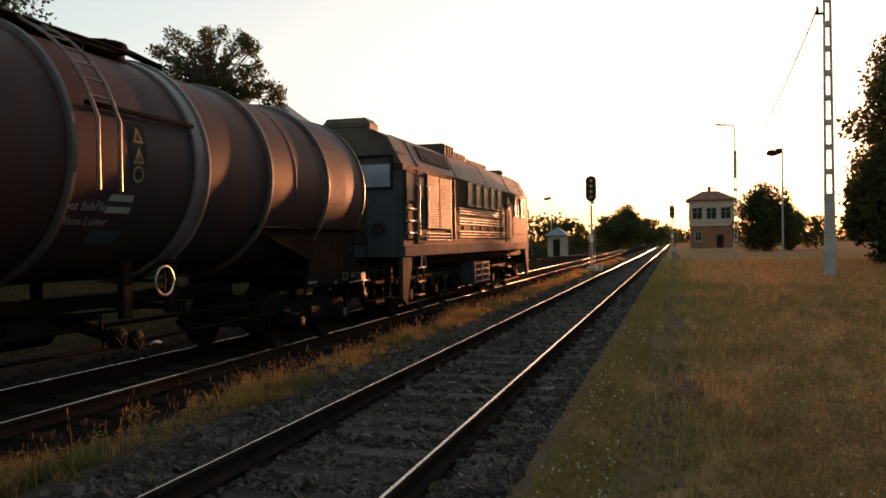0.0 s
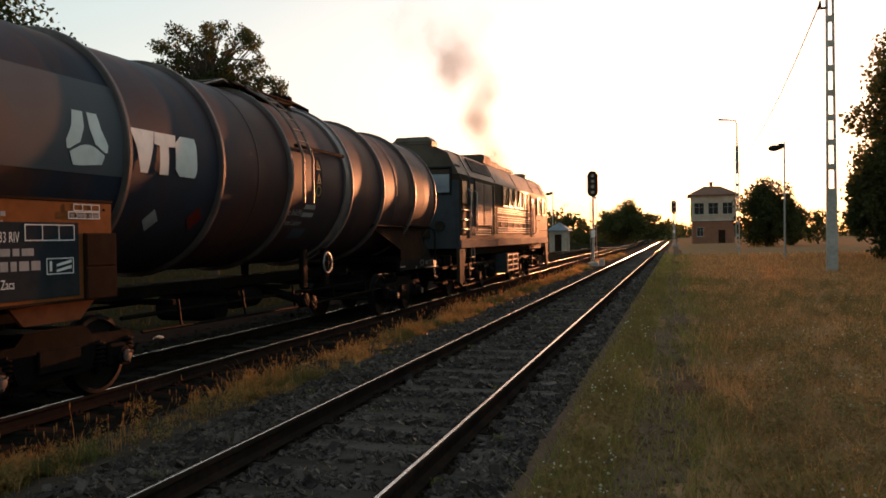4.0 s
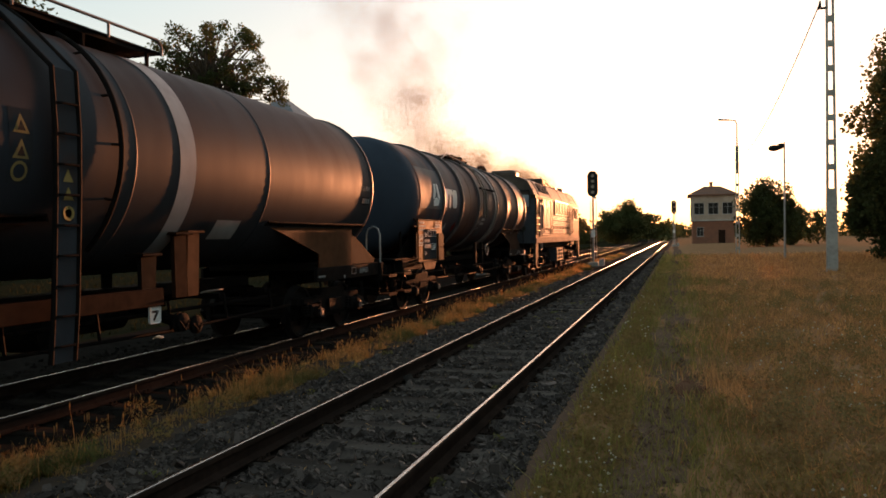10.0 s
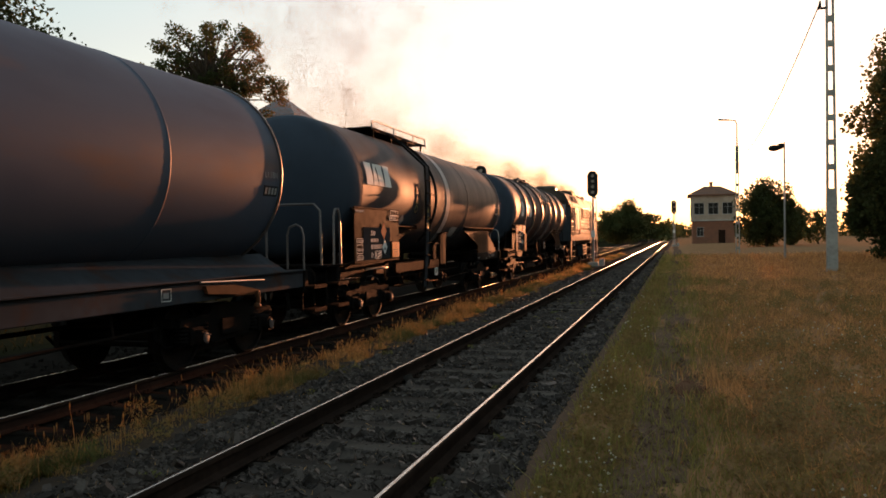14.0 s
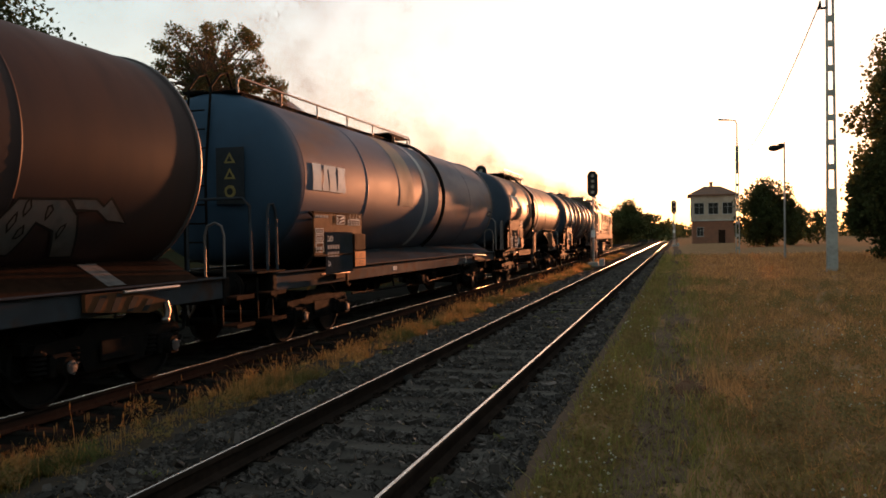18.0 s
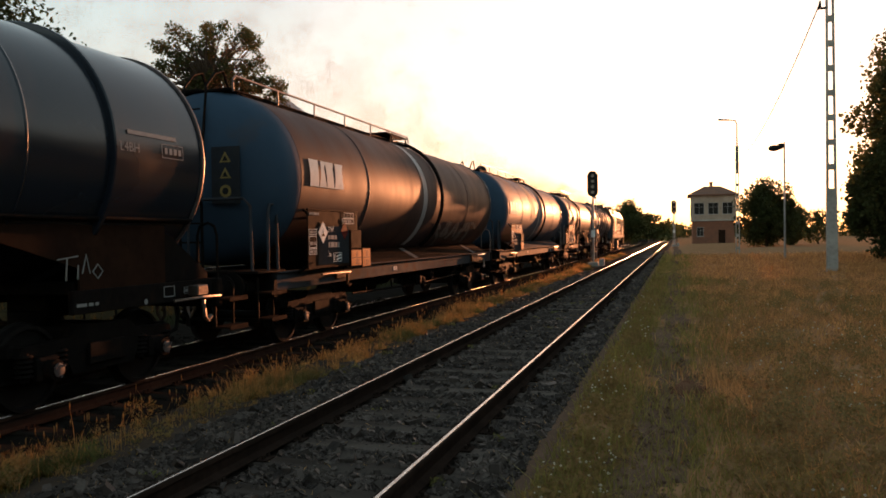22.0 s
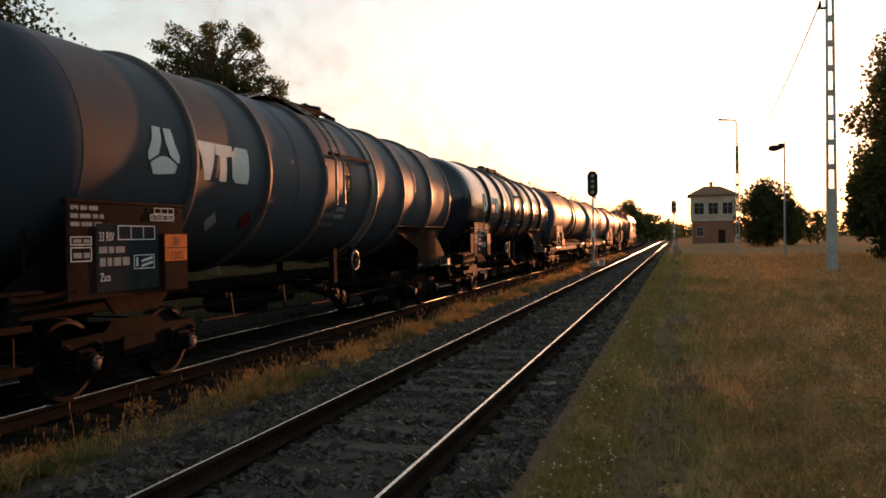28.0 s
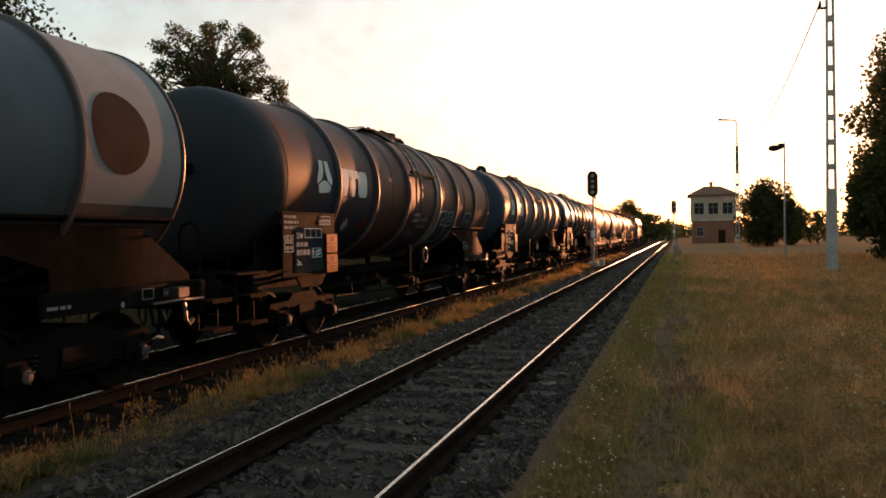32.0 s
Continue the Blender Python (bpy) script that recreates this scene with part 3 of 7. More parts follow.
    tagged(raw("track_weeds", v, f, WEED), "bushy brown-green weeds between the tracks", "weeds", kind="stuff")
    # straw litter and sprouting weeds on the ballast
    c = 1500
    y, x = 2 + 22 * rng.uniform(0, 1, c) ** 1.5, rng.uniform(-4.5, -1.0, c)
    s = rng.uniform(0.03, 0.09, c)
    v, f = scatter(BLADE_V * np.array([1, 0.5, 0.25]) - np.array([0, 0, 0.05]), BLADE_F, np.stack([x, y, ground_z(x, y) + 0.035], -1), rng.uniform(0, 6.28, c), np.stack([s * 0.08, s * 3, s], -1))
    tagged(raw("straw_litter", v, f, DRY), "bits of straw lying on the ballast", "straw", kind="stuff")
    c = 70
    y, x = 2.5 + 25 * rng.uniform(0, 1, c) ** 1.3, rng.uniform(-4.4, -1.1, c)
    v, f = leaf_cloud(np.stack([x, y, ground_z(x, y) + 0.02], -1), rng.uniform(0.03, 0.1, c), 2600, 0.03, 61, 0.6)
    tagged(raw("ballast_weeds", v, f, GREEN), "small weeds sprouting between the stones", "weeds", kind="stuff")
    c = 330
    y = 3.5 + 40 * rng.uniform(0, 1, c) ** 1.5
    x = -4.9 + rng.normal(0, 0.2, c)
    h = rng.uniform(0.2, 0.4, c)
    turn = rng.uniform(0, 6.28, c)
    w = rng.uniform(0.0025, 0.0045, c) * (1 + y / 16)
    v, f = scatter(BLADE_V, BLADE_F, np.stack([x, y, ground_z(x, y) - 0.015], -1), turn, np.stack([w, h, h], -1))
    tip = np.stack([x - np.sin(turn) * 0.42 * h, y + np.cos(turn) * 0.42 * h, ground_z(x, y) - 0.015 + h], -1)
    hv, hf = scatter(np.array([(0, 0, -1), (1, 0, 0), (-0.5, 0.8, 0), (-0.5, -0.8, 0), (0, 0, 1)], float), np.array([(0, 1, 2, 2), (0, 2, 3, 3), (0, 3, 1, 1), (4, 2, 1, 1), (4, 3, 2, 2), (4, 1, 3, 3)])[:, :3],
                     tip, turn, np.stack([w * 1.3, w * 1.3, h * 0.12], -1))
    tagged(raw("seed_stalks", v, f, DRY), "thin dry seed stalks standing above the grass", "grass", kind="stuff")
    tagged(raw("seed_heads", hv, hf, DRY), "pale seed heads on thin stalks", "grass", kind="stuff")
    # field past the train
    c = 16000
    y = 6 + 120 * rng.uniform(0, 1, c) ** 1.5
    x = -11.3 - 22 * rng.uniform(0, 1, c) ** 1.4
    blades("field_grass", x, y, rng.uniform(0.08, 0.25, c), rng.uniform(0.015, 0.03, c) * (1 + y / 30), FIELD_GRASS, "green field grass behind the railway, darkened in colour as shade")
    # low broad-leaved weeds
    c = 1900
    y = 2.6 + 26 * rng.uniform(0, 1, c) ** 1.5
    x = np.where(rng.uniform(0, 1, c) < 0.3, rng.uniform(-0.82, -0.4, c), 0.3 + (1.4 + y * 0.4) * rng.uniform(0, 1, c))
    ctr = np.stack([x, y, ground_z(x, y) + 0.05], -1)
    v, f = leaf_cloud(ctr, rng.uniform(0.04, 0.15, c) * (1 + 0.5 * (x > 0.5)), 130000, 0.036, 51, 0.75)
    tagged(raw("meadow_weeds", v, f, WEED), "low broad-leaved weeds and clover in the meadow", "weeds", kind="stuff")
    # straw and pebbles on the trodden path
    c = 5200
    y = 2.2 + 30 * rng.uniform(0, 1, c) ** 1.7
    x = -0.12 + 0.12 * np.sin(y * 0.9) + rng.normal(0, 0.28, c)
    sz = rng.uniform(0.02, 0.07, c)
    v, f = scatter(BLADE_V * np.array([1, 0.5, 0.25]) - np.array([0, 0, 0.05]), BLADE_F, np.stack([x, y, ground_z(x, y) + 0.03], -1), rng.uniform(0, 6.28, c), np.stack([sz * 0.1, sz * 3, sz], -1))
    tagged(raw("path_straw", v, f, DRY), "bits of dry straw trodden into the path", "straw", kind="stuff")
    c = 2600
    y = 2.2 + 20 * rng.uniform(0, 1, c) ** 1.6
    x = -0.12 + 0.12 * np.sin(y * 0.9) + rng.normal(0, 0.24, c)
    clod = np.array([(a, b, d) for a in (-1, 1) for b in (-1, 1) for d in (-1, 1)], float) * rng.uniform(0.55, 1.0, (8, 3))
    sz = rng.lognormal(math.log(0.007), 0.45, c)
    v, f = scatter(clod, np.array([(0, 1, 3, 2), (4, 6, 7, 5), (0, 4, 5, 1), (2, 3, 7, 6), (0, 2, 6, 4), (1, 5, 7, 3)]), np.stack([x, y, ground_z(x, y) + sz * 0.3 + 0.005], -1), random_turns(rng, c), np.stack([sz * 1.4, sz, sz * 0.6], -1))
    tagged(raw("path_clods", v, f, DIRT), "small clods and pebbles on the trodden path", "gravel", kind="stuff")
    # rounded weed bushes standing above the meadow
    c = 130
    y = 3.4 + 22 * rng.uniform(0, 1, c) ** 1.4
    x = 0.7 + (1.2 + y * 0.4) * rng.uniform(0, 1, c)
    v, f = leaf_cloud(np.stack([x, y, ground_z(x, y) + 0.1], -1), rng.uniform(0.08, 0.22, c), 36000, 0.03, 81, 0.9)
    tagged(raw("weed_bushes", v, f, PALE_WEED), "bushy weeds standing above the meadow grass", "weeds", kind="stuff")
    # white clover heads
    tv = np.array([(1, 0, 0), (-1, 0, 0), (0, 1, 0), (0, -1, 0), (0, 0, 1), (0, 0, -1)], float)
    tf = np.array([(0, 2, 4), (2, 1, 4), (1, 3, 4), (3, 0, 4), (2, 0, 5), (1, 2, 5), (3, 1, 5), (0, 3, 5)])
    c = 5200
    y = 2.4 + 30 * rng.uniform(0, 1, c) ** 1.9
    x = np.where(rng.uniform(0, 1, c) < 0.09, rng.uniform(-0.85, -0.4, c), 0.45 + (1.8 + y * 0.4) * rng.uniform(0, 1, c) ** 0.6)
    p = patches(x, y, 0.55) + 0.5 * patches(x, y, 1.7)
    keep = (p > -0.16) & (rng.uniform(0, 1, c) < 1.2 - y / 22)
    x, y = x[keep], y[keep]
    s = rng.uniform(0.006, 0.0125, len(x)) * (1 + y / 40)
    v, f = scatter(tv, tf, np.stack([x, y, ground_z(x, y) + rng.uniform(0.08, 0.17, len(x))], -1), rng.uniform(0, 6, len(x)), np.stack([s, s, s * 0.8], -1))
    tagged(raw("clover_flowers", v, f, PETAL), "small white clover flowers scattered over the meadow", "flowers", kind="stuff")


build_ground()
line = [(NEAR_X, y) for y in (-30, 0, 20, 60, 150, 400, 900)]
near_track = track("straight railway track with shiny rails on wooden sleepers", line, 0.0)
train_track = track("straight railway track that the goods train runs on", [(TRAIN_X, y) for y in (-130, 0, 20, 60, 150, 400, 900)], TRAIN_Z)
siding = track("rusty siding that joins the train's track", [(-14.8, 30), (-13.9, 60), (-13.05, 70), (-10.85, 94), (-8.9, 115), (-7.8, 130), (-7.39, 145)], TRAIN_Z + 0.004)


# ---- the train ----
# Way covered by the train since the start, second by second.
WAY = [-0.22, 0.74, 1.83, 3.07, 4.52, 6.17, 8.01, 10.02, 12.21, 14.55, 17.07, 19.76, 22.63, 25.69, 28.93, 32.36, 35.95,
       39.68, 43.54, 47.52, 51.62, 55.83, 60.16, 64.59, 69.14, 73.8, 78.57, 83.46, 88.46, 93.58, 98.81, 104.17, 109.64]
SHARED = {}
ROLLING = []        # (vehicle, place of its rear buffers at the start)
WHEELS = []         # (wheelset, place in its bogie, radius)
TR, TZ = 1.45, 2.80  # tank radius and height of its axis


def shared(key, make):
    if key not in SHARED:
        SHARED[key] = make()
    return SHARED[key]


def wheelset_mesh(r):
    g = Geo()
    for s in (-1, 1):
        g.lathe([(s * 0.685, r * 0.3), (s * 0.685, r + 0.028), (s * 0.705, r + 0.03), (s * 0.72, r + 0.004), (s * 0.815, r - 0.004),
                 (s * 0.82, r - 0.05), (s * 0.775, r - 0.06), (s * 0.765, r * 0.35), (s * 0.83, r * 0.3), (s * 0.83, 0.09)], (0, 0, 0), "x", 28)
    g.cyl((-1.1, 0, 0), (1.1, 0, 0), 0.075, 12)
    for s in (-1, 1):
        for k in range(3):
            a = 2.1 * k
            g.cyl((s * 0.77, 0.2 * math.cos(a), 0.2 * math.sin(a)), (s * 0.79, 0.2 * math.cos(a), 0.2 * math.sin(a)), 0.045, 8)
    return mesh_of("wheelset", g, WHEEL)


def add_wheels(bogie, ys, r):
    for y in ys:
        w = part("wheelset", shared(("wheels", r), lambda: wheelset_mesh(r)), None, bogie, "worn steel wheels on an axle")
        w.location = (0, y, r)
        WHEELS.append((w, (0, y, r), r))


def bogie_mesh():
    g = Geo()
    for s in (-1, 1):
        x0, x1 = sorted((s * 0.93, s * 1.04))
        g.prism([(-1.25, 0.62), (-1.2, 0.72), (-0.55, 0.74), (-0.42, 0.86), (0.42, 0.86), (0.55, 0.74), (1.2, 0.72), (1.25, 0.62),
                 (0.62, 0.58), (0.5, 0.34), (-0.5, 0.34), (-0.62, 0.58)], "x", x0, x1)
        for y in (-0.9, 0.9):
            g.box(s * 0.98 - 0.13, s * 0.98 + 0.13, y - 0.15, y + 0.15, 0.34, 0.60, 0.03)
            g.cyl((s * 1.1, y, 0.46), (s * 1.2, y, 0.46), 0.11, 14)
            g.cyl((s * 1.19, y, 0.46), (s * 1.22, y, 0.46), 0.075, 10)
            for d in (-0.24, 0.24):
                for k in range(5):
                    g.lathe([(0.40 + 0.05 * k, 0.075), (0.42 + 0.05 * k, 0.095), (0.44 + 0.05 * k, 0.075)], (s * 1.0, y + d, 0), "z", 10)
                g.cyl((s * 1.0, y + d, 0.36), (s * 1.0, y + d, 0.66), 0.05, 8)
        g.box(s * 1.08 - 0.02, s * 1.08 + 0.02, -0.3, 0.3, 0.42, 0.66, 0.01)
        g.tube([(s * 0.88, -1.5, 0.5), (s * 0.88, -1.35, 0.36), (s * 0.88, 1.35, 0.36), (s * 0.88, 1.5, 0.5)], 0.022, 6)
    g.box(-1.0, 1.0, -0.28, 0.28, 0.55, 0.82, 0.03)
    g.box(-0.95, 0.95, -1.28, -1.14, 0.6, 0.74, 0.02)
    g.box(-0.95, 0.95, 1.14, 1.28, 0.6, 0.74, 0.02)
    g.cyl((0, 0, 0.8), (0, 0, 0.98), 0.25, 16)
    for y in (-1.42, -0.38, 0.38, 1.42):
        g.tube([(-0.75, y, 0.42), (0.75, y, 0.42)], 0.035, 8)
        for s in (-1, 1):
            g.box(s * 0.75 - 0.05, s * 0.75 + 0.05, y - 0.04, y + 0.04, 0.3, 0.6, 0.01)
    return mesh_of("bogie", g, IRON)


def axle_cap_mesh():
    g = Geo().lathe([(0.02, 0.075), (0.03, 0.07), (0.035, 0.03), (0.036, 0.005)], (0, 0, 0), "x", 14)
    for k in range(3):
        a = 0.6 + 2.1 * k
        g.cyl((0.02, 0.07 * math.cos(a), 0.07 * math.sin(a)), (0.05, 0.07 * math.cos(a), 0.07 * math.sin(a)), 0.013, 6)
    # Caps paler than the bogie, from wear and from glints in the colour.
    return mesh_of("axle_cap", g, RING)


def bogie(parent, y):
    b = part("bogie", shared("bogie", bogie_mesh), None, parent, "black two-axle bogie with coil springs")
    b.location = (0, y, 0)
    for x in (-1, 1):
        for w in (-0.9, 0.9):
            c = part("axle_cap", shared("axle_cap", axle_cap_mesh), None, b, "worn axle-box cap")
            c.location, c.rotation_euler = (x * 1.2, w, 0.46), (0, 0, 0 if x > 0 else math.pi)
    add_wheels(b, (-0.9, 0.9), 0.46)


def buffer_mesh():
    g = Geo().box(-0.19, 0.19, -0.03, 0.0, -0.19, 0.19, 0.01)
    g.lathe([(0.0, 0.15), (0.2, 0.135), (0.34, 0.13), (0.34, 0.1), (0.5, 0.1), (0.55, 0.16), (0.57, 0.225), (0.60, 0.22), (0.615, 0.14)], (0, 0, 0), "y", 20)
    return mesh_of("buffer", g, IRON)


def vehicle_end(v, y, s, bar=None, handle=True):
    """Headstock, buffers, hook, steps and handles at one end; y: the buffers' faces, s: +1 at the front."""
    e = y - s * 0.62
    g = Geo().box(-1.27, 1.27, min(e, e - s * 0.14), max(e, e - s * 0.14), 0.86, 1.26, 0.02)
    g.box(-0.3, 0.3, min(e - s * 0.14, e - s * 2.2), max(e - s * 0.14, e - s * 2.2), 0.9, 1.2, 0.02)
    part("headstock", g, IRON, v)
    for x in (-0.875, 0.875):
        b = part("buffer", shared("buffer", buffer_mesh), None, v, "round black buffer")
        b.location, b.rotation_euler = (x, e, 1.06), (0, 0, 0 if s > 0 else math.pi)
    hook = Geo().box(-0.05, 0.05, min(e, e + s * 0.22), max(e, e + s * 0.22), 0.96, 1.08, 0.02)
    hook.tube([(0, e + s * 0.2, 1.05), (0, e + s * 0.34, 1.1), (0, e + s * 0.4, 1.02), (0, e + s * 0.32, 0.94)], 0.04, 8)
    hook.tube([(0.06, e + s * 0.3, 1.0), (0.06, e + s * 0.34, 0.7), (0, e + s * 0.36, 0.58), (-0.06, e + s * 0.34, 0.7), (-0.06, e + s * 0.3, 1.0)], 0.025, 6)
    part("coupling_hook", hook, WORN, v)
    for x in (-0.35, 0.35):
        hose = Geo().tube([(x, e, 0.98), (x, e + s * 0.18, 0.95), (x, e + s * 0.26, 0.75), (x, e + s * 0.2, 0.5), (x * 0.8, e + s * 0.1, 0.45)], 0.03, 8)
        part("brake_hose", hose, BLACK, v)
    if handle:
        for x in (-1.08, 1.08):
            h = Geo().tube([(x - 0.17, e - s * 0.06, 1.2), (x - 0.17, e - s * 0.06, 1.85), (x - 0.13, e - s * 0.06, 1.98), (x, e - s * 0.06, 2.03),
                            (x + 0.1, e - s * 0.06, 1.98), (x + 0.14, e - s * 0.06, 1.85), (x + 0.14, e - s * 0.06, 1.2)], 0.019, 8)
            part("grab_handle", h, bar or GALV, v, "bent grab handle")
    for x in (-1.3, 1.3):
        st, c = Geo(), e + s * 0.13
        for dy in (-0.23, 0.23):
            st.tube([(x - 0.1, c + dy, 0.53), (x - 0.1, c + dy, 1.1), (x * 0.9, c + dy * 0.8, 1.2)], 0.018, 6)
        step = part("step", st, IRON, v, "dark two-tread step")
        for z in (0.55, 0.95):
            tr = Geo().box(x - 0.15, x + 0.13, c - 0.24, c + 0.24, z, z + 0.03, 0.006)
            tr.box(x + 0.13, x + 0.142, c - 0.24, c + 0.24, z - 0.02, z + 0.045, 0.003)
            part("tread", tr, RUSTY, step, "worn rusty tread")


def tank_mesh(y0, y1, mat_, seams):
    prof = [(y0 - 0.012, TR - 0.1), (y0 - 0.01, TR - 0.004), (y0, TR), (y0 + 0.008, TR)]
    y = y0 + 0.008
    for seam in sorted(seams):
        while seam - y > 1.2:
            y += 0.8
            prof.append((y, TR))
        if seam - y0 < 0.05 or y1 - seam < 0.05:
            continue
        prof += [(seam - 0.03, TR), (seam - 0.02, TR), (seam - 0.008, TR + 0.008), (seam + 0.008, TR + 0.008), (seam + 0.02, TR), (seam + 0.03, TR)]
        y = seam + 0.03
    while y1 - y > 1.2:
        y += 0.8
        prof.append((y, TR))
    prof += [(y1 - 0.008, TR), (y1, TR), (y1 + 0.01, TR - 0.004), (y1 + 0.012, TR - 0.1)]
    return Geo().lathe(prof, (0, 0, TZ), "y", 72)


def tank_ends(v, y0, y1, material):
    rear = [(0.0, TR - 0.003), (0.34, TR - 0.006), (0.46, 1.42), (0.58, 1.375), (0.68, 1.29), (0.76, 1.16), (0.83, 0.97), (0.875, 0.72), (0.9, 0.4), (0.91, 0.03)]
    front = [(0.0, TR - 0.006), (0.04, 1.42), (0.1, 1.33), (0.19, 1.14), (0.28, 0.82), (0.34, 0.4), (0.36, 0.04)]
    for y, s, prof in ((y0, -1, rear), (y1, 1, front)):
        g = Geo().lathe([(y + s * d, r) for d, r in prof], (0, 0, TZ), "y", 72)
        part("tank_end", g, material, v, "domed tank end", 60)
    ring(v, y1 + 0.005, 0.028, 0.03, RING, "raised rim at the tank's front end")


def ring(v, y, w, h, material, label="", a0=0, a1=360):
    g = Geo().lathe([(y - w, TR - 0.01), (y - w, TR + h * 0.8), (y - w * 0.6, TR + h), (y + w * 0.6, TR + h), (y + w, TR + h * 0.8), (y + w, TR - 0.01)],
                    (0, 0, TZ), "y", 72, a0, a1)
    return part("tank_ring", g, material, v, label)


def patch(name, v, y0, y1, z0, z1, material, label="", lift=0.005):
    """Paint on the tank's side: y range, and heights along the curve from the axis."""
    a0, a1 = math.degrees(z0 / TR), math.degrees(z1 / TR)
    g = Geo().lathe([(y0, TR + lift), (y1, TR + lift)], (0, 0, TZ), "y", int((a1 - a0) / 2.5) + 2, a0, a1)
    return part(name, g, material, v, label)


def on_tank(g, y0, z0, lift=0.013):
    return g.bent(lambda x, y, z: ((TR + lift) * math.cos((z0 + z) / TR), y0 + x, TZ + (TR + lift) * math.sin((z0 + z) / TR)))


def shape(rows, h=1.0):
    """A plain shape from rows of (height, left, right)."""
    g = Geo()
    for (za, la, ra), (zb, lb, rb) in zip(rows, rows[1:]):
        n = max(2, int(abs(zb - za) * h / 0.06))
        for k in range(n):
            t0, t1 = k / n, (k + 1) / n
            g.add([(la + (lb - la) * t, 0, (za + (zb - za) * t) * h) for t in (t0, t1)]
                  + [(ra + (rb - ra) * t, 0, (za + (zb - za) * t) * h) for t in (t1, t0)], [(0, 1, 2, 3)])
    return g


def wedge_marks(v, y, z, emblem_y=None):
    """Owner's mark as plain shapes: a wedge, a mushroom block and a rounded block, with a three-bladed emblem."""
    for k, rows in enumerate(([(0, 0.17, 0.3), (0.3, 0.09, 0.39), (0.5, 0.0, 0.44)], [(0, 0.52, 0.69), (0.34, 0.52, 0.69), (0.35, 0.42, 0.82), (0.5, 0.45, 0.86)],
                              [(0, 0.92, 1.24), (0.08, 0.83, 1.28), (0.4, 0.83, 1.28), (0.5, 0.95, 1.26)])):
        part("painted_mark", on_tank(shape(rows), y, z), WHITE, v, "white painted block of the owner's mark")
    if emblem_y is not None:
        for rows in ([(0.16, -0.3, -0.26), (0.24, -0.31, -0.11), (0.4, -0.22, -0.04), (0.57, -0.18, -0.03)], [(0.16, 0.26, 0.3), (0.24, 0.11, 0.31), (0.4, 0.04, 0.22), (0.57, 0.03, 0.18)],
                     [(0.0, -0.2, -0.08), (0.03, -0.22, 0.22), (0.13, -0.26, 0.26), (0.2, -0.12, 0.12), (0.22, -0.04, 0.04)]):
            part("emblem_blade", on_tank(shape(rows), emblem_y, z), WHITE, v, "white blade of a three-part emblem")


def slab_marks(v, y, z, h=0.46):
    """Owner's mark as four slanting plain blocks."""
    for x, w, lean in ((0.0, 0.34, 0.0), (0.37, 0.3, 0.1), (0.68, 0.3, -0.05), (1.0, 0.4, 0.06)):
        rows = [(0, x, x + w), (0.3, x + lean * 0.3, x + w - abs(lean) * 0.6), (0.75, x + lean * 0.7, x + w - abs(lean)), (1.0, x + lean, x + w + 0.02)]
        part("painted_mark", on_tank(shape(rows, h), y, z), WHITE, v, "white slanting block of the owner's mark")


def bars(v, x, y0, z0, rows, w, h, material, step=None):
    """Unreadable writing: rows of plain bars on a board at x."""
    rr = random.Random(int(y0 * 100) + rows)
    for r in range(rows):
        y, end = y0, y0 + w * rr.uniform(0.7, 1.0)
        while y < end - 0.03:
            d = rr.uniform(0.05, 0.16)
            g = Geo().box(x, x + 0.003, y, min(y + d, end), z0 - r * (step or h * 1.6), z0 - r * (step or h * 1.6) + h)
            part("writing_bar", g, material, v)
            y += d + 0.03


def flat_words(v, body, x, y, z, size, material=None, label="", narrow=1.0):
    g = words(body, size).bent(lambda a, b, c: (x, y + a * narrow, z + c))
    part("lettering", g, material or WHITE, v, label)


def outline_box(v, x, y, z, w, h, material=None, split=0):
    """A thin painted frame, with upright divisions."""
    g = Geo()
    for q in ((y, y + w, z, z + 0.01), (y, y + w, z + h - 0.01, z + h), (y, y + 0.01, z + 0.01, z + h - 0.01), (y + w - 0.01, y + w, z + 0.01, z + h - 0.01)):
        g.box(x, x + 0.003, *q)
    for k in range(split):
        u = y + w * (k + 1) / (split + 1)
        g.box(x, x + 0.003, u, u + 0.008, z + 0.01, z + h - 0.01)
    part("painted_frame", g, material or WHITE, v)


def brake_sign(v, x, y, z):
    """Framed sign with two slanting strokes."""
    outline_box(v, x, y, z, 0.36, 0.16)
    for d in (0.0, 0.055):
        part("slanting_stroke", Geo().prism([(y + 0.13, z + 0.02 + d), (y + 0.33, z + 0.055 + d), (y + 0.33, z + 0.085 + d), (y + 0.13, z + 0.045 + d)], "x", x, x + 0.003), WHITE, v)
    part("slanting_stroke", Geo().box(x, x + 0.003, y + 0.04, y + 0.07, z + 0.03, z + 0.13), WHITE, v)


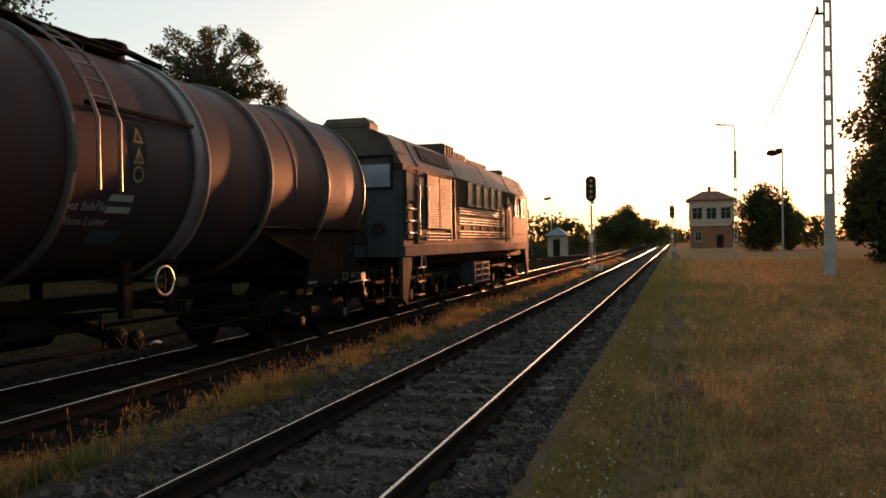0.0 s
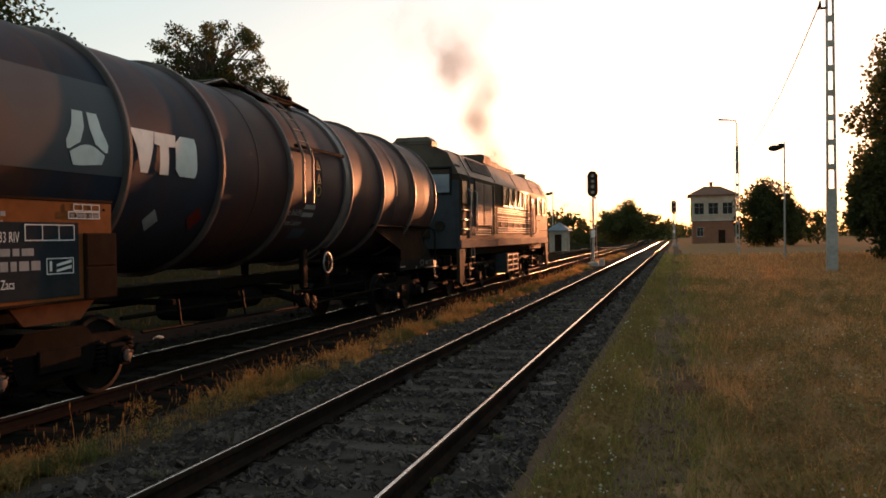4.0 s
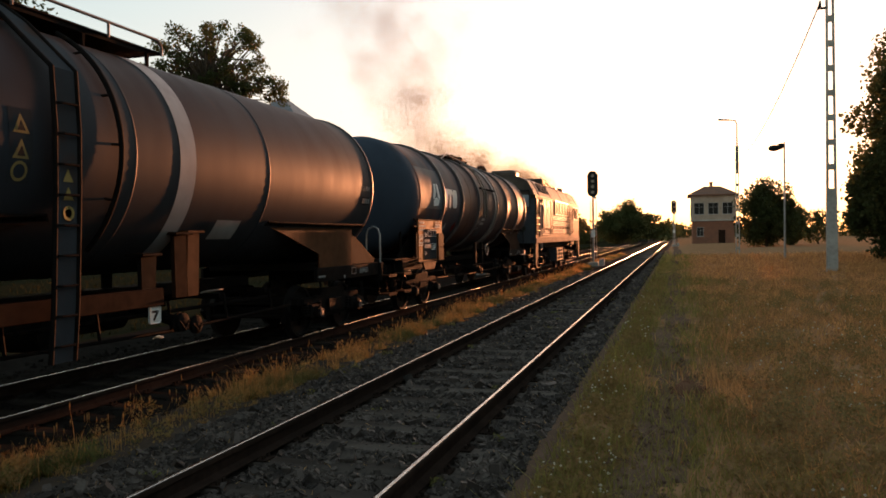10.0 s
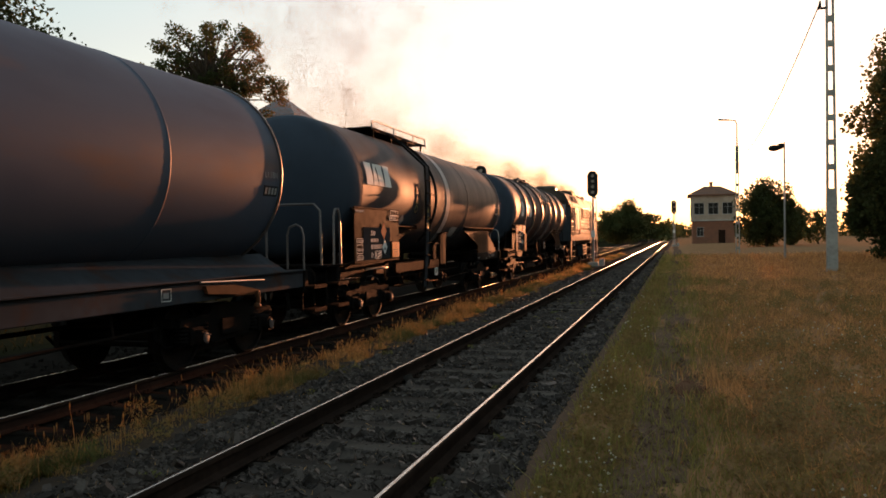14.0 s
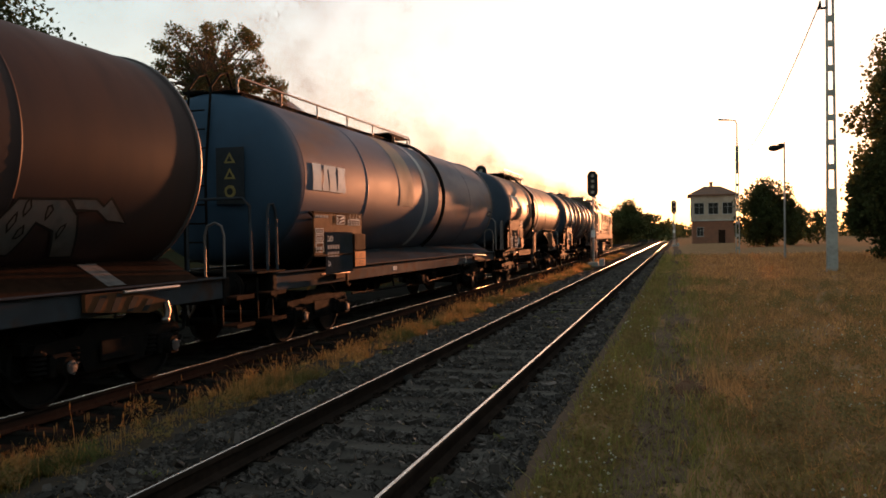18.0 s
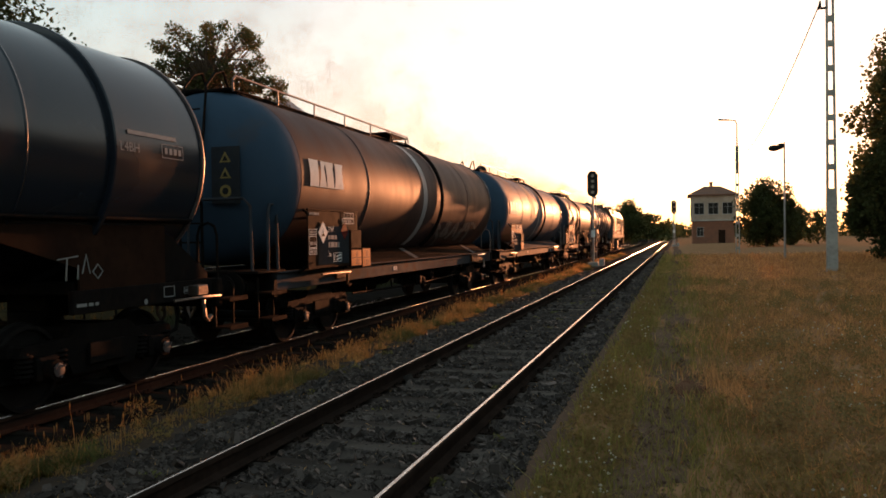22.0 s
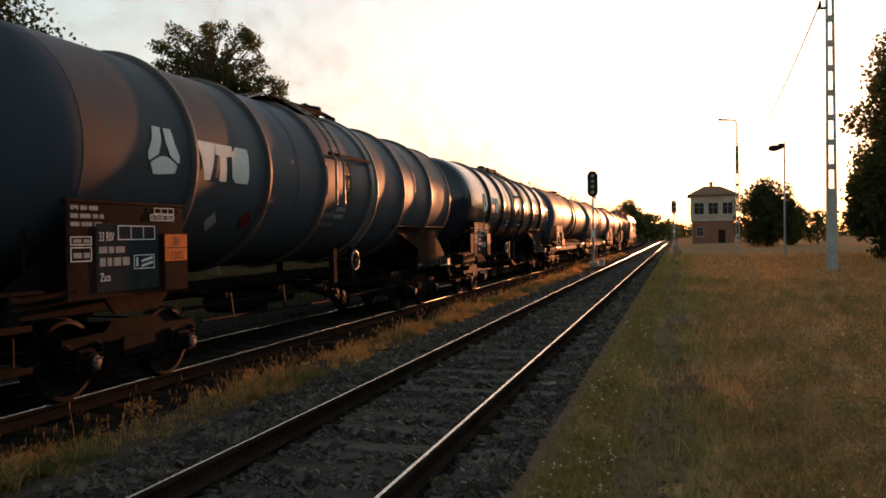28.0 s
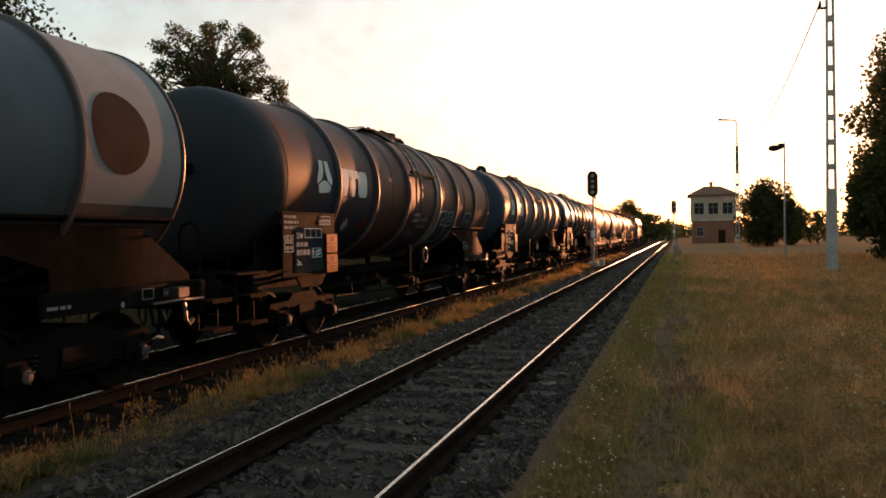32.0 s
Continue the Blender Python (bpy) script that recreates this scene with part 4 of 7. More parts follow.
def hazard_plate(v, y0, y1, z0, z1, material=None):
    """Orange plate in a folding holder, numbered if it is turned outwards."""
    box = part("plate_holder", Geo().box(1.48, 1.535, y0 - 0.015, y1 + 0.015, z0 - 0.015, z1 + 0.015, 0.006), RUSTY, v, "rusty folding plate holder")
    part("hazard_plate", Geo().box(1.535, 1.541, y0, y1, z0, z1, 0.002), material or ORANGE, box, "orange hazard plate" if material is None else "folded brown plate")
    if material is None:
        h = (z1 - z0) * 0.36
        part("plate_line", Geo().box(1.541, 1.543, y0, y1, (z0 + z1) / 2 - 0.006, (z0 + z1) / 2 + 0.006), BLACK, box)
        flat_words(box, "30", 1.544, (y0 + y1) / 2 - h * 0.55, (z0 + z1) / 2 + 0.03, h * 1.2, BLACK)
        flat_words(box, "1202", 1.544, (y0 + y1) / 2 - h * 1.15, z0 + 0.025, h * 1.2, BLACK)


def data_board(v, y0, y1, z0, z1, code, klass, at, zt, loads, table, sign, plates, panel, diamonds=(), paint=None, rows=1):
    """Board with the vehicle's data. at, zt: where the writing begins; loads: framed figures; plates: (y0, y1, z0, z1, shown)."""
    x = 1.5
    b = part("data_board", Geo().box(x - 0.025, x, y0, y1, z0, z1, 0.006), paint or BOARD, v, "brown board with white data writing")
    fr = Geo()
    for a, c, d, e in ((y0 - 0.015, y1 + 0.015, z1 - 0.008, z1 + 0.022), (y0 - 0.015, y1 + 0.015, z0 - 0.022, z0 + 0.008)):
        fr.box(x - 0.03, x + 0.01, a, c, d, e, 0.004)
    for yy in (y0 + 0.12, y1 - 0.12):
        for zz in (z0 + 0.08, z1 - 0.08):
            fr.ball((x + 0.004, yy, zz), 0.014, 6, 4)
    part("board_frame", fr, RUSTY, b)
    part("data_panel", Geo().box(x, x + 0.006, *panel, 0.002), DARK_BOARD, b, "dark panel for the vehicle data")
    flat_words(b, code, x + 0.009, at, zt, 0.14, narrow=0.62)
    bars(b, x + 0.0065, at, zt - 0.13, 1, 0.5, 0.07, FAINT)
    bars(b, x + 0.0065, at + 0.01, zt - 0.27, 1, 0.64, 0.09, FAINT)
    flat_words(b, klass, x + 0.009, at + 0.01, zt - 0.43, 0.125, narrow=0.68)
    bars(b, x + 0.002, y0 + 0.05, z1 - 0.085, rows, 0.55, 0.045, FAINT, 0.085)
    for y, z, h in loads:
        outline_box(b, x + 0.0065, y, z, 0.3, h)
        bars(b, x + 0.0065, y + 0.04, z + h * 0.25, 1, 0.3, min(0.055, h * 0.45), FAINT)
    ty, tz, tw, th = table
    outline_box(b, x + 0.0065, ty, tz, tw, th * 0.5, split=3)
    outline_box(b, x + 0.0065, ty + tw * 0.16, tz + th * 0.5 + 0.004, tw * 0.84, th * 0.5, split=2)
    bars(b, x + 0.0065, ty + 0.03, tz + th * 0.12, 1, tw * 1.1, th * 0.24, FAINT)
    if sign:
        brake_sign(b, x + 0.0065, *sign)
    for yy, zz, half, m in diamonds:
        q = Geo().prism([(yy, zz - half), (yy + half, zz), (yy, zz + half), (yy - half, zz)], "x", x + 0.007, x + 0.011)
        dm = part("hazard_diamond", q, m, b, "diamond hazard label")
        if m is WHITE:
            part("diamond_picture", Geo().prism([(yy - half * 0.4, zz - half * 0.35), (yy + half * 0.45, zz - half * 0.35), (yy + half * 0.1, zz - half * 0.1), (yy, zz + half * 0.45), (yy - half * 0.12, zz - half * 0.1)], "x", x + 0.011, x + 0.013), BLACK, dm)
    for p0, p1, q0, q1, shown in plates:
        hazard_plate(v, p0, p1, q0, q1, None if shown else BOARD)
    for y in (y0 + 0.15, y1 - 0.15):
        part("board_bracket", Geo().tube([(x - 0.04, y, z0 + 0.05), (1.1, y, 1.15)], 0.03, 6), IRON, v)
        part("board_bracket", Geo().tube([(x - 0.04, y, z1 - 0.1), (1.3, y, z1 + 0.05)], 0.025, 6), IRON, v)


def outline_label(v, y, z):
    """Framed test date beside the tank's end, too faint to read."""
    for q in ((0, 0.01, 0, 0.42), (0.16, 0.17, 0, 0.42), (0.01, 0.16, 0, 0.01), (0.01, 0.16, 0.41, 0.42)):
        part("painted_frame", on_tank(shape([(q[0], q[2], q[3]), (q[1], q[2], q[3])]), y, z, 0.012), FAINT, v)
    for k in range(4):
        part("writing_bar", on_tank(shape([(0.05, 0.05 + 0.09 * k, 0.11 + 0.09 * k), (0.125, 0.05 + 0.09 * k, 0.11 + 0.09 * k)]), y, z, 0.012), FAINT, v)


def warnings(v, y, z):
    """Overhead-line warning: two triangles and a ring on a dark field."""
    patch("warning_field", v, y - 0.14, y + 0.14, z - 0.36, z + 0.36, DARK_BOARD, "dark field behind the warning signs", 0.004)
    for zz in (0.12, -0.12):
        part("warning_triangle", on_tank(shape([(0, -0.1, 0.1), (0.18, -0.005, 0.005)]), y, z + zz, 0.008), YELLOW, v, "yellow warning triangle")
        part("sign_picture", on_tank(shape([(0.025, -0.05, 0.05), (0.12, -0.004, 0.004)]), y, z + zz, 0.012), BLACK, v)
    g = Geo()
    for k in range(14):
        a, b = 2 * math.pi * k / 14, 2 * math.pi * (k + 1) / 14
        g.add([(0.1 * math.cos(a), 0, 0.1 * math.sin(a)), (0.1 * math.cos(b), 0, 0.1 * math.sin(b)),
               (0.07 * math.cos(b), 0, 0.07 * math.sin(b)), (0.07 * math.cos(a), 0, 0.07 * math.sin(a))], [(0, 1, 2, 3)])
    part("warning_ring", on_tank(g, y, z - 0.24, 0.008), YELLOW, v, "yellow ring sign")


def arc(y, a0, a1, r=TR + 0.06, n=16):
    return [(r * math.cos(radians(a0 + (a1 - a0) * k / n)), y, TZ + r * math.sin(radians(a0 + (a1 - a0) * k / n))) for k in range(n + 1)]


def side_ladder(v, y, w=0.34, z_low=2.38, material=None):
    """Ladder bent over the tank's shoulder, with free-hanging lower rails."""
    g = Geo()
    for yy in (y - w / 2, y + w / 2):
        pts = [(0.35, yy, TZ + TR + 0.16)] + arc(yy, 66, 22, TR + 0.12, 8)
        top = pts[-1]
        g.tube(pts + [(top[0] + 0.1, yy, top[2] - 0.25), (top[0] + 0.1, yy, z_low)], 0.024, 8)
    for a in range(62, 20, -8):
        p = (TR + 0.12)
        g.tube([(p * math.cos(radians(a)), y - w / 2, TZ + p * math.sin(radians(a))), (p * math.cos(radians(a)), y + w / 2, TZ + p * math.sin(radians(a)))], 0.014, 6)
    part("ladder", g, material or WORN, v, "steel ladder bent over the tank")


def catwalk(v, y0, y1, rail=0.0, half=0.42, up=0.14):
    z = TZ + TR + up
    g = Geo().prism([(y0, z + 0.02), (y0 + 0.25, z), (y0 + 0.5, z - 0.03), (y1 - 0.5, z - 0.03), (y1 - 0.25, z), (y1, z + 0.02)], "x", -half + 0.03, half - 0.03)
    c = part("catwalk", g, IRON, v, "dark steel walkway")
    for k in range(4):
        w = half / 2
        part("plank", Geo().box(-half + w * k + 0.01, -half + w * (k + 1) - 0.01, y0 - 0.05 - 0.04 * (k % 2), y1 + 0.05, z + 0.021, z + 0.05, 0.005), IRON, c)
    y = y0 + 0.2
    while y < y1:
        for x in (-half + 0.05, half - 0.05):
            st = Geo().box(x - 0.02, x + 0.02, y - 0.02, y + 0.02, TZ + math.sqrt(TR * TR - x * x) - 0.02, z)
            part("walkway_stand", st, IRON, c)
        y += 1.2
    if rail:
        for x in (half,):
            h = Geo().tube([(x, y0, z), (x, y0, z + rail - 0.07), (x, y0 + 0.08, z + rail), (x, y1 - 0.08, z + rail), (x, y1, z + rail - 0.07), (x, y1, z)], 0.02, 8)
            yy = y0 + 1.5
            while yy < y1 - 0.5:
                h.tube([(x, yy, z), (x, yy, z + rail)], 0.018, 6)
                yy += 1.5
            part("guard_rail", h, RING, c, "thin bent guard rail")


def end_rails(v, y, s):
    """Tubular rails on the end platform."""
    m = IRON
    g = Geo().tube([(-1.1, y, 1.28), (-1.1, y, 2.4), (-1.0, y, 2.5), (0.36, y, 2.5), (0.55, y, 2.4), (0.62, y, 2.2), (0.63, y, 1.28)], 0.024, 8)
    g.tube([(-0.35, y, 2.5), (-0.35, y, 1.28)], 0.022, 8)
    part("platform_rail", g, m, v, "bent tubular platform rail")
    g = Geo().tube([(0.3, y - s * 0.04, 1.28), (0.3, y - s * 0.04, 2.06), (0.42, y - s * 0.04, 2.21), (1.0, y - s * 0.04, 2.2), (1.1, y - s * 0.04, 2.08), (1.1, y - s * 0.04, 1.28)], 0.022, 8)
    part("platform_rail", g, m, v, "bent tubular platform rail")
    fl = Geo().box(-1.25, 1.25, min(y - s * 0.15, y + s * 0.75), max(y - s * 0.15, y + s * 0.75), 1.26, 1.3, 0.008)
    part("end_platform", fl, IRON, v)


def saddle(v, edge, tip, s, lit=RUSTY, reach=3.95):
    """Tank saddle over a bogie: side plates that slope up towards the middle, a gusset towards the buffers, a riveted bearer.
    edge: the tank's end, tip: the headstock, s: +1 at the front."""
    inner, outer = edge - s * reach, edge - s * 0.45
    for x in (-1, 1):
        g = Geo().prism([(inner, 2.02), (outer, 2.02), (outer, 1.26), (edge - s * reach * 0.49, 1.26), (edge - s * reach * 0.49, 1.5), (edge - s * reach * 0.84, 1.88)], "x", x * 1.16, x * 1.19)
        part("saddle_plate", g, lit, v, "rust-brown saddle plate under the tank")
        g = Geo().prism([(outer, 1.98), (outer, 1.262), (tip, 1.262), (tip, 1.34)], "x", x * 1.08, x * 1.11)
        part("saddle_gusset", g, IRON, v, "dark sloping gusset plate")
        g = Geo().box(min(x * 1.13, x * 1.2), max(x * 1.13, x * 1.2), min(edge - s * reach * 0.52, tip), max(edge - s * reach * 0.52, tip), 1.0, 1.258, 0.01)
        sill = part("end_sill", g, IRON, v, "dark end sill with small stencilled boxes")
        if s > 0 and x > 0:
            for q0, q1, z0, z1 in ((edge - 0.5, edge - 0.28, 1.075, 1.21), (edge - 0.08, edge + 0.34, 1.085, 1.18)):
                fr = Geo()
                for q in ((q0, q1, z0, z0 + 0.01), (q0, q1, z1 - 0.01, z1), (q0, q0 + 0.01, z0, z1), (q1 - 0.01, q1, z0, z1)):
                    fr.box(1.2, 1.204, *q)
                part("stencilled_frame", fr, FAINT, sill, "thin white stencilled frame")
            bars(sill, 1.2, edge - 0.05, 1.11, 1, 0.38, 0.045, FAINT)
            bars(sill, 1.2, edge - 2.0, 1.08, 1, 0.34, 0.035, FAINT)
            part("painted_dot", Geo().lathe([(1.2, 0.004), (1.203, 0.035), (1.204, 0.004)], (0, edge - 0.85, 1.05), "x", 12), FAINT, sill)
    g = Geo().box(-1.24, 1.24, min(inner, edge), max(inner, edge), 2.0, 2.05, 0.01)
    g.box(-1.1, 1.1, min(edge - s * reach * 0.49, outer), max(edge - s * reach * 0.49, outer), 1.2, 1.35, 0.02)
    g.prism([(-1.15, 1.3), (1.15, 1.3), (1.15, 2.0), (0.8, 1.72), (0, 1.5), (-0.8, 1.72), (-1.15, 2.0)], "y", outer - s * 0.12, outer - s * 0.08)
    for x in (-1, 1):
        g.tube([(x * 1.25, inner + s * 0.05, 2.06), (x * 1.27, inner + s * 0.35, 2.045), (x * 1.27, edge, 2.045)], 0.022, 8)
    part("saddle_bearer", g, IRON, v)
    rv = Geo()
    y = min(inner, edge) + 0.15
    while y < max(inner, edge):
        rv.ball((1.245, y, 2.012), 0.018, 6, 4)
        y += 0.13
    tagged(part("rivets", rv, IRON, v), kind="stuff")


def brake_gear(v, y0, y1, seed):
    rr = random.Random(seed)
    g = Geo()
    g.box(-0.2, 0.2, y0, y1, 0.98, 1.16, 0.02)
    for x in (-0.7, 0.7):
        g.tube([(x, y0, 0.82), (x, y1, 0.82)], 0.028, 6)
    g.tube([(1.0, y0, 0.66), (1.0, (y0 + y1) / 2, 0.60), (1.0, y1, 0.66)], 0.022, 6)
    for k in range(5):
        y = y0 + (y1 - y0) * (k + 0.5) / 5
        g.tube([(1.0, y, 0.62), (0.95, y, 1.0)], 0.02, 6)
        g.box(-0.9, 0.9, y - 0.04, y + 0.04, 0.92, 1.0, 0.01)
    part("brake_rigging", g, IRON, v)
    cy = (y0 + y1) / 2 - 1.6
    part("air_reservoir", Geo().cyl((-0.5, cy, 0.72), (0.55, cy, 0.72), 0.2, 18), IRON, v)
    part("brake_cylinder", Geo().cyl((0.25, cy + 0.8, 0.8), (0.25, cy + 1.5, 0.8), 0.17, 16).cyl((0.25, cy + 1.5, 0.8), (0.25, cy + 1.9, 0.8), 0.04, 8), IRON, v)


def handwheel(v, y, z=1.35, x=1.28, r=0.18, metal=None):
    pts = [(x, y + r * math.cos(2 * math.pi * k / 20), z + r * math.sin(2 * math.pi * k / 20)) for k in range(21)]
    g = Geo().tube(pts, 0.015, 8)
    part("handwheel", g, metal or GALV, v, "bare steel handwheel of the outlet valve")
    q = Geo().cyl((x - 0.5, y, z), (x + 0.02, y, z), 0.022, 8)
    for a in (0, 1.57):
        q.tube([(x, y - r * math.cos(a), z - r * math.sin(a)), (x, y + r * math.cos(a), z + r * math.sin(a))], 0.01, 6)
    part("valve_spindle", q, IRON, v)


def outlet(v, y, seed=0):
    g = Geo()
    for x in (-1, 1):
        g.tube([(0, y, 1.4), (0, y, 1.0), (x * 0.6, y, 0.85), (x * 1.12, y, 0.72)], 0.075, 10)
        g.lathe([(0, 0.075), (0.01, 0.13), (0.04, 0.13), (0.05, 0.075)], (x * 1.1 - 0.02, y, 0.72), "x", 14)
    part("outlet_pipe", g, IRON, v, "outlet pipe with flanged ends")
    c = Geo()
    for dy, z in ((0, 0.72), (0.3, 0.66)):
        c.lathe([(1.14, 0.02), (1.14, 0.12), (1.19, 0.125), (1.21, 0.05)], (0, y + dy, z), "x", 14)
        c.tube([(1.2, y + dy - 0.1, z + 0.02), (1.22, y + dy, z - 0.1), (1.2, y + dy + 0.1, z + 0.02)], 0.012, 6)
    part("outlet_cap", c, IRON, v, "worn metal outlet cap")


def signal_lever(v, y, s):
    g = Geo().box(1.24, 1.4, y - 0.12, y + 0.12, 1.06, 1.2, 0.015)
    g.tube([(1.3, y - 0.5, 1.02), (1.38, y, 1.04), (1.3, y + 0.55, 1.02)], 0.022, 6)
    g.tube([(1.36, y + 0.05, 1.0), (1.38, y + 0.05, 0.78), (1.38, y + 0.12, 0.72), (1.38, y + 0.2, 0.78)], 0.03, 6)
    part("change_lever", g, WORN, v, "worn steel change-over lever")


def graffiti_letters(v, letters, line, fill_with, half, hue):
    """Sprayed block shapes without meaning: outlines bent round the tank, filled cell by cell."""
    for pts in letters:
        m = len(pts)
        if fill_with:
            step, spots, cells = 0.022, {}, []
            y0, z0 = min(p[0] for p in pts), min(p[1] for p in pts)
            ny, nz = int((max(p[0] for p in pts) - y0) / step) + 1, int((max(p[1] for p in pts) - z0) / step) + 1
            for j in range(nz):
                mid = z0 + (j + 0.5) * step
                cut = sorted(ya + (yb - ya) * (mid - za) / (zb - za) for (ya, za), (yb, zb) in zip(pts, pts[1:] + pts[:1]) if (za > mid) != (zb > mid))
                for i in range(ny):
                    if sum(c < y0 + (i + 0.5) * step for c in cut) % 2:
                        cells.append([spots.setdefault(q, len(spots)) for q in ((i, j), (i + 1, j), (i + 1, j + 1), (i, j + 1))])
            fill = Geo().add([(y0 + i * step, 0, z0 + j * step) for i, j in spots], cells)
            part("graffiti_fill", on_tank(fill, 0, 0, 0.011), fill_with, v, hue + " sprayed fill of a letter")
        vs = []
        fine = [(pa[0] + (pb[0] - pa[0]) * k / 4, pa[1] + (pb[1] - pa[1]) * k / 4) for pa, pb in zip(pts, pts[1:] + pts[:1]) for k in range(4)]
        m = len(fine)
        for k in range(m):
            p0, p1, p2 = Vector(fine[k - 1]), Vector(fine[k]), Vector(fine[(k + 1) % m])
            u, w = (p1 - p0).normalized(), (p2 - p1).normalized()
            n = Vector((-u.y - w.y, u.x + w.x))
            n = n.normalized() * half * min(1.6, 1.0 / max(0.4, n.length / 2)) if n.length > 0.1 else u * half
            vs += [(p1.x - n.x, 0, p1.y - n.y), (p1.x + n.x, 0, p1.y + n.y)]
        g = Geo().add(vs, [(2 * k, 2 * k + 1, (2 * k + 3) % (2 * m), (2 * k + 2) % (2 * m)) for k in range(m)])
        part("graffiti_outline", on_tank(g, 0, 0, 0.016), line, v, "thin sprayed outline of a letter")


def ringed_wagon(name_label, y_start, tank, marks=True, arrow=False, graffiti=False, light_patch=None, no_ladder_text=True, ring_mat=None, seed=1,
                 rings=(1.96, 3.87, 5.87, 10.0, 12.05), double=8.15, after=False, ladder=6.32, disc=False):
    """Tank wagon with stiffening rings, a short walkway and end saddles: 16.6 m over buffers."""
    L = 16.6
    v = thing("tank_wagon", pose(TRAIN_X, y_start, TRAIN_Z), name_label, "tank wagon", "tank wagons of the train")
    ROLLING.append((v, y_start))
    y0, y1 = 1.45, 15.24
    part("tank", tank_mesh(y0, y1, tank, [y0 + d for d in (0.02, 4.9, 10.9, 13.75)]), tank, v, "large ribbed steel tank")
    tank_ends(v, y0, y1, TANK_BLACK if arrow else TANK_GREY if graffiti else TANK_END)
    for d in rings:
        ring(v, y0 + d, 0.04, 0.07, ring_mat or RING, "stiffening ring round the tank")
    ring(v, y0 + double + 0.02, 0.14, 0.05, ring_mat or RING_WIDE, "wide scuffed ring round the tank")
    ring(v, y0 + double + 0.13, 0.03, 0.085, ring_mat or RING_WIDE, "raised edge of the wide ring")
    if light_patch:
        patch("paint_patch", v, y0 + light_patch[0], y0 + light_patch[1], light_patch[2], light_patch[3], TANK_PALE if light_patch[4] else TANK_DUSTY, "repainted field on the tank", 0.006)
    if seed == 1:
        patch("paint_patch", v, 13.3, 14.35, -0.3, 0.72, TANK_TAN, "tan repainted field on the tank", 0.006)
    if marks:
        wedge_marks(v, y0 + 2.03, -0.22, y0 + 1.34)
        part("hazard_diamond", on_tank(shape([(0, -0.005, 0.005), (0.15, -0.15, 0.15), (0.3, -0.005, 0.005)]), y0 + 2.62, -0.95), FAINT, v, "white diamond hazard label")
    if marks:
        part("hazard_diamond", on_tank(shape([(0, -0.005, 0.005), (0.17, -0.17, 0.17), (0.34, -0.005, 0.005)]), y0 + 3.5, -0.93), RED, v, "dark red diamond hazard label")
    warnings(v, y0 + ladder + 0.62, 0.05)
    if no_ladder_text:
        for k, w in enumerate(("Bez žebříku", "Ohne Leiter")):
            part("lettering", on_tank(words(w, 0.15), y0 + ladder + (0.6 if after else -0.29 if arrow else -0.45), -0.64 - 0.18 * k), FAINT, v, "faded white painted words")
        part("painted_mark", on_tank(shape([(0, 0, 0.42), (0.08, 0.05, 0.42)]), y0 + ladder + (-2.4 if arrow else 0.18), -0.52), FAINT, v)
        part("painted_mark", on_tank(shape([(0, 0, 0.42), (0.08, 0.05, 0.42)]), y0 + ladder + (-2.4 if arrow else 0.18), -0.66), FAINT, v)
        part("painted_panel", on_tank(shape([(0, 0, 0.5), (0.22, 0, 0.5)]), y0 + ladder + 0.1, -1.1), TANK_SLATE, v, "grey panel on the tank")
    if arrow:
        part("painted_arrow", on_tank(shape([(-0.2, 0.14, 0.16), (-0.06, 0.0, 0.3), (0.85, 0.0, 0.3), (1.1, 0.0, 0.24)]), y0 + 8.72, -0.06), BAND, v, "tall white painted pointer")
        part("lettering", on_tank(words("L4BH", 0.15), y0 + 12.2, 0.0), FAINT, v, "white tank code")
        outline_label(v, y0 + 12.95, -0.02)
        part("writing_bar", on_tank(shape([(0.0, 0.0, 0.9), (0.05, 0.0, 0.9)]), y0 + 12.35, 0.2), FAINT, v)
    if graffiti:
        letters = ([(10.1, -1.3), (10.1, -1.0), (9.98, -0.62), (10.0, -0.36), (10.56, -0.32), (10.54, -0.54), (10.3, -0.58), (10.32, -0.72), (10.74, -0.7), (10.95, -0.98), (10.9, -1.26)],
                   [(10.86, -0.74), (10.8, -0.36), (11.17, -0.33), (11.27, -0.52), (11.22, -0.72)],
                   [(11.46, -0.31), (11.62, -0.31), (11.7, -0.68), (11.97, -0.78), (12.2, -0.74), (12.26, -1.08), (11.8, -1.16), (11.48, -0.9)],
                   [(12.56, -1.08), (12.44, -0.7), (12.5, -0.34), (13.14, -0.31), (13.26, -0.6), (13.34, -0.82), (13.3, -1.1)])
        graffiti_letters(v, letters, TEAL, TEAL_DARK, 0.024, "dark teal")
        graffiti_letters(v, ([(12.76, -0.86), (12.74, -0.56), (13.0, -0.54), (13.06, -0.85)], [(10.95, -0.6), (10.97, -0.46), (11.1, -0.46), (11.12, -0.6)]), TEAL, None, 0.016, "pale blue")
    side_ladder(v, y0 + ladder)
    b0, b1 = min(double + 0.2, ladder - 0.2), max(double - 0.12, ladder + 0.2)
    hr = TR + 0.07
    hb = Geo().tube([(hr * math.cos(0.34), y0 + yy, TZ + hr * math.sin(0.34)) for yy in (b0, b1)], 0.032, 8)
    part("hand_bar", hb, IRON, v, "dark bar along the tank beside the ladder")
    catwalk(v, y0 + 5.75, y0 + 8.0, half=0.56, up=0.03)
    lp = Geo().tube([(0.5, y0 + 4.95, TZ + 1.36), (0.5, y0 + 5.5, TZ + 1.53), (0.5, y0 + 5.78, TZ + 1.48)], 0.016, 6)
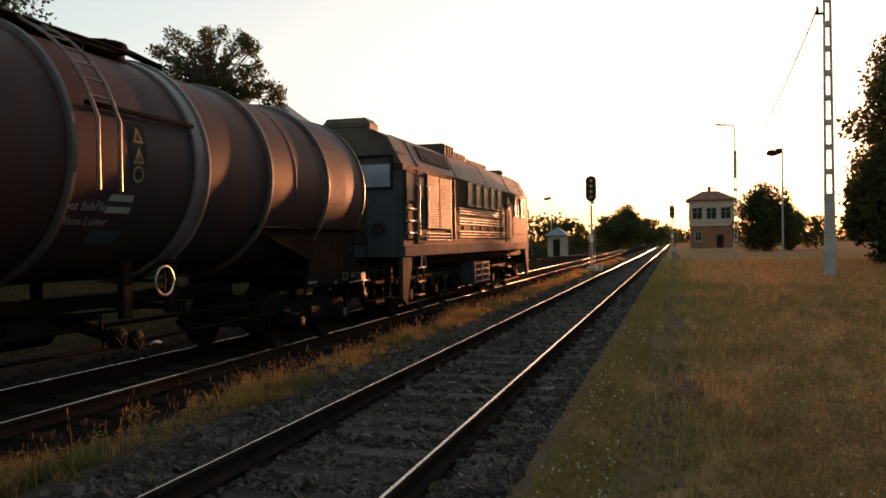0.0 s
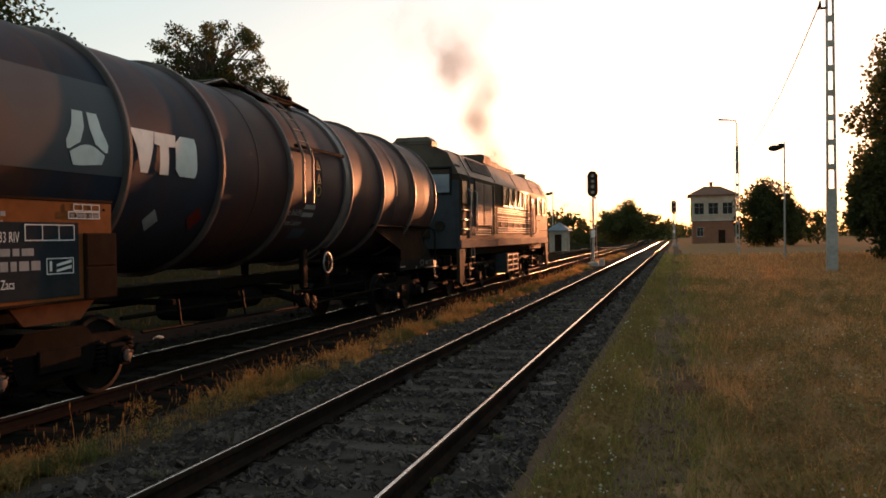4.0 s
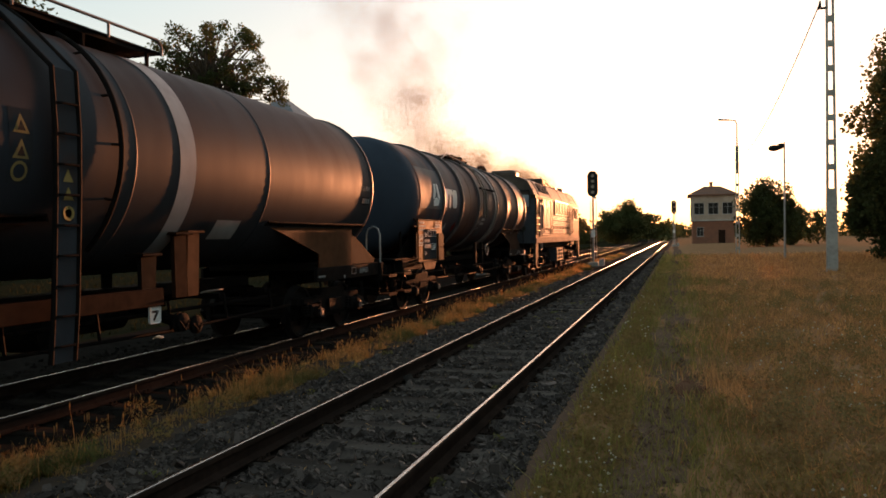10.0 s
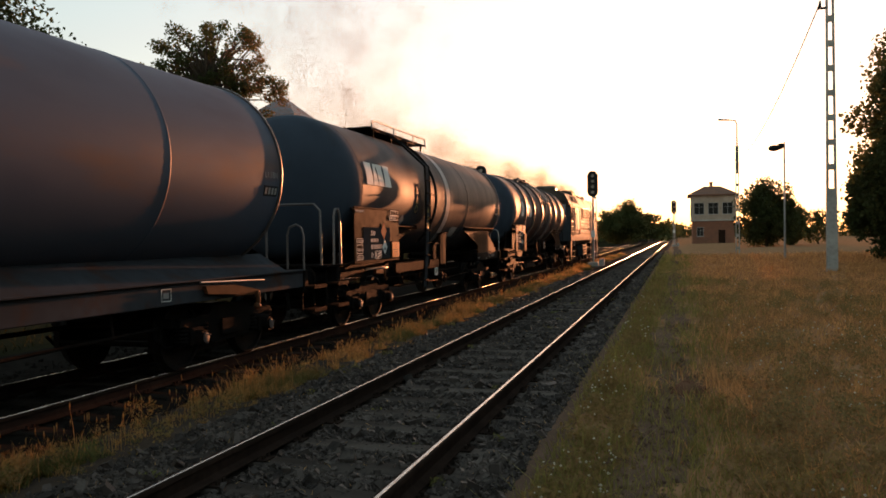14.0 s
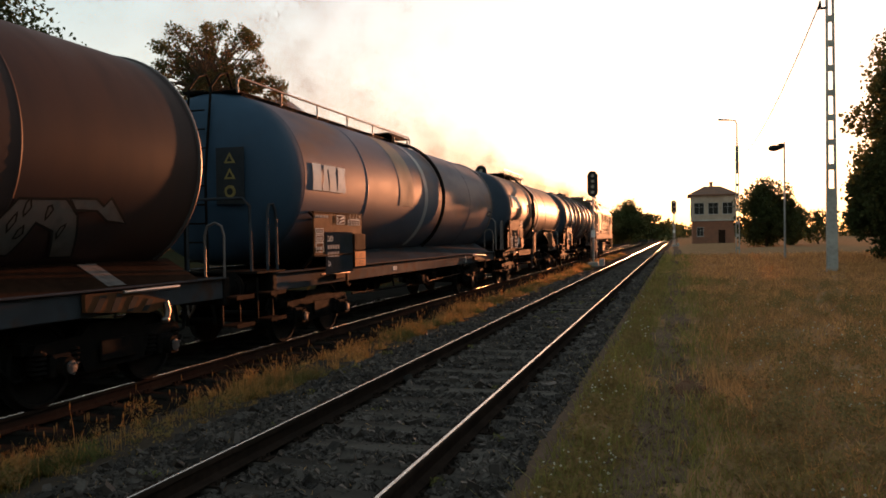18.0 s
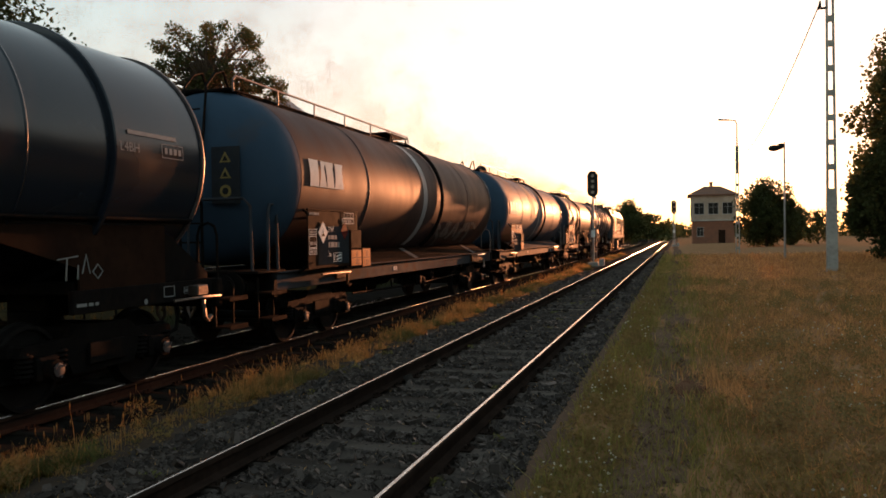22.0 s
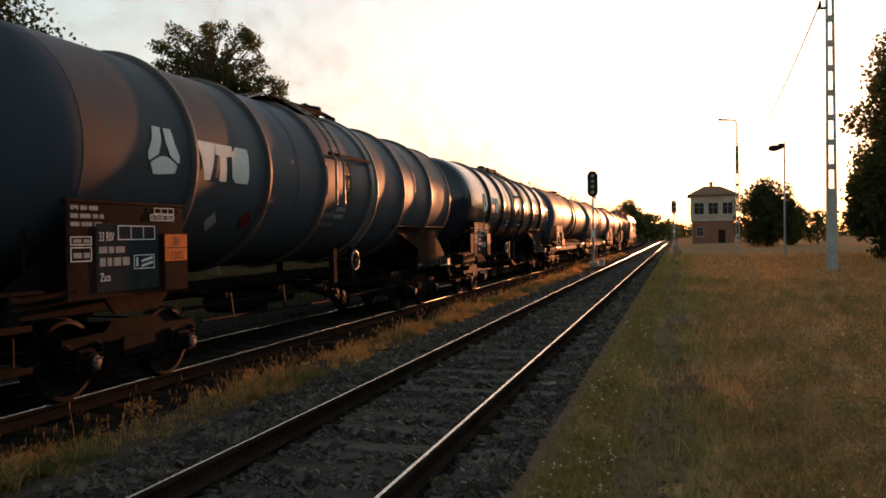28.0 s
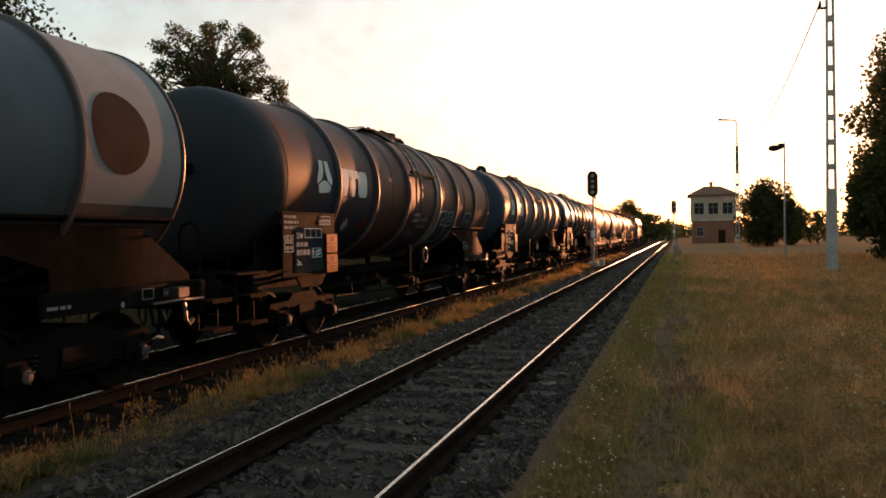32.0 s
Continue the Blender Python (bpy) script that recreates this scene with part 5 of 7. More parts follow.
    lp.tube([(-0.5, y0 + 4.95, TZ + 1.36), (-0.5, y0 + 5.5, TZ + 1.53), (0.5, y0 + 5.5, TZ + 1.53)], 0.016, 6)
    part("walkway_loop", lp, WORN, v, "thin bent loop at the walkway's end")
    mh = Geo().lathe([(TZ + TR - 0.05, 0.3), (TZ + TR + 0.16, 0.3), (TZ + TR + 0.2, 0.34), (TZ + TR + 0.25, 0.33), (TZ + TR + 0.28, 0.1)], (0, y0 + 8.1, 0), "z", 20)
    mh.tube([(-0.3, y0 + 7.9, TZ + TR + 0.2), (-0.1, y0 + 8.3, TZ + TR + 0.34), (0.2, y0 + 9.1, TZ + TR + 0.12)], 0.05, 8)
    part("manhole", mh, IRON, v, "dark manhole lid")
    if disc:
        patch("paint_patch", v, y0 + 12.1, y0 + 13.75, -1.45, -0.63, RING, "brown-grey field below the pale one", 0.006)
        g = Geo()
        for k in range(20):
            a, b = math.pi * k / 20 - math.pi / 2, math.pi * (k + 1) / 20 - math.pi / 2
            g.add([(-0.47 * math.cos(a), 0, 0.47 * math.sin(a)), (0.47 * math.cos(a), 0, 0.47 * math.sin(a)), (0.47 * math.cos(b), 0, 0.47 * math.sin(b)), (-0.47 * math.cos(b), 0, 0.47 * math.sin(b))], [(0, 1, 2, 3)])
        part("painted_disc", on_tank(g, y0 + 12.68, 0.2, 0.012), DISC, v, "rust-brown painted disc")
    saddle(v, y0, 0.76, -1, IRON, 1.75)
    saddle(v, y1, L - 0.76, 1, RUSTY)
    if arrow or graffiti:
        for k, pts in enumerate(([(0, 0.3), (0.3, 0.34)], [(0.14, 0.32), (0.12, 0.02)], [(0.3, 0.22), (0.29, 0.03)], [(0.36, 0.1), (0.42, 0.36), (0.48, 0.1)],
                                 [(0.52, 0.12), (0.6, 0.22), (0.68, 0.12), (0.6, 0.02), (0.52, 0.12)])):
            sc = Geo().tube([(1.193, 12.98 + a, 1.36 + b * 0.8) for a, b in pts], 0.009, 4)
            part("sprayed_stroke", sc, FAINT, v, "pale sprayed scrawl on the saddle plate")
    # First wagon's board wears the sunlit tone, the others the plain one.
    data_board(v, 1.13, 3.08, 1.2, 2.2, "33 RIV", "Zacs", 1.58, 1.79, ((1.17, 1.75, 0.09), (1.17, 1.58, 0.15)), (2.44, 2.02, 0.45, 0.15), (2.14, 1.47),
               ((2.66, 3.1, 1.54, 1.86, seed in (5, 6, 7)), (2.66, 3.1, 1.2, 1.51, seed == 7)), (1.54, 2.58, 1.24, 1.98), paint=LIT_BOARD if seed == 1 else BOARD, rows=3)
    outline_box(v, 1.5065, 1.88, 1.8, 0.64, 0.16, split=2)
    # First wagon's foot plate is coloured as if sunlit.
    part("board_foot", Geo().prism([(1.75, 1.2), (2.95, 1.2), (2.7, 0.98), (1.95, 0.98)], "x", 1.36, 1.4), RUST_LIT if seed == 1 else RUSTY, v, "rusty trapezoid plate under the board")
    brake_gear(v, 4.2, 12.4, seed)
    handwheel(v, y0 + (5.4 if arrow else 7.62))
    outlet(v, y0 + 6.9)
    for yy in (7.2, 8.1):
        part("valve_bracket", Geo().box(0.9, 1.0, y0 + yy, y0 + yy + 0.19, 0.9, 1.6, 0.02), IRON, v)
    vehicle_end(v, 0.0, -1, handle=False)
    vehicle_end(v, L, 1, IRON)
    end_rails(v, 0.95, -1)
    part("vent_cap", Geo().box(0.12, 0.32, y0 - 1.0, y0 - 0.84, TZ + 0.02, TZ + 0.16, 0.02), IRON, v, "small box on the tank's end")
    signal_lever(v, 15.3, 1)
    bogie(v, 2.75)
    bogie(v, 13.85)
    return v


def striped_lever(v):
    """Ochre wedge striped in black, a bare handle along its top edge and a hanging knob."""
    g = Geo().prism([(13.05, 1.22), (13.75, 1.21), (14.42, 1.06), (14.42, 0.98), (14.1, 0.93), (13.05, 1.03)], "x", 1.27, 1.32)
    lever = part("change_lever", g, RUST_LIT, v, "ochre wedge-shaped change-over lever striped in black")
    for k in range(4):
        a = 13.16 + 0.27 * k
        top = 1.2 - 0.05 * max(0, k - 1)
        part("warning_stripe", Geo().prism([(a, 1.02 - 0.02 * k), (a + 0.1, 1.02 - 0.02 * k), (a + 0.22, top - 0.02), (a + 0.12, top)], "x", 1.321, 1.326), BLACK, lever, "black slanting stripe")
    part("lever_bar", Geo().tube([(1.33, 13.65, 1.205), (1.35, 14.1, 1.21), (1.35, 14.66, 1.21)], 0.02, 8), GALV, lever, "bare steel handle")
    knob = Geo().tube([(1.34, 14.4, 1.04), (1.36, 14.42, 0.92), (1.36, 14.38, 0.82)], 0.036, 8).ball((1.36, 14.36, 0.82), 0.055, 10, 6, 0.8, 1.3, 0.8)
    part("knob", knob, WORN, lever, "worn hanging knob")


def lever_wedge(v):
    """Ochre change-over handle: a bent wedge with a hanging knob, a thin bar above it, a small stencilled box beside it."""
    part("lever_bar", Geo().tube([(1.31, 13.2, 1.225), (1.33, 14.0, 1.2), (1.33, 14.85, 1.17)], 0.014, 8), GALV, v, "thin bare steel bar")
    g = Geo().prism([(13.3, 1.17), (14.0, 1.15), (14.72, 1.03), (14.72, 0.96), (14.3, 0.99), (13.35, 1.06)], "x", 1.27, 1.33)
    lever = part("change_lever", g, RUST_LIT, v, "ochre-brown wedge-shaped change-over lever")
    knob = Geo().tube([(1.34, 14.62, 1.02), (1.35, 14.63, 0.9), (1.35, 14.62, 0.8)], 0.035, 8).ball((1.35, 14.6, 0.8), 0.06, 10, 6, 0.8, 1.3, 0.8)
    part("knob", knob, RUST_LIT, lever, "worn hanging knob")
    outline_box(v, 1.241, 12.46, 1.02, 0.2, 0.16)
    bars(v, 1.241, 12.5, 1.06, 1, 0.12, 0.07, FAINT)


def platform_hoops(v, metal):
    """Two hoops on the rear platform: one across it, one along its edge."""
    g = Geo().tube([(-1.1, 0.24, 1.28), (-1.1, 0.24, 2.3), (-1.0, 0.24, 2.42), (0.98, 0.24, 2.42), (1.1, 0.24, 2.3), (1.12, 0.24, 1.28)], 0.024, 8)
    g.tube([(0.0, 0.24, 2.42), (0.0, 0.24, 1.28)], 0.022, 8)
    part("platform_rail", g, metal, v, "bent tubular platform rail")
    g = Geo().tube([(1.24, 0.52, 1.28), (1.24, 0.53, 2.2), (1.24, 0.59, 2.33), (1.24, 0.72, 2.34), (1.24, 0.8, 2.22), (1.24, 0.83, 1.28)], 0.024, 8)
    part("side_hoop", g, metal, v, "bent hoop at the platform's edge")
    part("end_platform", Geo().box(-1.27, 1.27, 0.15, 1.05, 1.26, 1.3, 0.008), IRON, v)


def smooth_wagon(label, y_start, L, tank, y0, y1, seams, band, marks, style, board, graffiti=None):
    """Smooth tank wagon with four slab marks, one painted band and a ladder or hoop."""
    v = thing("tank_wagon", pose(TRAIN_X, y_start, TRAIN_Z), label, "tank wagon", "tank wagons of the train")
    ROLLING.append((v, y_start))
    part("tank", tank_mesh(y0, y1, tank, [y0 + 0.02, y1 - 0.02] + seams), tank, v, "large smooth steel tank")
    tank_ends(v, y0, y1, TANK_END if style == "saddle" else TANK_BLUE_END)
    patch("white_band", v, band[0], band[1], -1.4, 2.0, BAND, "white band painted round the tank", 0.009)
    slab_marks(v, marks[0], marks[1])
    if tank is TANK_BLUE:
        patch("paint_patch", v, 6.15, 7.1, -0.3, 1.6, CREAM_WARM, "pale cream field on the tank, sun's warmth in its colour", 0.006)
    data_board(v, *board)
    at = board[6]
    part("change_lever", Geo().tube([(1.32, at + 0.12, 1.15), (1.34, at + 0.5, 1.15), (1.34, at + 1.35, 1.14)], 0.022, 6), WORN, v, "worn bar of the change-over lever")
    hook = Geo().box(1.2, 1.28, at + 0.85, at + 1.45, 1.03, 1.13, 0.01)
    hook.tube([(1.34, at + 1.2, 1.13), (1.34, at + 1.2, 0.92), (1.34, at + 1.26, 0.88), (1.34, at + 1.33, 0.92)], 0.028, 6)
    part("lever_bracket", hook, RUST_LIT, v, "ochre-brown lever bracket with a hook")
    for yb, s in ((0.0, -1), (L, 1)):
        vehicle_end(v, yb, s, GALV if style == "saddle" else RING_WIDE, handle=s > 0)
    platform_hoops(v, RING_WIDE if style == "saddle" else SILL_BLUE)
    if style == "saddle":
        way = [(0.6, 4.3), (0.95, 4.06), (1.55, 3.5), (1.58, 2.9), (1.57, 2.3), (1.52, 1.15), (1.47, 0.58)]
        g = Geo()
        for (xa, za), (xb, zb) in zip(way, way[1:]):
            g.prism([(xa, za), (xb, zb), (xb - 0.025, zb - 0.004), (xa - 0.025, za - 0.004)], "y", 5.17, 5.47)
        lad = part("ladder", g, SILL_BLUE, v, "tall slate-blue sheet-backed ladder bent over the tank")
        for yy in (5.16, 5.48):
            part("ladder_rail", Geo().tube([(p, yy, q) for p, q in way], 0.026, 8), IRON, lad)
        for k in range(9):
            z = 0.75 + 0.3 * k
            xx = float(np.interp(z, [q for p, q in way[::-1]], [p for p, q in way[::-1]])) + 0.05
            part("rung", Geo().tube([(xx - 0.05, 5.18, z), (xx, 5.22, z), (xx, 5.42, z), (xx - 0.05, 5.46, z)], 0.013, 6), IRON, lad)
        for z in (2.38, 2.2):
            part("warning_triangle", Geo().prism([(5.25, z), (5.39, z), (5.32, z + 0.13)], "x", 1.575, 1.579), YELLOW, lad, "yellow warning triangle")
        part("warning_ring", Geo().lathe([(1.575, 0.045), (1.579, 0.075), (1.575, 0.077)], (0, 5.32, 2.07), "x", 14), YELLOW, lad)
        catwalk(v, 4.15, 8.2, 0.2, 0.6, 0.07)
        hoop = part("pipe_hoop", Geo().tube(arc(6.22, 64, -48, TR + 0.05, 30), 0.03, 8), IRON, v, "dark pipe bent round the tank")
        for a in (48, 24, 2, -22):
            ca, sa = math.cos(radians(a)), math.sin(radians(a))
            part("pipe_clip", Geo().tube([((TR - 0.01) * ca, 6.12, TZ + (TR - 0.01) * sa), ((TR + 0.05) * ca, 6.22, TZ + (TR + 0.05) * sa)], 0.016, 6), IRON, hoop)
        warnings(v, 4.87, -0.1)
        part("hazard_diamond", on_tank(shape([(0, -0.005, 0.005), (0.14, -0.14, 0.14), (0.28, -0.005, 0.005)]), 4.05, -0.77), FAINT, v, "white diamond hazard label")
        saddle(v, y0, 0.76, -1)
        # Front saddle in the sunlit rust colour, the rear one in plain rust.
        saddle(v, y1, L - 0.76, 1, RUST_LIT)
        g = Geo().box(1.18, 1.24, 3.9, 7.28, 0.98, 1.2, 0.01)
        part("side_sill", g, RUSTY, v, "rust-brown side sill")
        # Third bracket is coloured as if sunlit, the other two darker.
        for yy, top, m in ((6.92, 1.62, IRON), (7.58, 1.88, RUSTY), (7.84, 1.9, RUST_LIT)):
            g = Geo().prism([(yy, 1.05), (yy + 0.24, 1.05), (yy + 0.28, top), (yy - 0.02, top)], "x", 1.14, 1.2).box(1.0, 1.26, yy - 0.06, yy + 0.32, top - 0.02, top + 0.015, 0.005)
            part("tank_bracket", g, m, v, "flanged tank bracket")
        part("small_lever", Geo().tube([(1.24, 8.05, 1.08), (1.3, 8.2, 1.1), (1.3, 8.5, 1.1)], 0.014, 6), WORN, v)
        patch("label_plate", v, 8.47, 9.1, -1.1, -0.77, FAINT, "pale data label", 0.008)
    if style == "saddle" or tank is TANK_BLUE:
        part("lettering", on_tank(words("L1.5BN", 0.13), y1 - 0.5, -0.08), FAINT, v, "white tank code")
        patch("label_plate", v, y1 - 0.5, y1 - 0.08, -0.36, -0.2, DARK_BOARD, "small dark framed test plate", 0.008)
        for k in range(4):
            part("writing_bar", on_tank(shape([(0, 0, 0.06), (0.1, 0, 0.06)]), y1 - 0.46 + 0.095 * k, -0.33, 0.014), FAINT, v)
    if style != "saddle":
        for x in (-1, 1):
            g = Geo().box(min(x * 1.16, x * 1.24), max(x * 1.16, x * 1.24), 0.76, L - 0.76, 0.96, 1.24, 0.012)
            g.box(min(x * 1.1, x * 1.3), max(x * 1.1, x * 1.3), 0.76, L - 0.76, 1.24, 1.262, 0.005)
            part("side_sill", g, SILL_BLUE, v, "long slate-grey side sill")
            g = Geo().prism([(x * 1.2, 1.262), (x * 1.22, 1.262), (x * 0.72, 1.55), (x * 0.68, 1.55)], "y", 3.9, L - 1.3)
            part("tank_apron", g, SILL_BLUE if tank is TANK_BLUE else RUSTY, v, "sloping plate between tank and sill")
        h = Geo().tube(arc(y0 + 7.95, -55, 125, TR + 0.06, 40), 0.045, 8)
        part("pipe_hoop", h, IRON, v, "dark pipe bent round the tank")
        catwalk(v, y0 - 0.5, y0 + 8.2, 0.26, 0.5, -0.06)
        catwalk(v, y0 + 6.6, y0 + 8.0, 0, 0.55, 0.1)
        g = Geo()
        for x in (-0.2, 0.2):
            g.tube([(x, y0 - 0.98, 1.3), (x, y0 - 1.0, TZ), (x, y0 - 0.8, TZ + TR), (x, y0 - 0.55, TZ + TR + 0.24), (x, y0 - 0.3, TZ + TR + 0.32), (x, y0 - 0.1, TZ + TR)], 0.022, 8)
        for k in range(10):
            z = 1.45 + 0.3 * k
            g.tube([(-0.2, y0 - 0.99, z), (0.2, y0 - 0.99, z)], 0.014, 6)
        part("ladder", g, IRON, v, "end ladder with hooped top")
        sg = Geo().box(0.35, 0.85, y0 - 0.93, y0 - 0.91, 2.35, 3.25, 0.003)
        sign = part("warning_board", sg, DARK_BOARD, v, "dark warning board on the tank's end")
        for z in (3.0, 2.75):
            part("warning_triangle", Geo().prism([(0.5, z), (0.7, z), (0.6, z + 0.17)], "y", y0 - 0.938, y0 - 0.931), YELLOW, sign, "yellow warning triangle")
            part("sign_picture", Geo().prism([(0.55, z + 0.025), (0.65, z + 0.025), (0.6, z + 0.11)], "y", y0 - 0.941, y0 - 0.9385), BLACK, sign)
        part("warning_ring", Geo().lathe([(y0 - 0.938, 0.05), (y0 - 0.938, 0.1), (y0 - 0.931, 0.1), (y0 - 0.931, 0.05)], (0.6, 0, 2.55), "y", 16), YELLOW, sign)
        part("sign_picture", Geo().cyl((0.6, y0 - 0.9385, 2.55), (0.6, y0 - 0.941, 2.55), 0.055, 14), BLACK, sign)
        if tank is TANK_BLUE:
            lever_wedge(v)
        else:
            striped_lever(v)
        for yy in (band[0], 13.55) if tank is TANK_RED else ():
            part("white_mark", Geo().prism([(1.2, 1.278), (1.205, 1.281), (0.78, 1.526), (0.775, 1.523)], "y", yy, yy + 0.3), RING_WIDE, v, "white painted mark on the sloping plate")
        bars(v, 1.241, 6.2, 1.05, 1, 0.3, 0.09, WHITE)
    if graffiti:
        letters = ([(9.37, -0.6), (9.82, -0.7), (10.06, -0.86), (9.85, -0.88), (10.25, -1.05), (10.66, -1.48), (10.36, -1.48), (10.1, -1.18), (9.72, -0.98), (9.62, -0.8)],
                   [(10.42, -1.13), (10.22, -1.02), (10.24, -0.75), (10.33, -0.59), (10.76, -0.59), (10.84, -0.7), (10.77, -0.84), (10.92, -0.94), (10.94, -1.06), (10.7, -1.14)],
                   [(10.98, -1.22), (11.08, -0.95), (11.18, -0.68), (11.34, -0.59), (11.54, -0.6), (11.66, -0.74), (11.76, -0.92), (11.92, -1.12), (11.66, -1.14), (11.54, -0.94), (11.36, -0.96), (11.3, -1.2)],
                   [(12.0, -1.27), (11.95, -0.96), (12.17, -0.6), (12.78, -0.58), (13.02, -0.76), (13.36, -1.36), (13.02, -1.36), (12.78, -0.96), (12.5, -0.86), (12.42, -1.3)],
                   [(12.82, -0.57), (13.21, -0.56), (13.36, -0.64), (13.44, -0.54), (13.84, -0.85), (13.5, -0.82), (13.28, -0.7), (12.96, -0.7)])
        graffiti_letters(v, letters, BLACK, GREY_SPRAY, 0.014, "pale grey")
        marks_in = []
        rr = random.Random(9)
        for yc, zc in ((10.42, -0.72), (10.52, -0.95), (10.68, -0.75), (11.34, -0.72), (11.42, -0.88), (11.52, -0.78), (12.2, -0.86), (12.3, -0.7), (12.36, -1.0), (12.6, -0.72), (12.9, -0.95)):
            marks_in.append([(yc + rr.uniform(0.02, 0.06) * math.cos(q), zc + rr.uniform(0.05, 0.12) * math.sin(q)) for q in (0.2, 1.3, 2.5, 3.6, 4.9)])
        graffiti_letters(v, marks_in, BLACK, None, 0.011, "black")
    brake_gear(v, 4.4, L - 4.4, int(L * 10))
    outlet(v, L / 2)
    if style == "saddle":
        pl = part("sign_plate", Geo().box(1.2, 1.21, 7.03, 7.24, 0.77, 0.99, 0.02), WHITE, v, "small white plate with a black angled sign")
        part("painted_mark", Geo().prism([(7.07, 0.93), (7.2, 0.93), (7.2, 0.9), (7.12, 0.8), (7.09, 0.82), (7.15, 0.9), (7.07, 0.9)], "x", 1.211, 1.214), BLACK, pl)
        part("plate_hanger", Geo().tube([(1.19, 7.13, 0.98), (1.17, 7.13, 1.1)], 0.015, 6), IRON, v)
    else:
        handwheel(v, L / 2 + 0.9, 0.85, 1.2, 0.14, IRON)
    bogie(v, 2.75)
    bogie(v, L - 2.75)
    return v


def locomotive(y_start):
    """Six-axle diesel locomotive, 17.5 m over buffers."""
    L = 17.5
    v = thing("diesel_locomotive", pose(TRAIN_X, y_start, TRAIN_Z), "dark green six-axle diesel locomotive with ribbed sides hauling the train", "locomotive")
    ROLLING.append((v, y_start))
    b0, b1 = 0.9, 16.7
    W = 1.475
    sec = [(-W, 1.7), (-W, 3.58), (-1.4, 3.72), (-1.13, 4.22), (-0.75, 4.40), (0, 4.47), (0.75, 4.40), (1.13, 4.22), (1.4, 3.72), (W, 3.58), (W, 1.7)]
    lower = [(-W, 1.7), (-W, 3.58), (W, 3.58), (W, 1.7)]
    part("body", Geo().prism(lower, "y", b0 + 0.05, b1 - 0.05), LOCO_BODY, v, "dark boxy body side", 25)
    # cab ends: lower front, raked windscreen
    for s, e in ((-1, b0), (1, b1)):
        g = Geo().prism([(e + s * 0.0, 1.45), (e + s * 0.05, 2.0), (e + s * 0.02, 2.95), (e - s * 0.12, 3.86), (e - s * 0.6, 3.86), (e - s * 0.6, 1.45)], "x", -1.34, 1.34)
        g.prism([(e - s * 0.02, 1.45), (e - s * 0.02, 3.4), (e - s * 0.6, 3.58), (e - s * 0.6, 1.45)], "x", -W + 0.02, W - 0.02)
        end = part("cab_end", g, LOCO_END, v, "faded grey cab end")
        part("cab_panel", Geo().box(-0.6, 0.6, min(e + s * 0.02, e + s * 0.07), max(e + s * 0.02, e + s * 0.07), 1.75, 2.7, 0.015), LOCO_BODY, end, "dark gangway door panel")
        for x in (-0.7, 0.7):
            pane = Geo().prism([(e + s * 0.035, 3.05), (e - s * 0.06, 3.74), (e - s * 0.1, 3.74), (e - s * 0.0, 3.05)], "x", x - 0.5, x + 0.5)
            part("windscreen", pane, SCREEN, end, "large windscreen pane with the sky's reflection in its colour")
            fr = Geo()
            for q in ((x - 0.55, x + 0.55, 3.0, 3.05), (x - 0.55, x + 0.55, 3.74, 3.79), (x - 0.55, x - 0.5, 3.05, 3.74), (x + 0.5, x + 0.55, 3.05, 3.74)):
                fr.box(q[0], q[1], min(e - s * 0.1, e + s * 0.06), max(e - s * 0.1, e + s * 0.06), q[2], q[3], 0.01)
            part("windscreen_frame", fr, BLACK, end)
            part("headlight", Geo().lathe([(e, 0.02), (e, 0.14), (e + s * 0.12, 0.14), (e + s * 0.12, 0.11), (e + s * 0.09, 0.02)], (x * 1.3, 0, 2.1), "y", 18), LOCO_BODY, end, "round headlight")
        cap = Geo().prism([(-W + 0.03, 3.58), (-1.38, 3.72), (-1.12, 4.2), (-0.75, 4.38), (0, 4.45), (0.75, 4.38), (1.12, 4.2), (1.38, 3.72), (W - 0.03, 3.58)], "y", min(e - s * 0.02, e - s * 1.3), max(e - s * 0.02, e - s * 1.3))
        part("cab_roof", cap, LOCO_ROOF, v, "sooty cab roof", 25)
        hood = Geo().box(-0.6, 0.6, min(e - s * 0.15, e - s * 0.95), max(e - s * 0.15, e - s * 0.95), 4.2, 4.7, 0.13)
        hood.box(-0.5, 0.5, min(e - s * 0.13, e - s * 0.97), max(e - s * 0.13, e - s * 0.97), 4.46, 4.5, 0.015)
        part("roof_hood", hood, LOCO_ROOF, v, "dark box hood on the cab roof")
        sk = Geo().prism([(e + s * 0.03, 1.45), (e + s * 0.03, 0.5), (e - s * 0.25, 0.35), (e - s * 0.7, 1.45)], "x", W - 0.1, W)
        part("end_skirt", sk, LOCO_BODY, v)
        sk = Geo().prism([(e + s * 0.03, 1.45), (e + s * 0.03, 0.5), (e - s * 0.25, 0.35), (e - s * 0.7, 1.45)], "x", -W, -W + 0.1)
        part("end_skirt", sk, LOCO_BODY, v)
    seg = [b0 + 1.2, 5.6, 9.4, 13.0, b1 - 1.2]
    for a, c in zip(seg, seg[1:]):
        part("roof_section", Geo().prism(sec[1:-1], "y", a + 0.01, c - 0.01), LOCO_ROOF, v, "sheet roof section", 25)
        part("roof_seam", Geo().prism([(x * 1.006, z * 1.003 + 0.004) for x, z in sec[1:-1]], "y", c - 0.05, c + 0.03), LOCO_ROOF, v)
    mon = [(6.0, 7.2, 0.95, 0.22), (7.35, 9.2, 0.8, 0.17), (9.5, 12.6, 0.7, 0.14), (12.9, 13.6, 0.35, 0.3)]
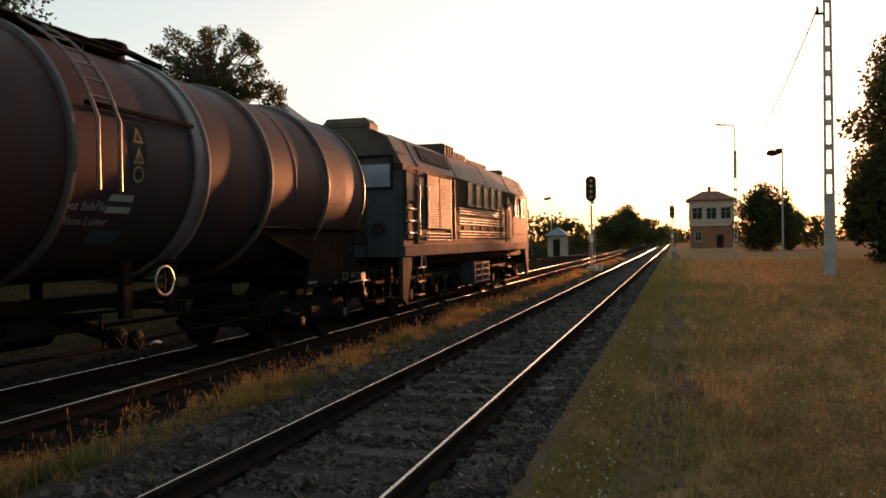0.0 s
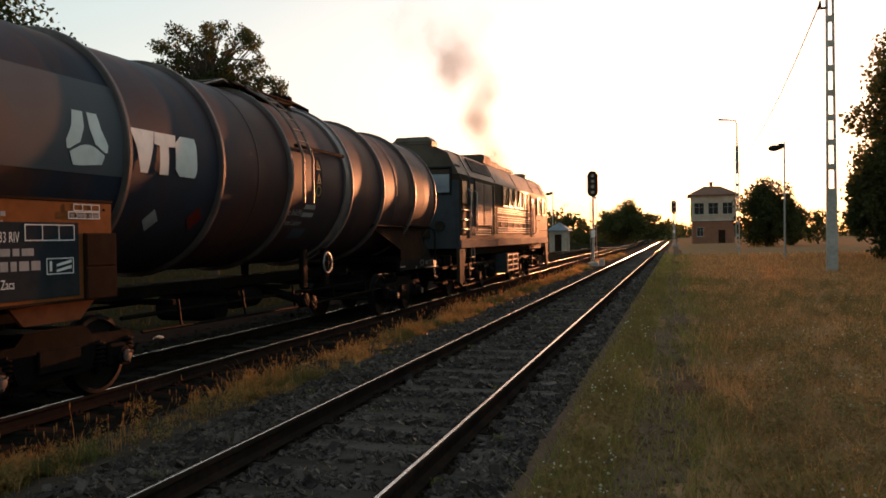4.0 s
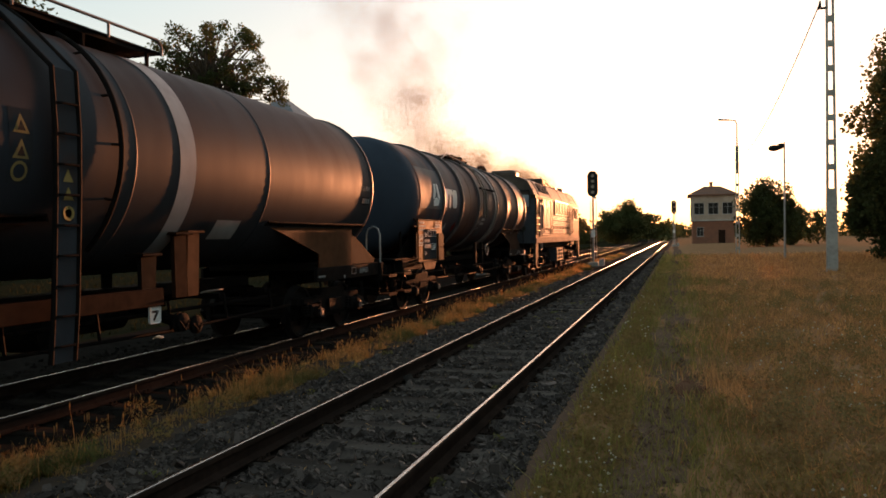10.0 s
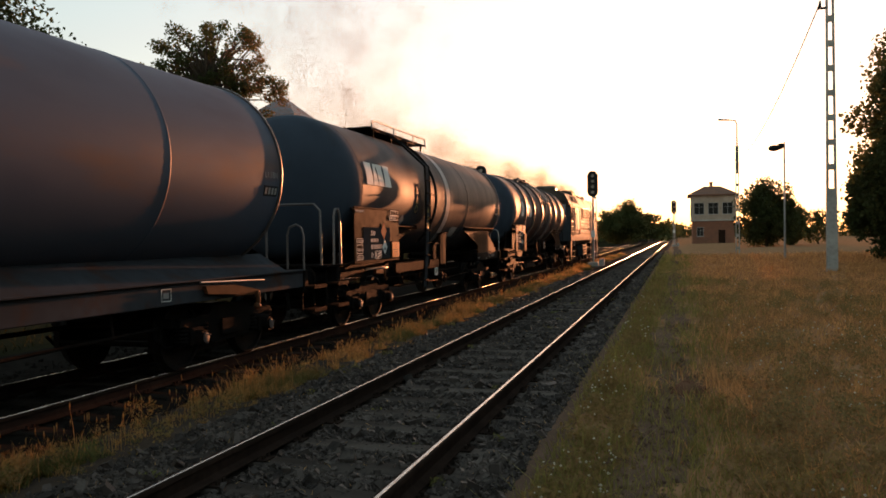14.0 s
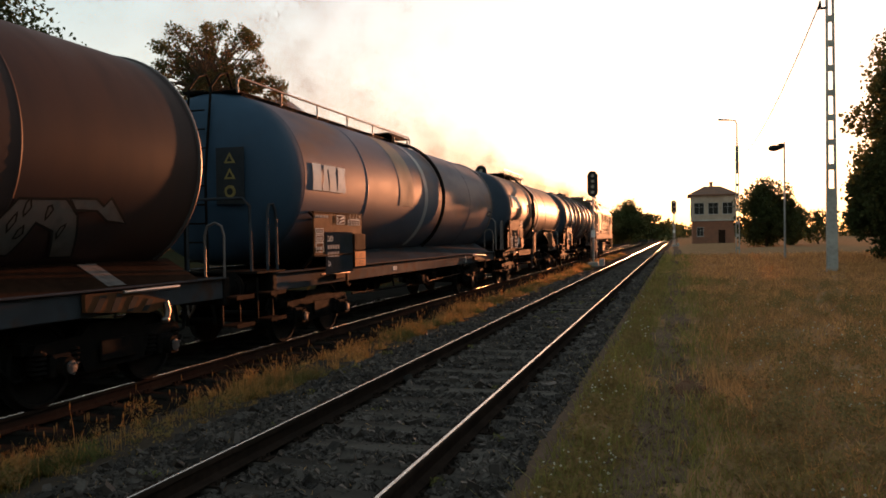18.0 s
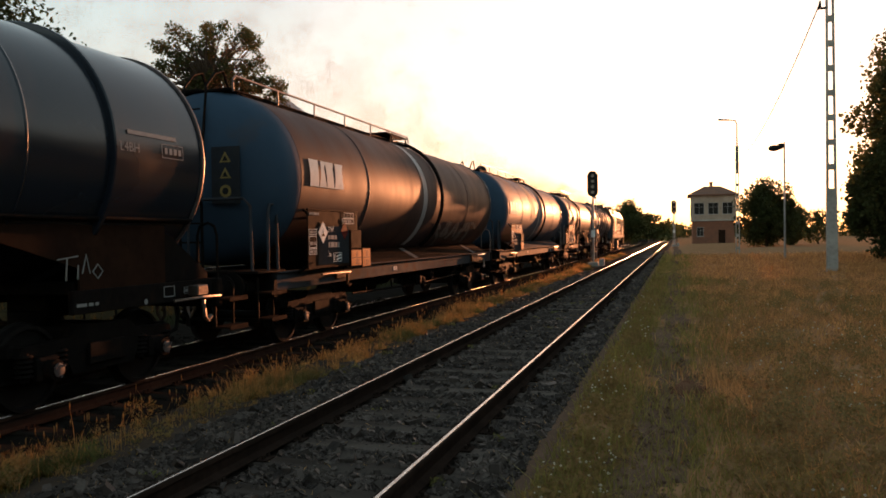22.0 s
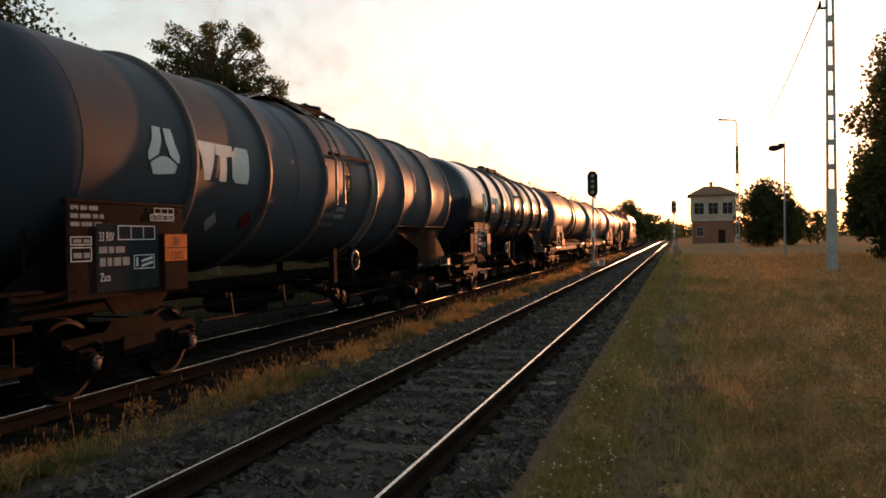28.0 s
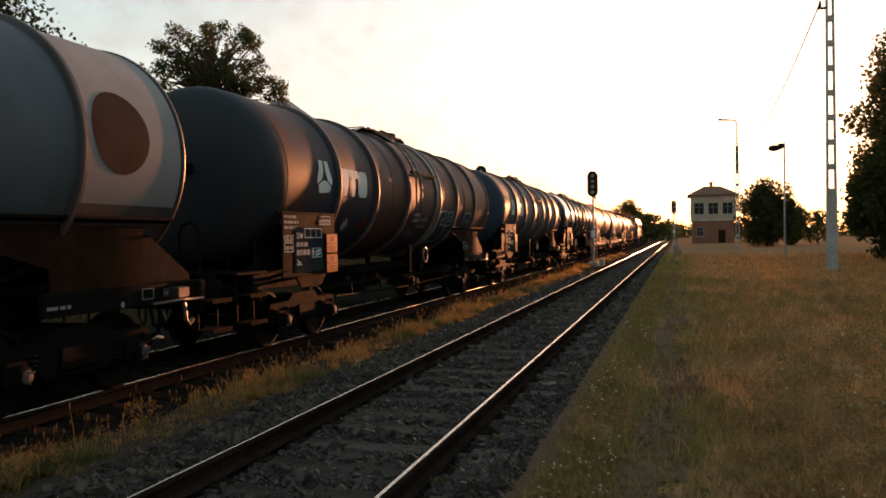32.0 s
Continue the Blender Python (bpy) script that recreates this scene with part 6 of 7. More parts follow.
    for a, c, w, h in mon:
        g = Geo().box(-w, w, a, c, 4.2, 4.42 + h, 0.04)
        for k in range(int((c - a) / 0.3)):
            g.box(-w - 0.03, w + 0.03, a + 0.1 + 0.3 * k, a + 0.16 + 0.3 * k, 4.3, 4.40 + h, 0.01)
        part("roof_hatch", g, LOCO_ROOF, v, "ribbed hatch on the roof")
    part("exhaust_stack", Geo().lathe([(4.3, 0.3), (4.72, 0.28), (4.72, 0.22), (4.4, 0.2)], (0, 12.4, 0), "z", 20), IRON, v, "sooty exhaust stack")
    for x in (-1, 1):
        g = Geo().prism([(x * 1.16, 4.17), (x * 1.38, 3.77), (x * 1.395, 3.78), (x * 1.175, 4.18)], "y", 2.7, 5.2)
        gr = part("roof_grille", g, BLACK, v, "dark slatted grille on the roof slope")
        for k in range(9):
            part("grille_slat", Geo().prism([(x * 1.175, 4.18), (x * 1.395, 3.78), (x * 1.405, 3.79), (x * 1.185, 4.19)], "y", 2.72 + 0.3 * k, 2.75 + 0.3 * k), LOCO_ROOF, gr)
    # side furniture on both sides
    for x in (-1, 1):
        def bx(y0_, y1_, z0_, z1_, d0=0.0, d1=0.02, b=0.004):
            lo, hi = sorted((x * (W + d0), x * (W + d1)))
            return Geo().box(lo, hi, y0_, y1_, z0_, z1_, b)
        for a, c in ((2.62, 3.62), (3.72, 4.75)):
            fr = bx(a - 0.03, c + 0.03, 2.1, 3.48, 0, 0.03)
            lv = part("louvre_panel", fr, LOCO_BODY, v, "tall louvred cooling panel")
            for k in range(22):
                z = 2.14 + 0.06 * k
                lo, hi = sorted((x * (W + 0.028), x * (W + 0.06)))
                q = Geo().prism([(lo if x > 0 else hi, z + 0.045), (hi if x > 0 else lo, z), (hi if x > 0 else lo, z + 0.015), (lo if x > 0 else hi, z + 0.055)], "y", a, c)
                part("louvre_slat", q, LOCO_ROOF, lv)
        for k in range(5):
            a = 6.75 + 1.02 * k
            w = part("side_window", bx(a, a + 0.62, 2.88, 3.5, 0.004, 0.014), GLASS, v, "dark engine-room window")
            fr = Geo()
            for q in ((a - 0.05, a + 0.67, 3.5, 3.55), (a - 0.05, a + 0.67, 2.83, 2.88), (a - 0.05, a, 2.88, 3.5), (a + 0.62, a + 0.67, 2.88, 3.5)):
                lo, hi = sorted((x * W, x * (W + 0.035)))
                fr.box(lo, hi, q[0], q[1], q[2], q[3], 0.008)
            part("window_frame", fr, TRIM, w)
        for z in (1.9, 1.98, 2.06, 2.28, 2.36, 2.44, 2.58, 2.65, 2.72):
            part("side_rib", bx(5.75, 12.1, z, z + 0.035, 0, 0.03, 0.01), TRIM, v, "horizontal pressed rib on the body side")
        for z in (1.82, 1.9, 1.98):
            part("side_rib", bx(2.6, 4.8, z, z + 0.03, 0, 0.03, 0.01), TRIM, v, "horizontal pressed rib on the body side")
        for k in range(6):
            part("panel_joint", bx(6.3 + 1.1 * k, 6.33 + 1.1 * k, 2.12, 2.25, 0, 0.02, 0.005), TRIM, v)
        loop = Geo().tube([(x * (W + 0.02), 2.15, 1.45), (x * (W + 0.02), 2.15, 1.18), (x * (W + 0.02), 2.5, 1.18), (x * (W + 0.02), 2.5, 1.45)], 0.016, 6)
        part("foot_loop", loop, GALV, v, "bright bent foot loop")
        for a in (4.85, 5.25):
            part("side_rib", bx(a, a + 0.05, 1.85, 3.5, 0, 0.03, 0.01), TRIM, v)
        for a in (1.95, 12.35):
            d = part("side_door", bx(a, a + 0.6, 1.75, 3.5, 0.0, 0.018), LOCO_END, v, "narrow side door")
            part("door_window", bx(a + 0.14, a + 0.46, 2.85, 3.35, 0.016, 0.022), GLASS, d, "small door window")
            for yy in (a - 0.06, a + 0.66):
                h = Geo().tube([(x * (W + 0.01), yy, 1.85), (x * (W + 0.09), yy, 1.95), (x * (W + 0.09), yy, 3.1), (x * (W + 0.01), yy, 3.2)], 0.018, 6)
                part("hand_rail", h, GALV, d, "bright vertical handrail")
        for a in (1.15, 13.9, 15.2):
            w = part("cab_window", bx(a, a + 0.62, 2.75, 3.4, 0.004, 0.014), GLASS, v, "cab side window")
            fr = Geo()
            for q in ((a - 0.04, a + 0.66, 3.4, 3.45), (a - 0.04, a + 0.66, 2.7, 2.75), (a - 0.04, a, 2.75, 3.4), (a + 0.62, a + 0.66, 2.75, 3.4)):
                lo, hi = sorted((x * W, x * (W + 0.03)))
                fr.box(lo, hi, q[0], q[1], q[2], q[3], 0.008)
            part("window_frame", fr, LOCO_BODY if a < 2 else TRIM, w)
        for z in (2.0, 2.28, 2.56):
            part("grab_bar", Geo().tube([(x * (W + 0.01), 1.1, z), (x * (W + 0.07), 1.16, z), (x * (W + 0.07), 1.7, z), (x * (W + 0.01), 1.76, z)], 0.018, 6), GALV, v, "bright horizontal grab bar")
        part("sole_bar", bx(b0 + 0.05, b1 - 0.05, 1.45, 1.7, -0.12, 0.03, 0.012), LOCO_END, v, "pale edge beam below the body")
        for a in (1.95, 12.45):
            g = Geo()
            for dy in (0, 0.5):
                g.tube([(x * (W - 0.03), a + dy, 1.45), (x * (W - 0.03), a + dy, 0.6)], 0.02, 6)
            st = part("cab_steps", g.box(min(x * (W - 0.05), x * (W - 0.01)), max(x * (W - 0.05), x * (W - 0.01)), a, a + 0.5, 1.4, 1.45), IRON, v, "dark steps below the door")
            for z in (0.5, 0.82, 1.15):
                part("tread", Geo().box(min(x * (W - 0.14), x * (W + 0.02)), max(x * (W - 0.14), x * (W + 0.02)), a, a + 0.5, z, z + 0.03, 0.006), WORN, st, "worn bright tread")
        bt = part("battery_box", Geo().box(min(x * 0.9, x * 1.36), max(x * 0.9, x * 1.36), 7.8, 9.9, 0.45, 1.15, 0.02), LOCO_END, v, "grated battery box below the frame")
        g = Geo()
        for k in range(4):
            g.box(min(x * 1.36, x * 1.4), max(x * 1.36, x * 1.4), 7.8, 9.9, 0.5 + 0.19 * k, 0.54 + 0.19 * k, 0.005)
        for k in range(3):
            g.box(min(x * 1.36, x * 1.4), max(x * 1.36, x * 1.4), 7.85 + 0.95 * k, 7.93 + 0.95 * k, 0.46, 1.14, 0.005)
        part("box_grating", g, WORN, bt)
    part("underframe", Geo().box(-1.2, 1.2, b0 + 0.3, b1 - 0.3, 1.2, 1.45, 0.02), IRON, v)
    part("fuel_tank", Geo().box(-0.95, 0.95, 7.0, 10.5, 0.4, 1.2, 0.08), IRON, v, "black fuel tank")

    def bogie6():
        g = Geo()
        for s in (-1, 1):
            g.prism([(-2.9, 0.72), (-2.85, 0.95), (2.85, 0.95), (2.9, 0.72), (1.2, 0.66), (-1.2, 0.66)], "x", s * 1.0, s * 1.1)
            for y in (-2.1, 0, 2.1):
                g.box(s * 1.08 - 0.1, s * 1.08 + 0.1, y - 0.17, y + 0.17, 0.38, 0.68, 0.03)
                g.cyl((s * 1.15, y, 0.525), (s * 1.24, y, 0.525), 0.13, 14)
                for d in (-0.35, 0.35):
                    for k in range(5):
                        g.lathe([(0.6 + 0.05 * k, 0.07), (0.62 + 0.05 * k, 0.09), (0.64 + 0.05 * k, 0.07)], (s * 1.12, y + d, 0), "z", 10)
            for y in (-1.05, 1.05):
                g.box(s * 1.12 - 0.05, s * 1.12 + 0.05, y - 0.1, y + 0.1, 0.35, 0.9, 0.02)
                g.cyl((s * 1.1, y - 0.35, 0.78), (s * 1.1, y + 0.35, 0.78), 0.1, 12)
            g.tube([(s * 1.15, -2.9, 0.3), (s * 1.15, 2.9, 0.3)], 0.025, 6)
        g.box(-1.0, 1.0, -0.4, 0.4, 0.7, 1.2, 0.04)
        g.box(-1.0, 1.0, -2.9, -2.7, 0.72, 0.95, 0.03)
        g.box(-1.0, 1.0, 2.7, 2.9, 0.72, 0.95, 0.03)
        return mesh_of("bogie", g, IRON)

    for y in (4.25, 13.25):
        b = part("bogie", shared("bogie6", bogie6), None, v, "black three-axle bogie")
        b.location = (0, y, 0)
        add_wheels(b, (-2.1, 0, 2.1), 0.525)
    vehicle_end(v, 0.0, -1, handle=False)
    vehicle_end(v, L, 1, handle=False)
    return v


loco = locomotive(16.2)
wagon_a = ringed_wagon("brown-grey ribbed tank wagon with white owner's marks and data board", -0.4, TANK_BROWN, light_patch=(0.05, 1.95, -0.3, 0.75, False), seed=1)
wagon_b = smooth_wagon("smooth grey-brown tank wagon with a white band and side ladder", -15.9, 15.5, TANK_GREY, 1.47, 13.8, [6.53, 9.63], (7.36, 7.7), (1.69, 0.06), "saddle",
                       (0.9, 3.38, 1.32, 2.37, "37 RIV", "Zas", 1.72, 1.83, ((0.99, 1.69, 0.09), (0.99, 1.48, 0.18), (0.99, 1.36, 0.09)), (2.78, 2.15, 0.55, 0.21), (1.94, 1.36),
                        ((2.87, 3.3, 1.37, 1.69, True),), (1.35, 2.82, 1.35, 2.0), ((2.44, 1.92, 0.17, RED), (2.5, 1.59, 0.15, WHITE))))
# This wagon's board has sunlight put into its brown.
wagon_c = smooth_wagon("faded blue tank wagon with slate sill and guard rail on top", -33.0, 17.1, TANK_BLUE, 1.45, 15.2, [4.24, 12.4], (7.95, 8.2), (1.73, -0.18), "sill",
                       (1.64, 3.75, 1.5, 2.23, "33 RIV", "Zas", 2.16, 1.73, ((1.7, 1.87, 0.09), (1.7, 1.74, 0.11), (1.7, 1.55, 0.17)), (3.07, 2.03, 0.57, 0.2), (2.56, 2.04),
                        ((3.31, 3.83, 1.25, 1.53, True), (3.31, 3.83, 1.57, 1.85, False)), (2.08, 3.27, 1.16, 1.9), (), RUST_LIT))
wagon_d = smooth_wagon("red-brown tank wagon with sprayed graffiti and guard rail on top", -49.6, 16.6, TANK_RED, 1.3, 15.0, [4.3, 12.1], (7.85, 8.15), (1.6, -0.12), "sill",
                       (1.4, 3.52, 1.3, 2.27, "33 RIV", "Zas", 2.17, 1.9, ((1.41, 1.85, 0.1), (1.41, 1.63, 0.2), (1.41, 1.52, 0.1)), (2.78, 2.05, 0.54, 0.2), (2.38, 1.37),
                        ((3.12, 3.6, 1.27, 1.56, True), (3.12, 3.6, 1.6, 1.92, False), (3.66, 4.06, 1.24, 1.58, True)), (1.78, 3.08, 1.33, 2.0), ((1.96, 1.89, 0.19, WHITE), (2.88, 1.92, 0.16, RED))), True)
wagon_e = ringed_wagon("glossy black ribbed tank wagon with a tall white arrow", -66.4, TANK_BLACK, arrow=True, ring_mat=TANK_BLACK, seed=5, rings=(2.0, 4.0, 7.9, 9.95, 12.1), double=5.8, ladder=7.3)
wagon_f = ringed_wagon("slate-grey ribbed tank wagon with rusty patches and white marks", -83.05, TANK_SLATE, seed=6)
wagon_g = ringed_wagon("rusty brown ribbed tank wagon with pale blue graffiti", -99.7, TANK_BROWN, graffiti=True, seed=7, after=True)
wagon_h = ringed_wagon("pale grey ribbed tank wagon with a rust-brown disc", -116.3, TANK_DUSTY, marks=False, light_patch=(12.1, 13.75, -0.62, 2.0, True), no_ladder_text=False, seed=8, disc=True)


# ---- trees ----
LEAF_V = np.array([(-0.5, 0, 0), (0, -0.32, 0.06), (0.5, 0, 0), (0, 0.32, 0.06)])
LEAF_F = np.array([(0, 1, 2, 3)])


def leaf_cloud(centres, radii, count, size, seed, flat=1.0):
    """Leaves gathered in clumps round many twig ends; clumps are denser on their outside."""
    r = np.random.default_rng(seed)
    which = r.choice(len(centres), count, p=np.asarray(radii) ** 2 / np.sum(np.asarray(radii) ** 2))
    d = r.normal(size=(count, 3))
    d /= np.linalg.norm(d, axis=1)[:, None]
    rad = np.asarray(radii)[which] * r.uniform(0.25, 1.0, count) ** 0.5 * r.lognormal(0, 0.14, count)
    p = np.asarray(centres)[which] + d * rad[:, None] * np.array([1, 1, flat])
    s = r.uniform(0.6, 1.3, count) * size
    return scatter(LEAF_V, LEAF_F, p, random_turns(r, count), np.stack([s, s, s], -1))


def tree(label, x, y, height, crown, clumps, leaves, leaf, seed, trunk=0.28, low=0.35, material=None, name="tree", category="tree", spread=1.0, shift=(0, 0), lobes=((0, 0, 0, 1, 1),)):
    """Tapered trunk, forking limbs and a crown of leaf clumps. crown: (half width x, half width y, half height) about its middle."""
    r = random.Random(seed)
    z0 = float(ground_z(x, y))
    t = thing(name, pose(x, y, z0), label, category)
    mid = Vector((shift[0], shift[1], height - crown[2]))
    tips = []
    for k in range(clumps):
        while True:
            d = Vector((r.uniform(-1, 1), r.uniform(-1, 1), r.uniform(-1, 1)))
            if 0.25 < d.length < 1.0:
                break
        pick, lobe = r.random(), lobes[0]
        for option in lobes:        # each lobe: its middle, its size and the share of clumps up to it
            if pick <= option[4]:
                lobe = option
                break
        tips.append(mid + Vector((lobe[0] + d.x * crown[0] * lobe[3], lobe[1] + d.y * crown[1] * lobe[3], lobe[2] + d.z * crown[2] * lobe[3])))
    g = Geo()
    bend = Vector((r.uniform(-0.2, 0.2), r.uniform(-0.2, 0.2), 0))
    fork = Vector((mid.x * 0.6, mid.y * 0.6, max(height * low, mid.z - crown[2] * 0.8))) + bend
    path = [Vector((0, 0, -0.2)), fork * 0.5 + bend, fork, mid + Vector((0, 0, crown[2] * 0.5))]
    for k in range(3):
        f = (1, 0.82, 0.6, 0.12)
        g.cyl(path[k], path[k + 1], trunk * f[k], 10, trunk * f[k + 1], False)
    for tip in tips:
        base = path[2].lerp(path[3], r.uniform(0, 0.75))
        kink = base.lerp(tip, 0.5) + Vector((r.uniform(-0.2, 0.2), r.uniform(-0.2, 0.2), r.uniform(0, 0.35)))
        g.cyl(base, kink, trunk * 0.28, 6, trunk * 0.16, False)
        g.cyl(kink, tip, trunk * 0.16, 5, trunk * 0.03, False)
    part("trunk", g, BARK, t, "brown trunk with forking limbs")
    size = (crown[0] * crown[1] * crown[2]) ** (1 / 3)
    v, f = leaf_cloud([tuple(p) for p in tips], [size * r.uniform(0.2, 0.4) * spread for _ in tips], leaves, leaf, seed)
    c = raw("crown", v, f, material or LEAF, t)
    tagged(c, "uneven leafy crown")
    return t


tree("broad leafy tree with an airy domed crown behind the railway", -25.6, 40, 14.5, (3.1, 3.0, 2.9), 170, 15500, 0.165, 3, 0.3, 0.4, spread=0.42,
     lobes=((0.1, 0, 0.3, 1.0, 0.62), (2.9, 0.8, -1.2, 0.5, 0.76), (-2.9, -0.8, 0.75, 0.38, 0.84), (-2.4, -0.7, -1.2, 0.6, 1.0)))
tree("dense dark leafy tree beside the railway", -28.6, 25.5, 13.9, (4.6, 4.5, 5.2), 120, 42000, 0.2, 4, 0.35, 0.25)
tree("tall dense leafy tree at the edge of the meadow", 14.5, 44, 12.0, (5.6, 4.5, 6.0), 260, 140000, 0.26, 5, 0.35, 0.1, spread=0.8)
tree("dense leafy tree at the edge of the meadow", 17.5, 52, 15.0, (5, 5, 7.2), 80, 24000, 0.42, 6, 0.35, 0.15)
tree("dense bushy undergrowth tree at the edge of the meadow", 11.6, 46, 5.6, (2.9, 2.4, 2.7), 60, 22000, 0.28, 25, 0.16, 0.1)
tree("broad bush-like tree beside the signal box", 9.3, 92, 6.9, (3.2, 2.8, 3.4), 80, 17000, 0.28, 8, 0.2, 0.1, spread=0.9)
tree("small leafy tree beside the signal box", 12.6, 98, 4.6, (1.8, 1.8, 2.2), 35, 9000, 0.28, 9, 0.14, 0.1)
tree("low leafy tree at the back of the meadow", 16.5, 105, 3.6, (2.2, 2, 1.6), 20, 3000, 0.26, 19, 0.14, 0.1)
tree("wide round tree past the tracks", -10.9, 172, 8.6, (4.6, 4.5, 4.3), 90, 20000, 0.4, 10, 0.35, 0.1, FAR_LEAF)
tree("round tree past the tracks", -5.9, 190, 6.6, (3.3, 3.5, 3.0), 35, 5000, 0.4, 11, 0.3, 0.1, FAR_LEAF)
tree("thin young tree past the tracks", -21.5, 165, 6.2, (1.8, 1.8, 1.3), 16, 1500, 0.4, 12, 0.14, 0.5, FAR_LEAF)
tree("low round tree past the tracks", -18.3, 170, 4.6, (3.4, 3, 2.2), 30, 4000, 0.4, 13, 0.2, 0.1, FAR_LEAF)
tree("leafy tree behind the field", -32.0, 85, 9.0, (4.5, 4, 4.0), 30, 4000, 0.4, 14, 0.3, 0.2, FAR_LEAF)


def woods():
    """Far belt of trees on both sides of the line, too dense to count."""
    r = np.random.default_rng(21)
    c, rad = [], []
    # Last belt is unseen, added beside the view to darken the train's sides.
    for x0, y0, x1, y1, n, h in ((-3.5, 205, 2.0, 420, 60, 5.5), (3, 330, 60, 260, 70, 6.5), (-22, 230, -8, 330, 60, 6.5), (-140, 90, -24, 215, 140, 8.5),
                                 (-160, -60, -140, 90, 60, 9), (60, 260, 150, 40, 90, 9), (150, 40, 120, -120, 70, 9), (-160, -60, 120, -120, 100, 9), (21, 38, 19, -60, 150, 10)):
        t = r.uniform(0, 1, n)
        hh = h * r.uniform(0.55, 1.0, n)
        c.append(np.stack([x0 + (x1 - x0) * t + r.normal(0, 1.2, n), y0 + (y1 - y0) * t + r.normal(0, 4, n), hh * 0.5], -1))
        rad.append(hh * 0.55)
    v, f = leaf_cloud(np.concatenate(c), np.concatenate(rad), 62000, 1.2, 22)
    tagged(raw("far_woods", v, f, FAR_LEAF), "distant belt of dark trees", "woods", kind="stuff")


woods()


# ---- signals, poles, lamps ----
def signal(label, x, y, top, head_h, face):
    z0 = float(ground_z(x, y))
    s = thing("railway_signal", pose(x, y, z0), label, "signal", "light signals by the line")
    top -= z0
    part("base", Geo().box(-0.3, 0.3, -0.3, 0.3, -0.2, 0.25, 0.04), CONCRETE, s, "concrete footing")
    part("mast", Geo().cyl((0, 0, 0.2), (0, 0, top - head_h + 0.2), 0.075, 12, 0.06), GALV, s, "slim grey mast")
    w = 0.31
    pts = [(w * math.cos(math.pi * k / 10), top - w + w * math.sin(math.pi * k / 10)) for k in range(11)]
    pts += [(-w * math.cos(math.pi * k / 10), top - head_h + w - w * math.sin(math.pi * k / 10)) for k in range(11)]
    head = part("signal_head", Geo().prism(pts, "y", -0.12, -0.08).box(-0.16, 0.16, -0.08, 0.16, top - head_h + 0.12, top - 0.12, 0.03), BLACK, s, "long rounded black signal head")
    n = face
    for k in range(n):
        z = top - 0.28 - (head_h - 0.56) * k / max(n - 1, 1)
        part("lens", Geo().lathe([(-0.14, 0.02), (-0.14, 0.085), (-0.12, 0.09)], (0, 0, z), "y", 14), LENS, head, "pale round lens")
        hood = Geo().lathe([(-0.34, 0.12), (-0.12, 0.12), (-0.12, 0.105), (-0.34, 0.105)], (0, 0, z), "y", 14, 10, 170)
        part("lens_hood", hood, BLACK, head)
    g = Geo()
    for dx in (-0.17, 0.17):
        g.tube([(dx, 0.2, 0.3), (dx, 0.14, top - head_h - 0.2)], 0.016, 6)
    z = 0.6
    while z < top - head_h - 0.3:
        g.tube([(-0.17, 0.18, z), (0.17, 0.18, z)], 0.012, 6)
        z += 0.3
    part("service_ladder", g, GALV, s)
    part("bracket", Geo().box(-0.06, 0.22, -0.06, 0.06, top - head_h - 0.12, top - head_h + 0.02, 0.01), GALV, s)
    part("marker_plate", Geo().box(-0.11, 0.11, -0.1, -0.085, 1.7, 2.1, 0.004), WHITE, s, "pale marker plate")
    part("cable_box", Geo().box(0.32, 0.62, -0.15, 0.15, -0.1, 0.45, 0.02), CONCRETE, s, "small pale cable box")
    return s


signal("tall main light signal with a rounded black head", -4.7, 47, 5.33, 1.52, 4)
signal("main light signal with a rounded black head behind the train", -9.95, 41.0, 5.35, 1.52, 4)
signal("distant light signal with a rounded black head", -0.35, 105, 5.84, 1.7, 3)


def lattice_pole(label, x, y, top, lean, w0=0.2, w1=0.13):
    """Concrete pole with a row of oblong holes through it."""
    z0 = float(ground_z(x, y))
    p = thing("concrete_pole", pose(x, y, z0, 0, lean), label, "pole")
    top -= z0
    g = Geo()
    solid = 3.0

    def w(z):
        return w0 + (w1 - w0) * z / top

    g.prism([(-w(0), -0.5), (w(0), -0.5), (w(solid), solid), (-w(solid), solid)], "y", -0.11, 0.11)
    for s in (-1, 1):
        lo = [(s * w(solid), solid), (s * w(top), top), (s * (w(top) - 0.055), top), (s * (w(solid) - 0.075), solid)]
        g.prism(lo, "y", -0.1, 0.1)
    z = solid
    while z < top - 0.2:
        g.prism([(-w(z) + 0.05, z), (w(z) - 0.05, z), (w(z) - 0.05, z + 0.22), (-w(z) + 0.05, z + 0.22)], "y", -0.085, 0.085)
        z += 0.95
    part("shaft", g, CONCRETE, p, "pale concrete shaft with oblong holes")
    return p


pole = lattice_pole("tall perforated concrete pole standing in the meadow", 5.75, 33.6, 11.6, -0.15)
part("cross_arm", Geo().box(-0.42, -0.1, -0.05, 0.05, 10.15, 10.22, 0.01), IRON, pole, "short steel cross arm")
for dx in (-0.33, -0.36):
    part("insulator", Geo().lathe([(10.22, 0.02), (10.24, 0.05), (10.3, 0.055), (10.33, 0.035), (10.36, 0.05), (10.42, 0.04), (10.46, 0.02)], (dx, 0.3 * (dx + 0.345) * 20, 0), "z", 12), BLACK, pole, "dark insulator")

wire = Geo()
pts = []
